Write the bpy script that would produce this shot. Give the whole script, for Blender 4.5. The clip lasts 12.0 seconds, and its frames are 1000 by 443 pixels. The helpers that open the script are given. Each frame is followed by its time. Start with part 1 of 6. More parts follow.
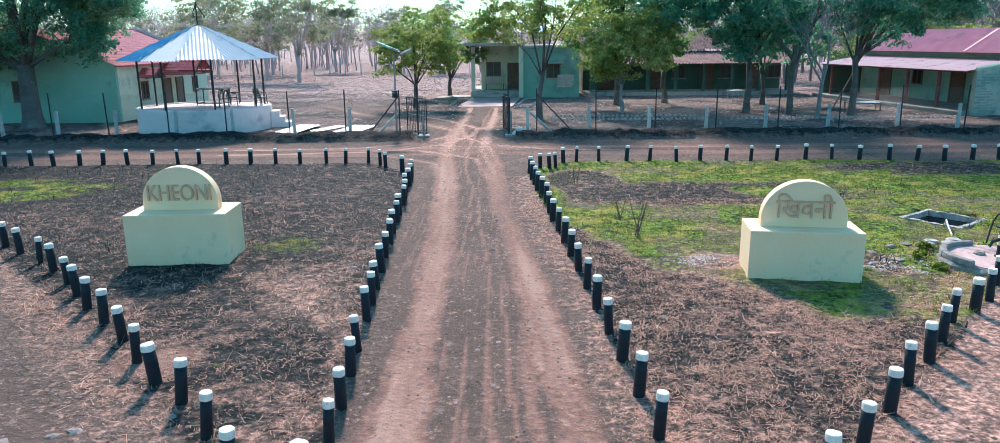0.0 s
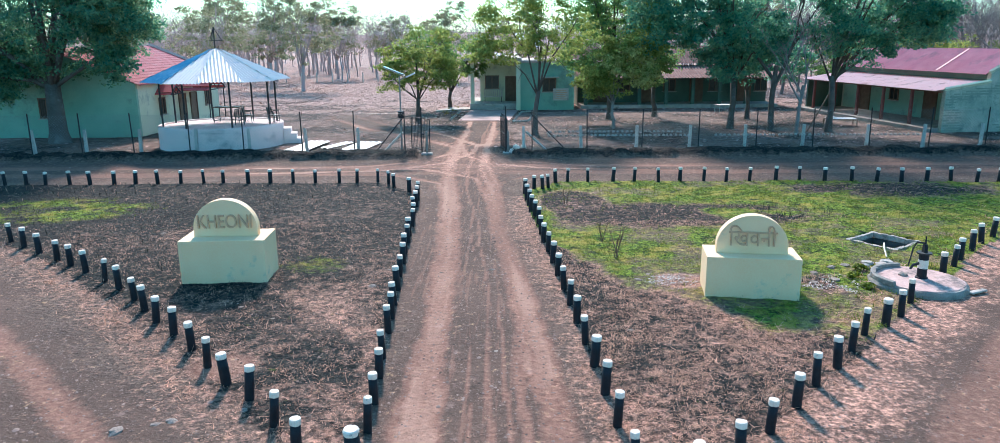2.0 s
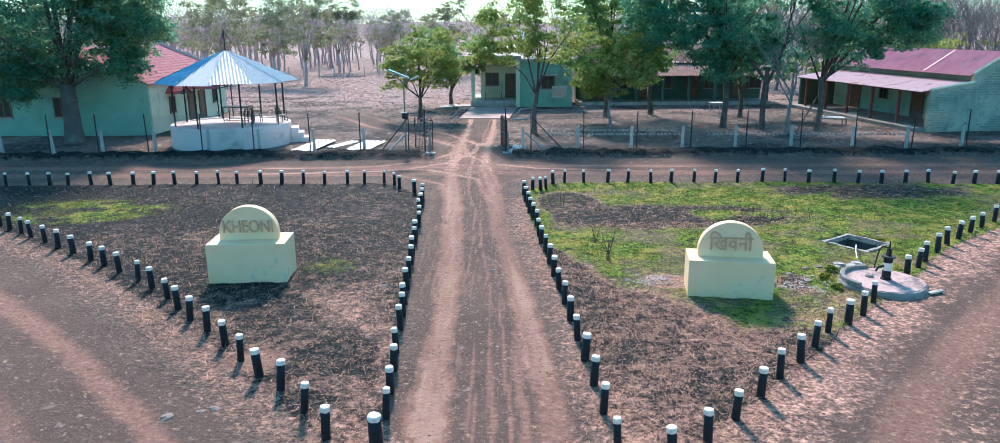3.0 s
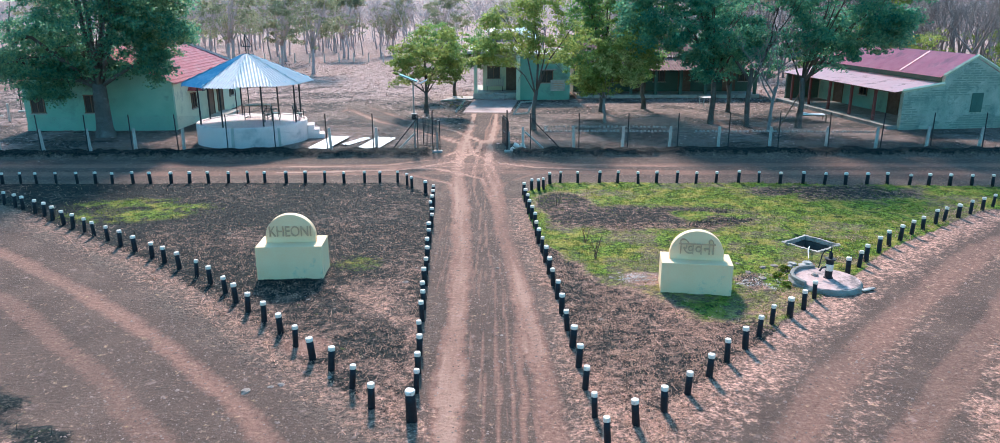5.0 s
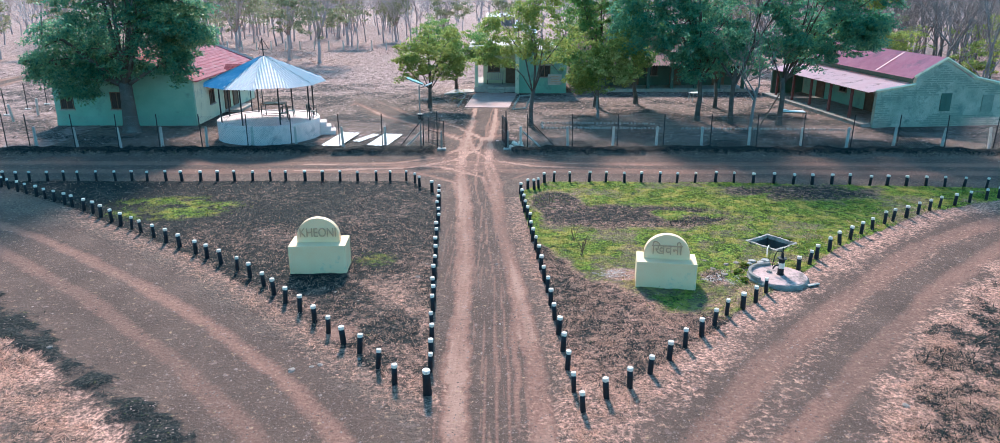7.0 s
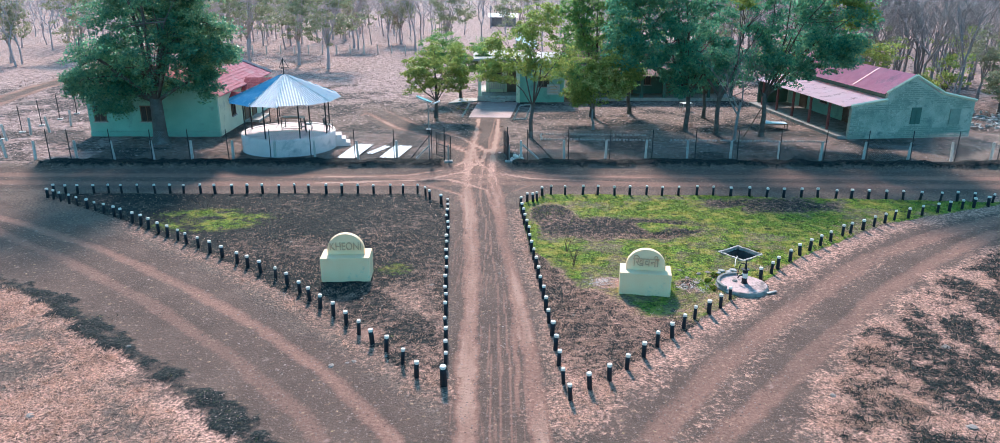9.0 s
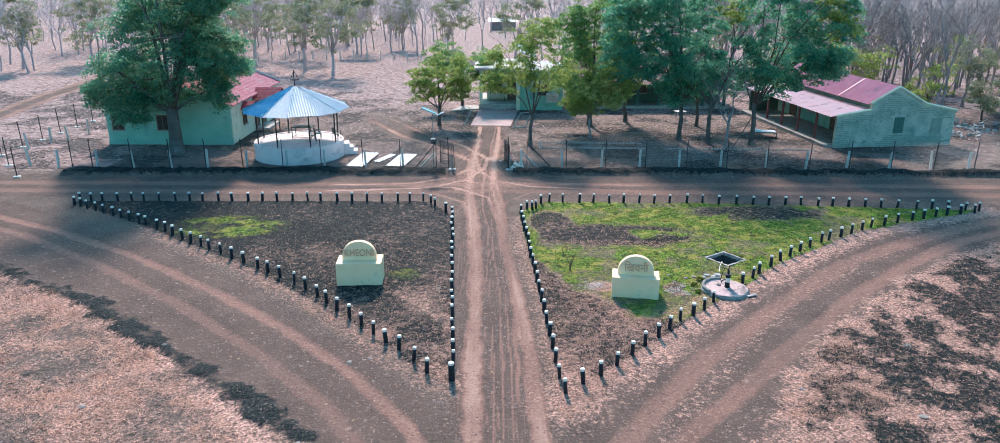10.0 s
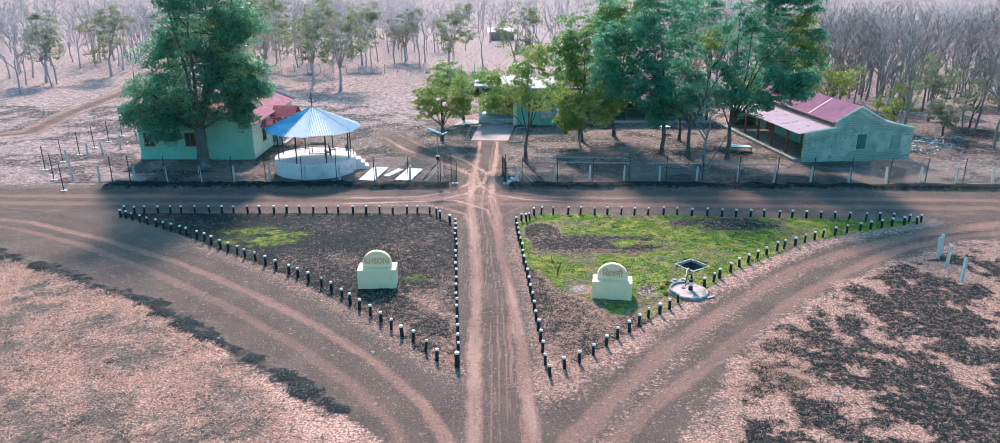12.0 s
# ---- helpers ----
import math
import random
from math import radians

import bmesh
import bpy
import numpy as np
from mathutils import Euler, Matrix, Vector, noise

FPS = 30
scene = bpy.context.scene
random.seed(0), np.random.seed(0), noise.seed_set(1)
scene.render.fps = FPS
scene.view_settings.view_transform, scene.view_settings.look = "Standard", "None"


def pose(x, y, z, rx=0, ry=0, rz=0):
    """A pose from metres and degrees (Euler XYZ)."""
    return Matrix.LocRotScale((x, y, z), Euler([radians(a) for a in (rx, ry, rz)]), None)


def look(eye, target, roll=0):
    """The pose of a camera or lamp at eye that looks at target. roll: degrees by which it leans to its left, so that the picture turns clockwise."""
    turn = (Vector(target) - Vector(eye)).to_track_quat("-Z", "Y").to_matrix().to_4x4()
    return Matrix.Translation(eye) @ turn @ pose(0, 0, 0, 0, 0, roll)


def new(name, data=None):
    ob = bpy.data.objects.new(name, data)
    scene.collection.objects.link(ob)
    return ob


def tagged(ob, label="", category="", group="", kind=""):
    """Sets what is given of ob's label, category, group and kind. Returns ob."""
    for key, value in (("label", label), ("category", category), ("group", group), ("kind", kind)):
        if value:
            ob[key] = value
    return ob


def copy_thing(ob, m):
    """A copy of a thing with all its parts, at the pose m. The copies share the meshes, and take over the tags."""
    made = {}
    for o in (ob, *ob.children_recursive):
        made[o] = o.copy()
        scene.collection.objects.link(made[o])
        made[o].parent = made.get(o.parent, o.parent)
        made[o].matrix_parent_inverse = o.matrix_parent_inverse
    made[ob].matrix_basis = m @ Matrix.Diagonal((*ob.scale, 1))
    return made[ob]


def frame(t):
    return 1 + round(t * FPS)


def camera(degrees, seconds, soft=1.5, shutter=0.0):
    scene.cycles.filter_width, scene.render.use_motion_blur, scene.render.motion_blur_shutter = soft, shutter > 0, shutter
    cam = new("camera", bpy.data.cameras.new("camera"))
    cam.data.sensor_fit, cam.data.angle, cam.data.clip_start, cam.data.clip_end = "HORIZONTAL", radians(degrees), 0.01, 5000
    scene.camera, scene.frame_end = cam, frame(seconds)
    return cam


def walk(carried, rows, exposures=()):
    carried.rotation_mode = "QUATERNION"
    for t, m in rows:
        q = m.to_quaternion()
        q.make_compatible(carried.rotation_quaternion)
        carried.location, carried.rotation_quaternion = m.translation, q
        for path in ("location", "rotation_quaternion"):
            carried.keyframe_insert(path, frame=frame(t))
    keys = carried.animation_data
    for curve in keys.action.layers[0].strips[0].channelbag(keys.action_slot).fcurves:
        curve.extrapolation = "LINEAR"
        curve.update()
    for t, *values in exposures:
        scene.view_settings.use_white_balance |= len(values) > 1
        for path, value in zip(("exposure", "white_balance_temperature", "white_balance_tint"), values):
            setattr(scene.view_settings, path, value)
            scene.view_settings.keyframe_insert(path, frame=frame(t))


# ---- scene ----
cam = camera(68.0, 12.0, 0.5)
# seconds, eye x y z, yaw, pitch, roll
ROWS = [
    (0.0, 0.000, 0.000, 4.320, 0.00, -13.72, -0.56),
    (0.5, 0.002, -0.555, 4.560, -0.06, -13.69, -0.55),
    (1.0, 0.007, -1.121, 4.844, -0.09, -13.68, -0.51),
    (1.5, 0.019, -1.764, 5.178, -0.09, -13.68, -0.49),
    (2.0, 0.019, -2.407, 5.520, -0.15, -13.74, -0.44),
    (2.5, 0.020, -3.084, 5.859, -0.16, -14.09, -0.40),
    (3.0, -0.016, -3.832, 6.285, -0.19, -14.56, -0.36),
    (5.0, -0.148, -6.929, 8.010, -0.23, -16.34, -0.18),
    (5.5, -0.154, -7.712, 8.440, -0.18, -16.75, -0.13),
    (6.0, -0.151, -8.534, 8.892, -0.21, -17.16, -0.07),
    (6.5, -0.157, -9.302, 9.353, -0.23, -17.60, -0.02),
    (7.0, -0.133, -10.107, 9.869, -0.26, -18.05, 0.02),
    (9.0, -0.224, -13.721, 12.053, -0.19, -18.67, 0.06),
    (9.5, -0.292, -14.795, 12.616, -0.20, -18.71, 0.07),
    (10.0, -0.327, -15.974, 13.205, -0.22, -18.67, 0.10),
    (10.5, -0.304, -17.247, 13.742, -0.27, -18.60, 0.09),
    (11.0, -0.244, -18.581, 14.297, -0.27, -18.56, 0.08),
    (11.5, -0.233, -19.867, 14.891, -0.27, -18.56, 0.08),
    (12.0, -0.233, -21.134, 15.557, -0.27, -18.56, 0.08),
]
EXPOSURE, KELVIN, TINT = 0.73, 5080, -8
walk(cam, [(t, pose(x, y, z, 0, 0, yaw) @ pose(0, 0, 0, 90 + pitch) @ pose(0, 0, 0, 0, 0, roll)) for t, x, y, z, yaw, pitch, roll in ROWS],
     [(0.0, EXPOSURE, KELVIN, TINT), (11.0, EXPOSURE, KELVIN, TINT), (12.0, EXPOSURE + 0.1, KELVIN, TINT)])

# ---- world and sun: low sun ahead of the camera, slightly to its left ----
SUN_ELEVATION, SUN_SIDE = 37.5, -0.13
world = bpy.data.worlds.new("sky")
scene.world = world
world.use_nodes = True
wn = world.node_tree.nodes
sky = wn.new("ShaderNodeTexSky")
sky.sky_type = 'NISHITA'
sky.sun_disc = False
sky.sun_elevation = radians(SUN_ELEVATION)
sky.sun_rotation = math.atan2(SUN_SIDE, 1.0)
sky.air_density, sky.dust_density, sky.ozone_density = 1.2, 1.5, 3.0
haze = wn.new("ShaderNodeMix")
haze.data_type, haze.blend_type = 'RGBA', 'MULTIPLY'
haze.inputs["Factor"].default_value = 1.0
haze.inputs["B"].default_value = (0.72, 1.05, 1.05, 1)
world.node_tree.links.new(sky.outputs["Color"], haze.inputs["A"])
world.node_tree.links.new(haze.outputs["Result"], wn["Background"].inputs["Color"])
wn["Background"].inputs["Strength"].default_value = 0.145
sun = new("sun", bpy.data.lights.new("sun", 'SUN'))
sun.data.energy, sun.data.angle, sun.data.color = 4.9, radians(6.0), (1.0, 0.665, 0.555)
sun.matrix_world = look((SUN_SIDE * 50, 50, 50 * math.tan(radians(SUN_ELEVATION)) * 1.007), (0, 0, 0))


# ---- builders ----
class Geo:
    """Vertices and faces of one mesh."""

    def __init__(self):
        self.v, self.f = [], []

    def add(self, verts, faces):
        n = len(self.v)
        self.v.extend(tuple(p) for p in verts)
        self.f.extend(tuple(i + n for i in face) for face in faces)
        return self

    def box(self, c, s, rz=0.0, rx=0.0, ry=0.0, taper=1.0):
        m = Euler((radians(rx), radians(ry), radians(rz))).to_matrix()
        vs = []
        for z in (-0.5, 0.5):
            k = taper if z > 0 else 1.0
            for x, y in ((-0.5, -0.5), (0.5, -0.5), (0.5, 0.5), (-0.5, 0.5)):
                vs.append(Vector(c) + m @ Vector((x * s[0] * k, y * s[1] * k, z * s[2])))
        return self.add(vs, [(3, 2, 1, 0), (4, 5, 6, 7), (0, 1, 5, 4), (1, 2, 6, 5), (2, 3, 7, 6), (3, 0, 4, 7)])

    def tube(self, points, radii, n=8, cap=True):
        """A tapered tube along points."""
        pts = [Vector(p) for p in points]
        vs, fs = [], []
        for i, p in enumerate(pts):
            d = (pts[min(i + 1, len(pts) - 1)] - pts[max(i - 1, 0)]).normalized()
            a = d.cross(Vector((0.31, 0.17, 0.93)) if abs(d.z) < 0.9 else Vector((1, 0, 0))).normalized()
            b = d.cross(a)
            for k in range(n):
                w = 2 * math.pi * k / n
                vs.append(p + radii[i] * (math.cos(w) * a + math.sin(w) * b))
        for i in range(len(pts) - 1):
            for k in range(n):
                k2 = (k + 1) % n
                fs.append((i * n + k, i * n + k2, (i + 1) * n + k2, (i + 1) * n + k))
        if cap:
            fs.append(tuple(range(n - 1, -1, -1)))
            fs.append(tuple((len(pts) - 1) * n + k for k in range(n)))
        return self.add(vs, fs)

    def lathe(self, profile, n=16, c=(0, 0, 0), wob=0.0, rnd=None):
        """Turn (radius, z) pairs about the z axis; closed top and bottom."""
        vs, fs = [], []
        for r, z in profile:
            for k in range(n):
                w = 2 * math.pi * k / n
                j = 1 + (rnd.uniform(-wob, wob) if rnd else 0)
                vs.append((c[0] + r * j * math.cos(w), c[1] + r * j * math.sin(w), c[2] + z + (rnd.uniform(-wob, wob) * 0.1 if rnd else 0)))
        for i in range(len(profile) - 1):
            for k in range(n):
                k2 = (k + 1) % n
                fs.append((i * n + k, i * n + k2, (i + 1) * n + k2, (i + 1) * n + k))
        fs.append(tuple(range(n - 1, -1, -1)))
        fs.append(tuple((len(profile) - 1) * n + k for k in range(n)))
        return self.add(vs, fs)

    def prism(self, outline, y0, y1):
        """An outline in x, z pushed from y0 to y1."""
        n = len(outline)
        vs = [(x, y0, z) for x, z in outline] + [(x, y1, z) for x, z in outline]
        fs = [tuple(range(n)), tuple(range(2 * n - 1, n - 1, -1))]
        fs += [((k + 1) % n, k, n + k, n + (k + 1) % n) for k in range(n)]
        return self.add(vs, fs)

    def slab(self, outline, z0, z1):
        """An outline in x, y pushed from z0 to z1."""
        n = len(outline)
        vs = [(x, y, z0) for x, y in outline] + [(x, y, z1) for x, y in outline]
        fs = [tuple(range(n - 1, -1, -1)), tuple(range(n, 2 * n))]
        fs += [(k, (k + 1) % n, n + (k + 1) % n, n + k) for k in range(n)]
        return self.add(vs, fs)

    def corrugated(self, p0, p1, p2, p3, pitch=0.09, depth=0.018):
        """A corrugated sheet: p0 to p1 along the eave, p3 to p2 along the top; the ribs run up."""
        p0, p1, p2, p3 = (Vector(p) for p in (p0, p1, p2, p3))
        up = (p1 - p0).cross(p3 - p0).normalized()
        n = max(4, int(max((p1 - p0).length, (p2 - p3).length) / pitch * 2))
        vs, fs = [], []
        for i in range(n + 1):
            u = i / n
            o = up * (depth if i % 2 else -depth)
            vs += [p0.lerp(p1, u) + o, p3.lerp(p2, u) + o]
        for i in range(n):
            fs.append((2 * i, 2 * i + 2, 2 * i + 3, 2 * i + 1))
        return self.add(vs, fs)

    def mesh(self, name, smooth=False):
        me = bpy.data.meshes.new(name)
        me.from_pydata(self.v, [], self.f)
        if smooth:
            me.polygons.foreach_set("use_smooth", [True] * len(me.polygons))
        me.update()
        return me


def fast_mesh(name, verts, faces):
    """A mesh from numpy arrays: vertices n x 3, faces m x 3 or m x 4."""
    me = bpy.data.meshes.new(name)
    k = faces.shape[1]
    me.vertices.add(len(verts))
    me.vertices.foreach_set("co", np.asarray(verts, dtype=np.float32).ravel())
    me.loops.add(faces.size)
    me.loops.foreach_set("vertex_index", faces.astype(np.int32).ravel())
    me.polygons.add(len(faces))
    me.polygons.foreach_set("loop_start", (np.arange(len(faces)) * k).astype(np.int32))
    me.update(calc_edges=True)
    me.validate()
    return me


def part(name, geo, material, parent, label="", smooth=False, bevel=0.0, m=None):
    me = geo if isinstance(geo, bpy.types.Mesh) else geo.mesh(name, smooth)
    ob = new(name, me)
    if not me.materials:
        me.materials.append(material)
    ob.parent = parent
    if m is not None:
        ob.matrix_basis = m
    if bevel:
        mod = ob.modifiers.new("bevel", 'BEVEL')
        mod.width, mod.segments, mod.limit_method = bevel, 2, 'ANGLE'
    if label:
        tagged(ob, label)
    return ob


def thing(name, m, label, category, group="", kind=""):
    ob = new(name)
    ob.empty_display_size = 0.2
    ob.matrix_basis = m
    return tagged(ob, label, category, group, kind)


def lone(name, geo, material, m, label, category, group="", kind="", smooth=False, bevel=0.0):
    ob = part(name, geo, material, None, "", smooth, bevel, m)
    return tagged(ob, label, category, group, kind)


# ---- materials ----
def material(name, dark, light, rough=0.8, scale=3.0, fine=40.0, bump=0.2, metal=0.0, stain=None, stain_amount=0.0, stain_scale=1.2, vary=0.0, spec=0.5):
    """Two tones mixed by coarse and fine noise, with bump, and stains of a third tone."""
    ma = bpy.data.materials.new(name)
    ma.use_nodes = True
    nt = ma.node_tree
    N, L = nt.nodes, nt.links
    b = N["Principled BSDF"]
    b.inputs["Roughness"].default_value = rough
    b.inputs["Metallic"].default_value = metal
    b.inputs["Specular IOR Level"].default_value = spec
    co = N.new("ShaderNodeTexCoord")
    n1, n2 = N.new("ShaderNodeTexNoise"), N.new("ShaderNodeTexNoise")
    n1.inputs["Scale"].default_value, n2.inputs["Scale"].default_value = scale, fine
    n1.inputs["Detail"].default_value, n2.inputs["Detail"].default_value = 5, 4
    for n in (n1, n2):
        L.new(co.outputs["Object"], n.inputs["Vector"])
    add = N.new("ShaderNodeMath")
    add.operation = 'MULTIPLY_ADD'
    L.new(n2.outputs["Fac"], add.inputs[0])
    add.inputs[1].default_value = 0.6
    L.new(n1.outputs["Fac"], add.inputs[2])
    ramp = N.new("ShaderNodeMapRange")
    ramp.inputs["From Min"].default_value, ramp.inputs["From Max"].default_value = 0.55, 1.05
    L.new(add.outputs[0], ramp.inputs["Value"])
    fac = ramp.outputs["Result"]
    if vary:
        info = N.new("ShaderNodeObjectInfo")
        v = N.new("ShaderNodeMath")
        v.operation = 'MULTIPLY_ADD'
        L.new(info.outputs["Random"], v.inputs[0])
        v.inputs[1].default_value = vary
        L.new(fac, v.inputs[2])
        fac = v.outputs[0]
    mix = N.new("ShaderNodeMix")
    mix.data_type = 'RGBA'
    L.new(fac, mix.inputs["Factor"])
    mix.inputs["A"].default_value, mix.inputs["B"].default_value = (*dark, 1), (*light, 1)
    colour = mix.outputs["Result"]
    if stain:
        n3 = N.new("ShaderNodeTexNoise")
        n3.inputs["Scale"].default_value, n3.inputs["Detail"].default_value, n3.inputs["Roughness"].default_value = stain_scale, 8, 0.7
        L.new(co.outputs["Object"], n3.inputs["Vector"])
        r3 = N.new("ShaderNodeMapRange")
        r3.inputs["From Min"].default_value, r3.inputs["From Max"].default_value = 0.62 - 0.25 * stain_amount, 0.75 - 0.2 * stain_amount
        L.new(n3.outputs["Fac"], r3.inputs["Value"])
        m3 = N.new("ShaderNodeMix")
        m3.data_type = 'RGBA'
        L.new(r3.outputs["Result"], m3.inputs["Factor"])
        L.new(colour, m3.inputs["A"])
        m3.inputs["B"].default_value = (*stain, 1)
        colour = m3.outputs["Result"]
    L.new(colour, b.inputs["Base Color"])
    if bump:
        bp = N.new("ShaderNodeBump")
        bp.inputs["Strength"].default_value, bp.inputs["Distance"].default_value = bump, 0.02
        L.new(add.outputs[0], bp.inputs["Height"])
        L.new(bp.outputs["Normal"], b.inputs["Normal"])
    return ma


def leaf_material(name, dark, light, through_light=0.35, rough=0.5):
    """Leaves: tone varied from leaf to leaf, some light passing through."""
    ma = bpy.data.materials.new(name)
    ma.use_nodes = True
    nt = ma.node_tree
    N, L = nt.nodes, nt.links
    b, out = N["Principled BSDF"], N["Material Output"]
    geo = N.new("ShaderNodeNewGeometry")
    co = N.new("ShaderNodeTexCoord")
    n1 = N.new("ShaderNodeTexNoise")
    n1.inputs["Scale"].default_value = 1.1
    L.new(co.outputs["Object"], n1.inputs["Vector"])
    add = N.new("ShaderNodeMath")
    add.operation = 'MULTIPLY_ADD'
    L.new(n1.outputs["Fac"], add.inputs[0])
    add.inputs[1].default_value = 0.9
    sub = N.new("ShaderNodeMath")
    sub.operation = 'MULTIPLY_ADD'
    L.new(geo.outputs["Random Per Island"], sub.inputs[0])
    sub.inputs[1].default_value, sub.inputs[2].default_value = 0.8, -0.35
    L.new(sub.outputs[0], add.inputs[2])
    add.use_clamp = True
    mix = N.new("ShaderNodeMix")
    mix.data_type = 'RGBA'
    L.new(add.outputs[0], mix.inputs["Factor"])
    mix.inputs["A"].default_value, mix.inputs["B"].default_value = (*dark, 1), (*light, 1)
    L.new(mix.outputs["Result"], b.inputs["Base Color"])
    b.inputs["Roughness"].default_value = rough
    b.inputs["Specular IOR Level"].default_value = 0.3
    tr = N.new("ShaderNodeBsdfTranslucent")
    L.new(mix.outputs["Result"], tr.inputs["Color"])
    ms = N.new("ShaderNodeMixShader")
    ms.inputs[0].default_value = through_light
    L.new(b.outputs[0], ms.inputs[1])
    L.new(tr.outputs[0], ms.inputs[2])
    L.new(ms.outputs[0], out.inputs["Surface"])
    return ma


M_CREAM = material("cream_paint", (0.93, 0.63, 0.35), (0.96, 0.72, 0.44), 0.75, 1.5, 30, 0.15, stain=(0.56, 0.52, 0.36), stain_amount=0.1)
M_LETTER = material("tan_letters", (0.58, 0.33, 0.18), (0.70, 0.45, 0.28), 0.7, 6, 50, 0.1)
M_BLACK = material("black_paint", (0.006, 0.008, 0.012), (0.018, 0.021, 0.028), 0.6, 9, 60, 0.3, stain=(0.06, 0.052, 0.048), stain_amount=0.05, stain_scale=7, vary=0.2, spec=0.3)
M_WHITECAP = material("white_cap", (0.80, 0.68, 0.56), (0.94, 0.85, 0.74), 0.7, 9, 60, 0.4, stain=(0.35, 0.32, 0.29), stain_amount=0.2, stain_scale=14)
M_WHITEWASH = material("whitewash", (0.90, 0.73, 0.67), (0.96, 0.81, 0.75), 0.85, 1.2, 25, 0.2, stain=(0.50, 0.43, 0.40), stain_amount=0.35, stain_scale=0.8)
M_CONCRETE = material("concrete", (0.38, 0.335, 0.29), (0.56, 0.50, 0.44), 0.9, 3, 45, 0.35, stain=(0.17, 0.16, 0.15), stain_amount=0.3)
# concrete darkened by dirt, and by shade mixed into the tone
M_DIMCONCRETE = material("dirt_and_shade_concrete", (0.19, 0.175, 0.155), (0.34, 0.315, 0.28), 0.95, 3, 30, 0.6, stain=(0.12, 0.11, 0.10), stain_amount=0.4)
M_ROSETIN = material("rose_tin", (0.76, 0.29, 0.35), (0.88, 0.42, 0.47), 0.8, 1.2, 20, 0.1, stain=(0.58, 0.30, 0.32), stain_amount=0.35, stain_scale=0.9)
M_SLABTOP = material("worn_red_concrete", (0.42, 0.275, 0.245), (0.66, 0.47, 0.42), 0.85, 3.5, 35, 0.5, stain=(0.17, 0.13, 0.12), stain_amount=0.5, stain_scale=2)
M_WHITEPOST = material("white_concrete", (0.50, 0.445, 0.39), (0.70, 0.635, 0.57), 0.85, 4, 40, 0.25, stain=(0.30, 0.29, 0.27), stain_amount=0.3, stain_scale=3)
M_IRON = material("dark_iron", (0.02, 0.022, 0.026), (0.06, 0.06, 0.065), 0.55, 8, 50, 0.2, metal=0.4, stain=(0.13, 0.07, 0.045), stain_amount=0.2, stain_scale=5)
M_WIRE = material("fence_wire", (0.22, 0.22, 0.22), (0.38, 0.38, 0.37), 0.5, 3, 30, 0, metal=0.7)
M_GREENWALL = material("green_limewash", (0.25, 0.42, 0.31), (0.36, 0.54, 0.41), 0.85, 0.8, 25, 0.15, stain=(0.20, 0.30, 0.25), stain_amount=0.3, stain_scale=0.7)
M_PALEWALL = material("pale_green_limewash", (0.66, 0.67, 0.47), (0.78, 0.78, 0.58), 0.85, 0.8, 25, 0.15, stain=(0.40, 0.43, 0.33), stain_amount=0.3, stain_scale=0.7)
M_OLDWALL = material("old_plaster", (0.25, 0.30, 0.23), (0.58, 0.55, 0.43), 0.9, 0.9, 14, 0.8, stain=(0.17, 0.23, 0.19), stain_amount=0.4, stain_scale=1.3)
M_REDTIN = material("red_tin", (0.66, 0.17, 0.19), (0.84, 0.34, 0.35), 0.75, 2.2, 20, 0.1, stain=(0.74, 0.40, 0.38), stain_amount=0.35, stain_scale=0.9)
M_PINKTIN = material("faded_red_tin", (0.88, 0.56, 0.56), (0.94, 0.66, 0.65), 0.9, 1.2, 20, 0.1, stain=(0.45, 0.22, 0.2), stain_amount=0.3, stain_scale=1.0)
M_REDTILE = material("red_tile", (0.40, 0.07, 0.08), (0.55, 0.14, 0.14), 0.9, 2, 20, 0.2, vary=0.3)
M_OLDTILE = material("old_brown_tile", (0.17, 0.085, 0.075), (0.33, 0.19, 0.165), 0.95, 2, 20, 0.4, stain=(0.08, 0.055, 0.05), stain_amount=0.4)
M_REDPAINT = material("red_oxide_paint", (0.17, 0.055, 0.05), (0.26, 0.09, 0.08), 0.75, 3, 30, 0.1)
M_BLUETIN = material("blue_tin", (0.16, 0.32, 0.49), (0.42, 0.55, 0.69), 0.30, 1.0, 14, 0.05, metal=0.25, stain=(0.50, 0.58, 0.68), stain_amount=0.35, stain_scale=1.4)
# blue tin as it looks under glare, whitened in the base colour
M_GLARETIN = material("blue_tin_painted_glare", (0.93, 0.77, 0.71), (0.97, 0.84, 0.78), 0.6, 1.0, 14, 0.05, metal=0.0, stain=(0.56, 0.56, 0.62), stain_amount=0.2, stain_scale=1.4)
M_WHITETIN = material("white_tin", (0.66, 0.67, 0.68), (0.85, 0.85, 0.85), 0.45, 2, 20, 0.05, metal=0.1)
M_BLIND = material("dark_pane", (0.03, 0.035, 0.035), (0.06, 0.065, 0.06), 0.25, 2, 20, 0)
M_WOOD = material("brown_wood", (0.12, 0.07, 0.045), (0.22, 0.14, 0.09), 0.65, 3, 40, 0.2)
M_PLASTIC = material("dark_green_plastic", (0.015, 0.03, 0.03), (0.03, 0.05, 0.05), 0.4, 4, 30, 0)
# dark green of a shutter; elsewhere it paints shade on verandah parts
M_SHADEPAINT = material("dark_green_paint_and_shade", (0.06, 0.11, 0.085), (0.12, 0.18, 0.14), 0.9, 0.8, 25, 0.15)
M_BARK = material("brown_bark", (0.065, 0.055, 0.046), (0.16, 0.13, 0.11), 0.95, 2.5, 22, 0.8, stain=(0.30, 0.27, 0.24), stain_amount=0.2)
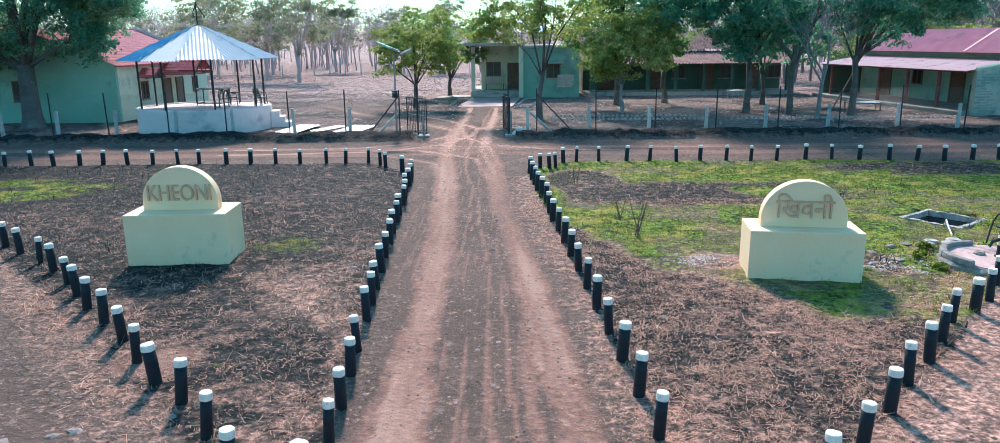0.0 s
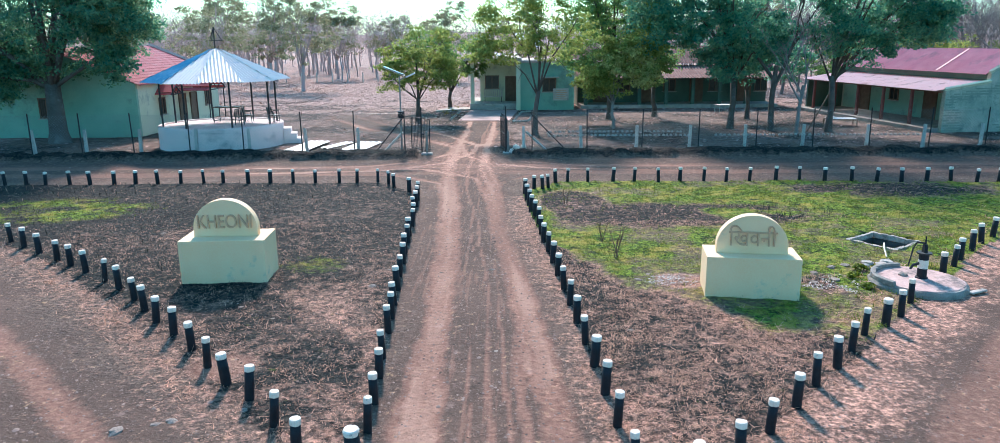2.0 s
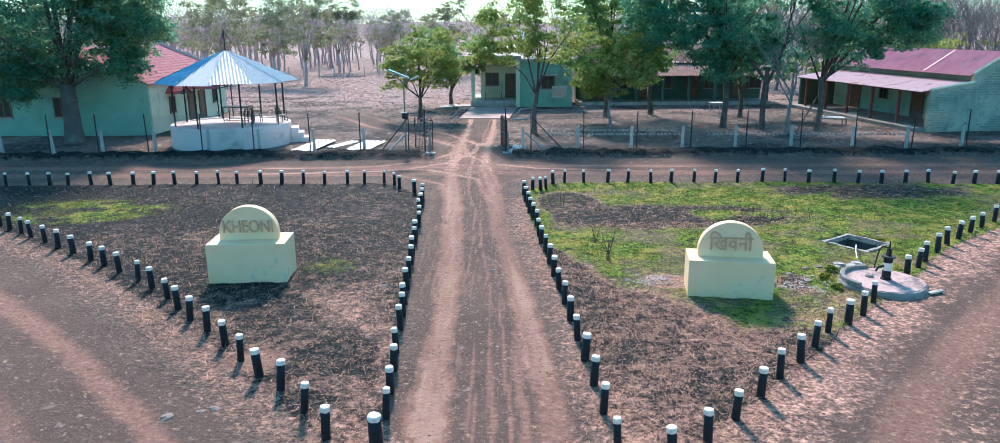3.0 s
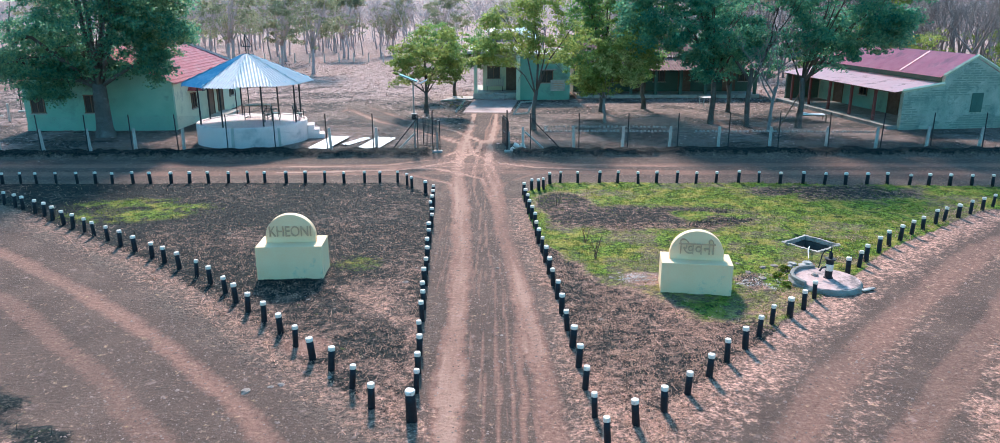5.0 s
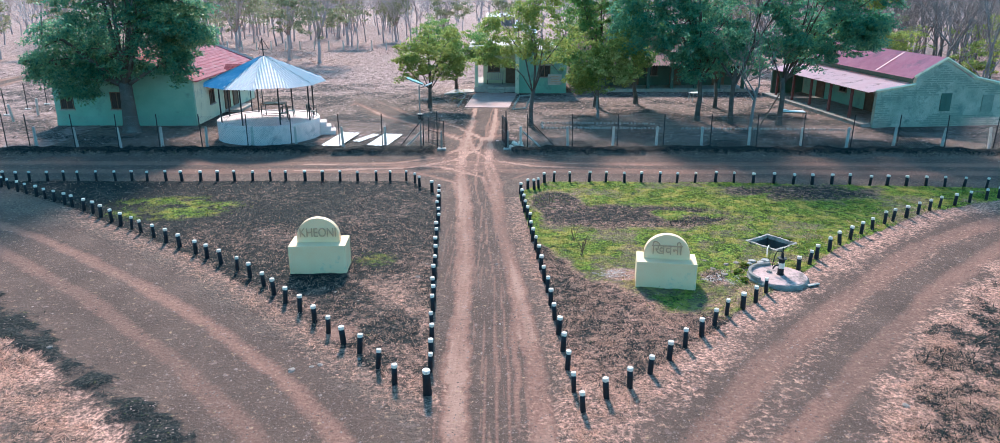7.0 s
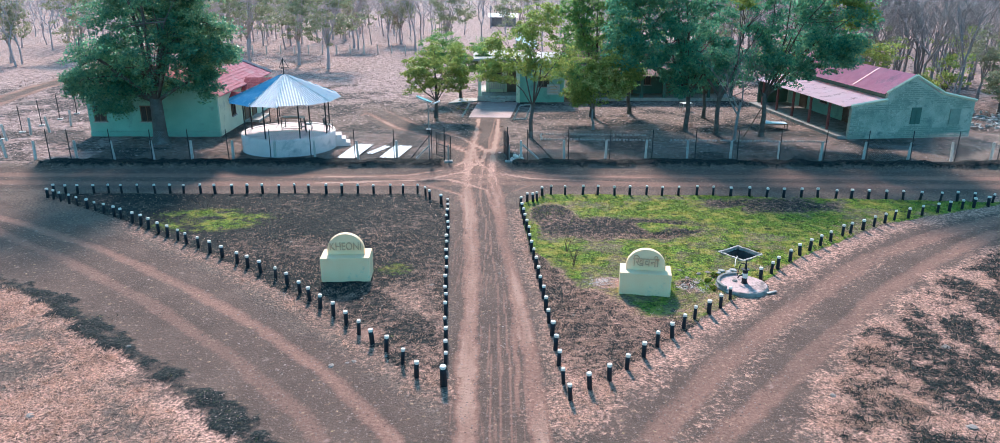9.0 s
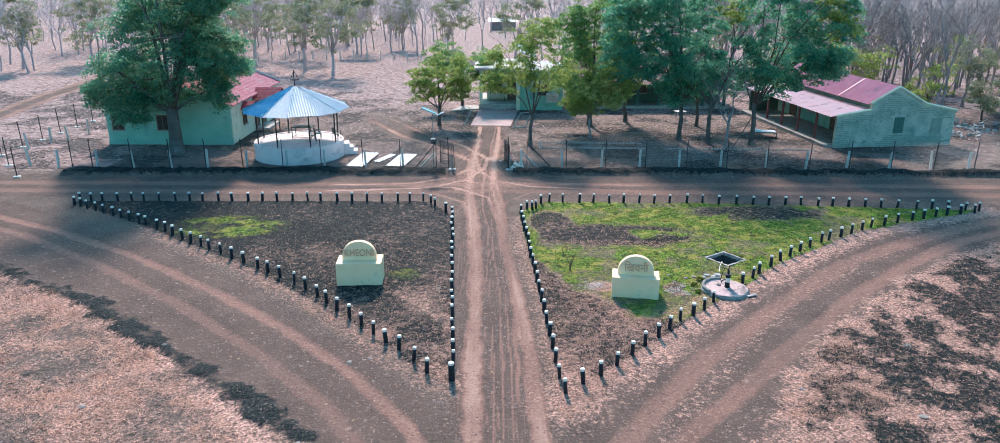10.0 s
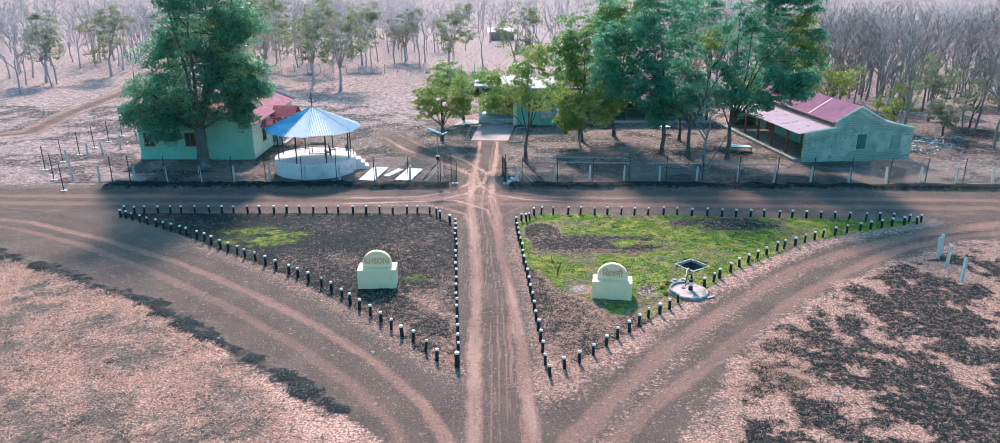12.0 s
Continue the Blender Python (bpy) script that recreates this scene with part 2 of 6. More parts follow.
M_PALEBARK = material("grey_bark", (0.20, 0.17, 0.155), (0.34, 0.30, 0.28), 0.95, 2.5, 22, 0.6)
# bark of distant trees: haze is mixed into this pale tone
M_HAZEBARK = material("hazed_far_bark", (0.38, 0.31, 0.30), (0.56, 0.47, 0.455), 0.95, 0.4, 8, 0)
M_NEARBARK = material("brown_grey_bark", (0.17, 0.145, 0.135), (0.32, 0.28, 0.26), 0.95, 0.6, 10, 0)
M_FIGBARK = material("fig_bark", (0.075, 0.066, 0.058), (0.18, 0.16, 0.14), 0.95, 1.4, 16, 0.9, stain=(0.30, 0.28, 0.26), stain_amount=0.25)
M_STONE = material("stone", (0.17, 0.135, 0.11), (0.36, 0.295, 0.25), 0.9, 6, 50, 0.5, vary=0.4)
M_FLOORWASH = material("pale_floor_wash", (0.74, 0.56, 0.52), (0.88, 0.71, 0.66), 0.8, 1.5, 25, 0.15, stain=(0.45, 0.36, 0.34), stain_amount=0.35)
M_FADED = material("faded_sheet", (0.66, 0.38, 0.39), (0.76, 0.48, 0.48), 0.95, 2, 20, 0)
M_PAVE = material("pink_paving", (0.32, 0.20, 0.18), (0.44, 0.30, 0.27), 0.8, 1.5, 30, 0.2, stain=(0.34, 0.25, 0.22), stain_amount=0.3)
M_SOLAR = material("solar_cells", (0.012, 0.015, 0.03), (0.03, 0.035, 0.06), 0.2, 4, 30, 0)
M_CLOTH = material("white_sheet", (0.70, 0.69, 0.66), (0.84, 0.83, 0.8), 0.9, 3, 40, 0.3)
M_FICUS = leaf_material("dark_green_leaves", (0.065, 0.21, 0.155), (0.28, 0.42, 0.21), 0.65, 0.36)
# young fig leaves with the sun's glints put into a paler colour
M_SUNLITFIG = leaf_material("sun_toned_fig_leaves", (0.14, 0.24, 0.11), (0.50, 0.55, 0.28), 0.6, 0.3)
M_NEEM = leaf_material("neem_leaves", (0.10, 0.23, 0.09), (0.34, 0.44, 0.12), 0.6, 0.6)
M_YOUNG = leaf_material("yellow_green_leaves", (0.16, 0.25, 0.065), (0.48, 0.50, 0.14), 0.6, 0.6)
M_DEEP = leaf_material("deep_green_leaves", (0.065, 0.225, 0.17), (0.26, 0.45, 0.24), 0.65, 0.5)
M_DULL = leaf_material("dull_olive_leaves", (0.20, 0.215, 0.13), (0.41, 0.41, 0.25), 0.5, 0.8)
M_PALELEAF = leaf_material("pale_yellow_leaves", (0.30, 0.34, 0.10), (0.74, 0.68, 0.26), 0.5, 0.35)
M_OCHRE = leaf_material("ochre_leaves", (0.24, 0.19, 0.05), (0.42, 0.34, 0.10), 0.35, 0.6)
M_STRAW = leaf_material("straw", (0.22, 0.125, 0.083), (0.94, 0.565, 0.40), 0.3, 0.8)
M_CHAR = leaf_material("grey_dead_grass", (0.008, 0.012, 0.012), (0.125, 0.105, 0.09), 0.1, 0.9)
M_RIM = material("chipped_rim", (0.36, 0.31, 0.26), (0.58, 0.51, 0.44), 0.9, 5, 45, 0.5, stain=(0.15, 0.14, 0.12), stain_amount=0.55, stain_scale=4)
M_DARKPIT = material("dark_pit_concrete", (0.05, 0.055, 0.055), (0.11, 0.115, 0.11), 0.6, 3, 40, 0.3)
M_GRASS = leaf_material("grass_blades", (0.04, 0.085, 0.008), (0.30, 0.33, 0.03), 0.35, 0.7)
M_WEED = leaf_material("dark_weeds", (0.010, 0.018, 0.017), (0.06, 0.075, 0.06), 0.15, 0.9)
M_LITTER = leaf_material("fallen_leaves", (0.19, 0.125, 0.105), (0.66, 0.47, 0.41), 0.1, 0.9)
# twigs of the far woods, haze put into their colour
M_HAZETWIG = leaf_material("twigs", (0.40, 0.33, 0.315), (0.64, 0.54, 0.52), 0.3, 0.95)


# ---- plan: beds, roads, heights of the ground ----
LEFT_BED = ((-25.9, 26.7), (-25.0, 27.0), (-4.6, 27.0), (-3.4, 25.1), (-2.8, 23.6), (-1.85, 6.0), (-2.7, 6.5), (-6.9, 11.4), (-11.6, 16.0), (-19.5, 22.2))
RIGHT_BED = ((0.95, 24.6), (1.5, 25.5), (2.6, 26.8), (12.0, 26.5), (27.9, 25.1), (25.3, 24.0), (19.2, 21.5), (13.3, 17.0), (8.5, 12.0), (2.2, 5.5), (1.85, 5.0), (1.5, 13.6))
CENTRE_ROAD = ((0.6, -70.0), (-0.05, -14.0), (-0.28, 1.8), (-0.28, 7.4), (-0.95, 19.0), (-1.5, 30.5), (-1.45, 36.0), (-1.0, 44.0), (-0.9, 50.0))
CROSS_ROAD = ((-120.0, 31.5), (-40.0, 30.3), (-20.0, 30.0), (0.0, 29.9), (20.0, 29.6), (34.0, 29.0), (120.0, 25.0))
LEFT_ROAD = ((-60.0, 29.0), (-40.0, 27.0), (-31.0, 24.2), (-24.5, 20.2), (-18.6, 16.4), (-13.9, 12.8), (-9.2, 8.0), (-5.8, 4.6), (-3.2, 1.2), (0.5, -6.0))
RIGHT_ROAD = ((-1.0, -6.0), (2.2, -1.2), (4.6, 2.4), (8.0, 8.0), (12.0, 12.6), (16.9, 17.0), (22.0, 20.6), (27.0, 23.0), (31.5, 24.1), (45.0, 25.2), (80.0, 26.0))
YARD_ROAD = ((-1.4, 36.5), (-3.2, 40.5), (-7.0, 45.0), (-11.0, 52.0), (-13.0, 62.0))
BACK_ROAD = ((-90.0, 38.0), (-60.0, 47.0), (-48.0, 53.5), (-50.0, 66.0), (-51.0, 80.0), (-58.0, 110.0))
# wheel tracks: line, half width, how worn
TRACKS = (
    (((-80.0, 31.0), (-45.0, 28.6), (-31.0, 25.2), (-24.0, 21.6), (-17.96, 17.72), (-12.75, 13.69), (-8.69, 10.11), (-5.57, 6.9), (-3.0, 3.4), (-0.8, -1.5)), 0.33, 0.85),
    (((-60.0, 28.6), (-31.0, 23.9), (-25.0, 20.7), (-19.4, 16.81), (-13.58, 12.26), (-8.89, 7.92), (-6.02, 4.83), (-4.0, 2.0), (-2.0, -3.0)), 0.36, 0.55),
    (((0.8, -3.0), (2.4, 1.0), (4.34, 3.89), (7.04, 7.5), (10.85, 11.6), (16.48, 17.02), (20.81, 19.86), (26.0, 22.6), (32.0, 24.6), (45.0, 25.8), (80.0, 26.5)), 0.56, 0.72),
    (((1.8, -3.0), (3.5, 0.4), (5.46, 3.05), (9.39, 7.21), (14.62, 12.7), (18.93, 16.52), (23.89, 20.16), (28.5, 22.2), (34.0, 23.6), (45.0, 24.8)), 0.46, 0.66),
    (((-0.5, -70.0), (-1.0, -14.0), (-1.05, 2.0), (-1.23, 9.05), (-1.33, 16.44), (-1.66, 23.24), (-2.15, 29.8), (-2.1, 36.0), (-1.9, 44.0)), 0.38, 1.0),
    (((1.7, -70.0), (1.2, -14.0), (1.0, 2.0), (0.95, 7.08), (0.51, 13.54), (0.08, 20.05), (-0.26, 26.96), (-0.6, 31.0), (-0.6, 36.0), (-0.2, 44.0)), 0.36, 0.95),
    (((-120.0, 32.2), (-40.0, 31.2), (-20.0, 30.9), (-6.0, 30.7), (0.0, 30.8), (20.0, 30.5), (34.0, 30.0), (120.0, 26.0)), 0.55, 0.62),
    (((-120.0, 30.7), (-40.0, 29.5), (-20.0, 29.1), (0.0, 29.1), (20.0, 28.7), (34.0, 28.1), (120.0, 24.4)), 0.60, 0.60),
    (((-2.2, 38.0), (-2.4, 34.5), (-3.6, 32.3), (-6.0, 31.0), (-11.0, 30.6)), 0.2, 1.15),
    (((-1.0, 38.0), (-1.3, 34.6), (-2.6, 31.6), (-5.0, 29.9), (-11.0, 29.2)), 0.2, 1.15),
    (((-1.9, 38.0), (-1.5, 34.0), (-0.4, 31.6), (1.8, 30.2), (8.0, 29.3)), 0.19, 1.1),
    (((-0.7, 38.0), (-0.4, 34.6), (0.8, 32.2), (3.4, 30.9), (9.0, 30.5)), 0.19, 1.1),
    (((-8.0, 29.0), (-4.4, 28.6), (-2.3, 26.8), (-1.8, 23.0)), 0.2, 1.0),
    (((-7.0, 30.4), (-3.2, 30.0), (-0.9, 27.8), (-0.3, 23.6)), 0.2, 1.0),
    (((5.0, 29.4), (1.8, 28.8), (0.2, 26.8), (-0.2, 22.8)), 0.13, 0.7),
    (((-2.3, 37.0), (-5.0, 41.5), (-8.6, 46.0), (-12.2, 53.0), (-14.0, 62.0), (-18.0, 74.0), (-30.0, 92.0)), 0.26, 1.25),
    (((-1.0, 37.5), (-3.2, 42.4), (-6.8, 47.0), (-10.4, 53.4), (-12.4, 62.0), (-16.2, 74.0), (-28.0, 92.0)), 0.26, 1.2),
    (((-1.6, 37.5), (-4.4, 40.2), (-9.5, 43.5), (-12.8, 47.5), (-12.0, 52.0)), 0.2, 1.2),
    (((-2.15, 31.0), (-2.1, 36.0), (-1.9, 44.0), (-1.85, 49.5)), 0.2, 1.35),
    (((-0.6, 31.0), (-0.6, 36.0), (-0.25, 44.0), (-0.15, 49.5)), 0.2, 1.35),
    (((-0.4, 38.0), (1.2, 40.2), (5.0, 41.9), (11.5, 42.0)), 0.3, 0.75),
    (((-90.0, 39.0), (-60.0, 48.0), (-49.2, 54.0), (-51.2, 66.0), (-52.2, 80.0), (-59.0, 110.0)), 0.6, 1.1),
    (((-90.0, 37.0), (-60.0, 45.8), (-46.8, 53.0), (-48.8, 66.0), (-49.8, 80.0), (-57.0, 110.0)), 0.6, 1.1),
)
BERM = ((-40.0, 24.0), (-31.0, 20.2), (-25.2, 17.0), (-19.0, 13.4), (-14.8, 10.4), (-10.8, 6.9), (-9.2, 5.6), (-7.6, 4.2), (-6.2, 2.9))
PIT, PIT_TURN, PIT_SIDE = (10.72, 17.42), 36.0, 1.22
SLAB = (9.6, 13.68)


def lattice(x, y, seed):
    """Smooth value noise on a unit lattice, 0 to 1."""
    x, y = np.asarray(x, float), np.asarray(y, float)
    xi, yi = np.floor(x).astype(np.int64), np.floor(y).astype(np.int64)
    u, v = x - xi, y - yi
    u, v = u * u * (3 - 2 * u), v * v * (3 - 2 * v)

    def corner(a, b):
        h = (a * 374761393 + b * 668265263 + seed * 1442695041) & 0x7FFFFFFF
        h = ((h ^ (h >> 13)) * 1274126177) & 0x7FFFFFFF
        return ((h ^ (h >> 16)) & 0xFFFF) / 65535.0
    return (corner(xi, yi) * (1 - u) + corner(xi + 1, yi) * u) * (1 - v) + (corner(xi, yi + 1) * (1 - u) + corner(xi + 1, yi + 1) * u) * v


def fbm(x, y, size, seed, octaves=4):
    total, amp, k = 0.0, 0.5, 1.0 / size
    for i in range(octaves):
        total = total + amp * lattice(np.asarray(x) * k + 17.3 * i, np.asarray(y) * k - 9.1 * i, seed + i)
        amp, k = amp * 0.5, k * 2.03
    return total / (1 - 0.5 ** octaves)


def to_line(x, y, line):
    """Distance to a line of points, the signed side distance and the way along it."""
    best = np.full(np.shape(x), 1e9)
    side, along, run = np.zeros(np.shape(x)), np.zeros(np.shape(x)), 0.0
    for (ax, ay), (bx, by) in zip(line, line[1:]):
        dx, dy = bx - ax, by - ay
        ll = math.hypot(dx, dy)
        t = np.clip(((x - ax) * dx + (y - ay) * dy) / ll ** 2, 0, 1)
        d = np.hypot(x - ax - t * dx, y - ay - t * dy)
        s = ((x - ax) * dy - (y - ay) * dx) / ll
        near = d < best
        best, side = np.where(near, d, best), np.where(near, np.sign(s) * d, side)
        along = np.where(near, run + t * ll, along)
        run += ll
    return best, side, along


def inside(x, y, poly):
    r = np.zeros(np.shape(x), bool)
    for (ax, ay), (bx, by) in zip(poly, poly[1:] + poly[:1]):
        if ay == by:
            continue
        r ^= ((ay > y) != (by > y)) & (x < (bx - ax) * (y - ay) / (by - ay) + ax)
    return r


def ramp01(v, a, b):
    t = np.clip((v - a) / (b - a), 0, 1)
    return t * t * (3 - 2 * t)


def blob(x, y, cx, cy, rx, ry):
    return 1 - ramp01(np.hypot((x - cx) / rx, (y - cy) / ry), 0.55, 1.15)


def in_pit(x, y, side):
    c, s = math.cos(radians(PIT_TURN)), math.sin(radians(PIT_TURN))
    u, v = (x - PIT[0]) * c + (y - PIT[1]) * s, -(x - PIT[0]) * s + (y - PIT[1]) * c
    return (np.abs(u) < side / 2) & (np.abs(v) < side / 2)


def zones(x, y):
    """What covers the ground at x, y: road, wheel track, green, dry, dark, litter; and its height."""
    w = fbm(x, y, 1.6, 3) - 0.5
    w2 = fbm(x, y, 0.5, 8) - 0.5
    w3 = fbm(x, y, 0.22, 11, 3) - 0.5
    lb, rb = inside(x, y, list(LEFT_BED)), inside(x, y, list(RIGHT_BED))
    road, track, rut = np.zeros(np.shape(x)), np.zeros(np.shape(x)), np.zeros(np.shape(x))
    for line, half in ((CENTRE_ROAD, 1.5), (CROSS_ROAD, 2.4), (LEFT_ROAD, 2.7), (RIGHT_ROAD, 2.5), (YARD_ROAD, 1.5), (BACK_ROAD, 1.4)):
        d, s, al = to_line(x, y, line)
        others = road
        road = np.maximum(road, 1 - ramp01(d + 0.9 * w, half - 0.35, half + 0.45))
        if line is YARD_ROAD:
            fade = 1 - ramp01(y + 3 * w, 46, 60)
            road = np.maximum(others, (road - others) * fade + others)
        if line is CENTRE_ROAD:
            # fine tyre lines that wander between the wheel tracks
            wander = s + 0.5 * (fbm(al, al * 0, 7.0, 15) - 0.5)
            lines = ramp01(lattice(wander * 10.0, al * 0.09, 16), 0.66, 0.8) * (d < 0.9)
            track, rut = np.maximum(track, 0.75 * lines), np.maximum(rut, 0.4 * lines)
    for k, (line, half, much) in enumerate(TRACKS):
        d, s, al = to_line(x, y, line)
        e = d + 0.20 * w2 + 0.12 * w3 + 0.28 * half * w + 0.3 * half * (fbm(al, al * 0, 3.0, 105 + k) - 0.5)
        worn = 0.42 + 0.55 * fbm(al * 0.5, s * 1.2, 1.6, 90 + k) + 0.5 * fbm(al * 0.12, s * 4.0, 0.6, 130 + k)
        track = np.maximum(track, (1 - ramp01(e + 0.05 * w3, half * 0.45, half * 1.30)) * much * worn)
        rut = np.maximum(rut, (1 - ramp01(e, half * 0.5, half * 1.2)) * min(much, 0.8))
    road = np.where(lb | rb, road * 0.25, road)
    track = track * road
    # the open crossing in front of the gate is trodden all over
    cross = blob(x, y, -1.3, 31.5, 3.6, 4.0)
    road = np.maximum(road, cross)
    track = np.maximum(track, cross * (0.22 + 0.45 * fbm(x, y, 0.8, 77)))
    track = np.maximum(track, blob(x, y, -4.8, 9.6, 0.7, 0.6))
    g = fbm(x, y, 2.6, 21)
    edge = np.interp(x, (1.2, 2.0, 3.2, 4.4, 6.0, 7.4, 9.0, 11.0, 14.0, 28.0), (17.5, 15.8, 13.6, 12.2, 10.6, 10.4, 11.2, 12.5, 15.5, 21.0))
    green = rb * ramp01(y + 2.2 * w, edge - 0.5, edge + 0.9) * (0.75 + 0.5 * g)
    bare = np.maximum(blob(x, y, 5.8, 20.9, 5.6, 2.1), 0.9 * blob(x, y, 14.6, 24.6, 4.8, 1.7)) * ramp01(fbm(x, y, 1.5, 22, 5), 0.24, 0.46)
    green = green * (1 - 0.97 * bare)
    pale = np.maximum(blob(x, y, 4.25, 14.1, 0.75, 0.65), blob(x, y, 7.7, 13.9, 0.9, 0.8))
    green = green * (1 - 0.9 * pale * ramp01(g + w2, 0.3, 0.55))
    green = green * (1 - 0.9 * blob(x, y, 2.6, 23.0, 1.6, 2.6))
    green = np.maximum(green, 0.8 * lb * blob(x, y, -14.9, 22.2, 3.3, 2.0) * ramp01(g + 1.6 * w2 + w, 0.25, 0.62))
    green = np.maximum(green, 0.35 * lb * blob(x, y, -4.6, 15.6, 0.9, 0.8))
    side_strip = ~rb & ~lb & (y > 3) & (y < 24) & (x > 0.3) & (x < 2.4)
    d, s, _ = to_line(x, y, BERM)
    field = (s > 0.25) & (y < 28) & (x < -2.3 + 3.0 * w + 1.2 * w2)
    dry = np.where(lb, 0.30 + 0.3 * ramp01(14 + 5 * w - y, 2, 8) + 0.25 * (fbm(x, y, 3.0, 23) - 0.5), 0.0)
    dry = np.where(rb, 0.68 - 0.45 * green, dry)
    dl, _, _ = to_line(x, y, LEFT_BED[-5:])
    dry = np.maximum(dry, np.where(~rb, 0.33 * (1 - ramp01(dl + 0.8 * w, 0.4, 1.3)) * (1 - 0.8 * track), 0))
    dr, _, _ = to_line(x, y, RIGHT_BED[4:11])
    dry = np.maximum(dry, 0.60 * (1 - ramp01(dr + 1.2 * w + 0.5 * w2, 0.5, 1.8)) * (1 - 0.8 * track))
    dm = to_line(x, y, RIGHT_ROAD)[0]
    dry = np.maximum(dry, np.where(x > 2, 0.27 * (1 - ramp01(dm + 0.6 * w, 0.3, 0.8)) * (1 - 0.9 * track), 0))
    dry = np.where(side_strip, np.maximum(dry, 0.42 * (1 - road) * (1 - 0.8 * track)), dry)
    dry = np.maximum(dry, 0.62 * cross * np.clip(track * 1.3 - 0.35, 0, 1))
    dry = np.where(field, 0.52 + 1.3 * (fbm(x, y, 2.6, 54) - 0.5) + 1.2 * (fbm(x, y, 0.8, 56) - 0.5) + 0.3 * (1 - ramp01(d, 0.6, 2.2)), dry)
    dry = np.maximum(dry, 0.5 * rb * (1 - ramp01(green, 0.1, 0.4)) * ramp01(11.5 + 3 * w - y, 0, 4))
    scrub = (x > 2.8 + 3.0 * w + 1.2 * w2) & (y < 24) & ~rb & (x * 0.9 - 2.5 > y - 4)
    off_road = ramp01(dm + 1.5 * w + 0.7 * w2, 1.6, 2.9)
    dry = np.where(scrub, np.maximum(dry, 0.70 * off_road), dry)
    dark = np.where(lb, 0.86 + 1.1 * (fbm(x, y, 3.0, 31) - 0.47) + 0.5 * (fbm(x, y, 0.7, 32) - 0.5), 0.0)
    dark = np.where(rb, 0.9 * (1 - ramp01(green, 0.1, 0.45)) * (0.64 + 1.4 * (fbm(x, y, 2.0, 41) - 0.45)), dark)
    dark = np.where(rb, np.maximum(dark, 0.85 * bare), dark)
    dark = dark * (1 - 0.35 * rb * ramp01(9.5 + 3 * w - y, 0, 4))
    verge = ramp01(dm + 1.6 * w, 2.0, 3.2)
    burnt = ramp01(0.52 * fbm(x, y * 0.8 + x * 0.25, 2.4, 51, 5) + 0.48 * fbm(x, y, 0.7, 52, 4), 0.43, 0.53)
    dark = np.where(scrub, off_road * (0.12 + verge * 0.66 * burnt), dark)
    dark = np.where(field, 0.10 + 1.0 * (fbm(x, y, 1.1, 53) - 0.5), dark)
    berm = (1 - ramp01(d + 1.1 * w + 0.9 * w2, 0.12, 0.70)) * (0.55 + 0.55 * ramp01(fbm(x, y, 0.8, 79), 0.36, 0.55))
    # the bank's shadow is painted here as dark ground, along with its weeds
    dark = np.maximum(dark, 1.15 * berm * (y < 28))
    fence = ((x < -3.9) | (x > 0.7)) * (1 - ramp01(np.abs(y - 33.5 + 0.02 * np.maximum(x - 8, 0) + 0.5 * w), 0.35, 0.8)) * (x > -30) * (x < 60)
    dark = np.maximum(dark, 0.95 * fence)
    dark = np.maximum(dark, 0.62 * (y > 34.6) * (y < 70) * (1 - road) * ramp01(fbm(x, y, 2.4, 57, 5), 0.42, 0.6))
    litter = ramp01(y, 34.5, 38) * (1 - road) * (0.35 + 0.65 * ramp01(y, 52, 66))
    litter = np.maximum(litter, 0.9 * rb * pale)
    litter = np.maximum(litter, (x < -28) * ramp01(y, 32, 36) * (1 - road) * 0.8)
    green = green * (0.45 + 0.75 * ramp01(fbm(x, y, 1.3, 24, 5), 0.36, 0.56))
    dry = np.maximum(dry, 0.5 * lb * ramp01(x, -9.0, -3.5) * ramp01(18 - y, 0, 6) * ramp01(fbm(x, y, 1.7, 95, 5), 0.42, 0.60))
    dark = dark * (1 - 0.55 * lb * ramp01(x, -9.0, -3.5) * ramp01(18 - y, 0, 6) * ramp01(fbm(x, y, 1.7, 95, 5), 0.46, 0.62))
    spot = blob(x, y, -4.8, 9.6, 0.7, 0.6)
    dark, dry = dark * (1 - spot), dry * (1 - 0.8 * spot)
    for a in (green, dry, dark):
        np.clip(a, 0, 1.2, out=a)
    z = 0.05 * (fbm(x, y, 4.0, 61) - 0.5) + 0.022 * (w2 + 0.5) * (1 - road) - 0.035 * rut * (np.abs(y) < 60) + 0.02 * (w + 0.5) * road
    z = z + 0.14 * berm * (0.1 + 1.1 * fbm(x, y, 0.55, 71)) * (y < 28) + 0.38 * fence * (0.35 + fbm(x, y, 0.6, 72))
    z = z + 0.06 * lb * (fbm(x, y, 0.9, 73) - 0.3) + 0.05 * rb * (fbm(x, y, 0.9, 74) - 0.3) + 0.13 * np.clip(green, 0, 1) * (fbm(x, y, 0.42, 78) - 0.4)
    z = z + 0.05 * (lb | rb) * w3 * (1 - 0.8 * road) + 0.05 * (field | scrub) * (w2 + 0.6 * w3) * (1 - road)
    z = z + 1.2 * (fbm(x, y, 60.0, 75) - 0.5) * ramp01(np.hypot(x, y - 30), 70, 160)
    z = z + ramp01(np.hypot(x, y), 240, 900) * 26 * fbm(x, y, 260.0, 76)
    z = np.where(in_pit(x, y, PIT_SIDE + 0.16), -0.95, z)
    return road, track, green, dry, dark, litter, z


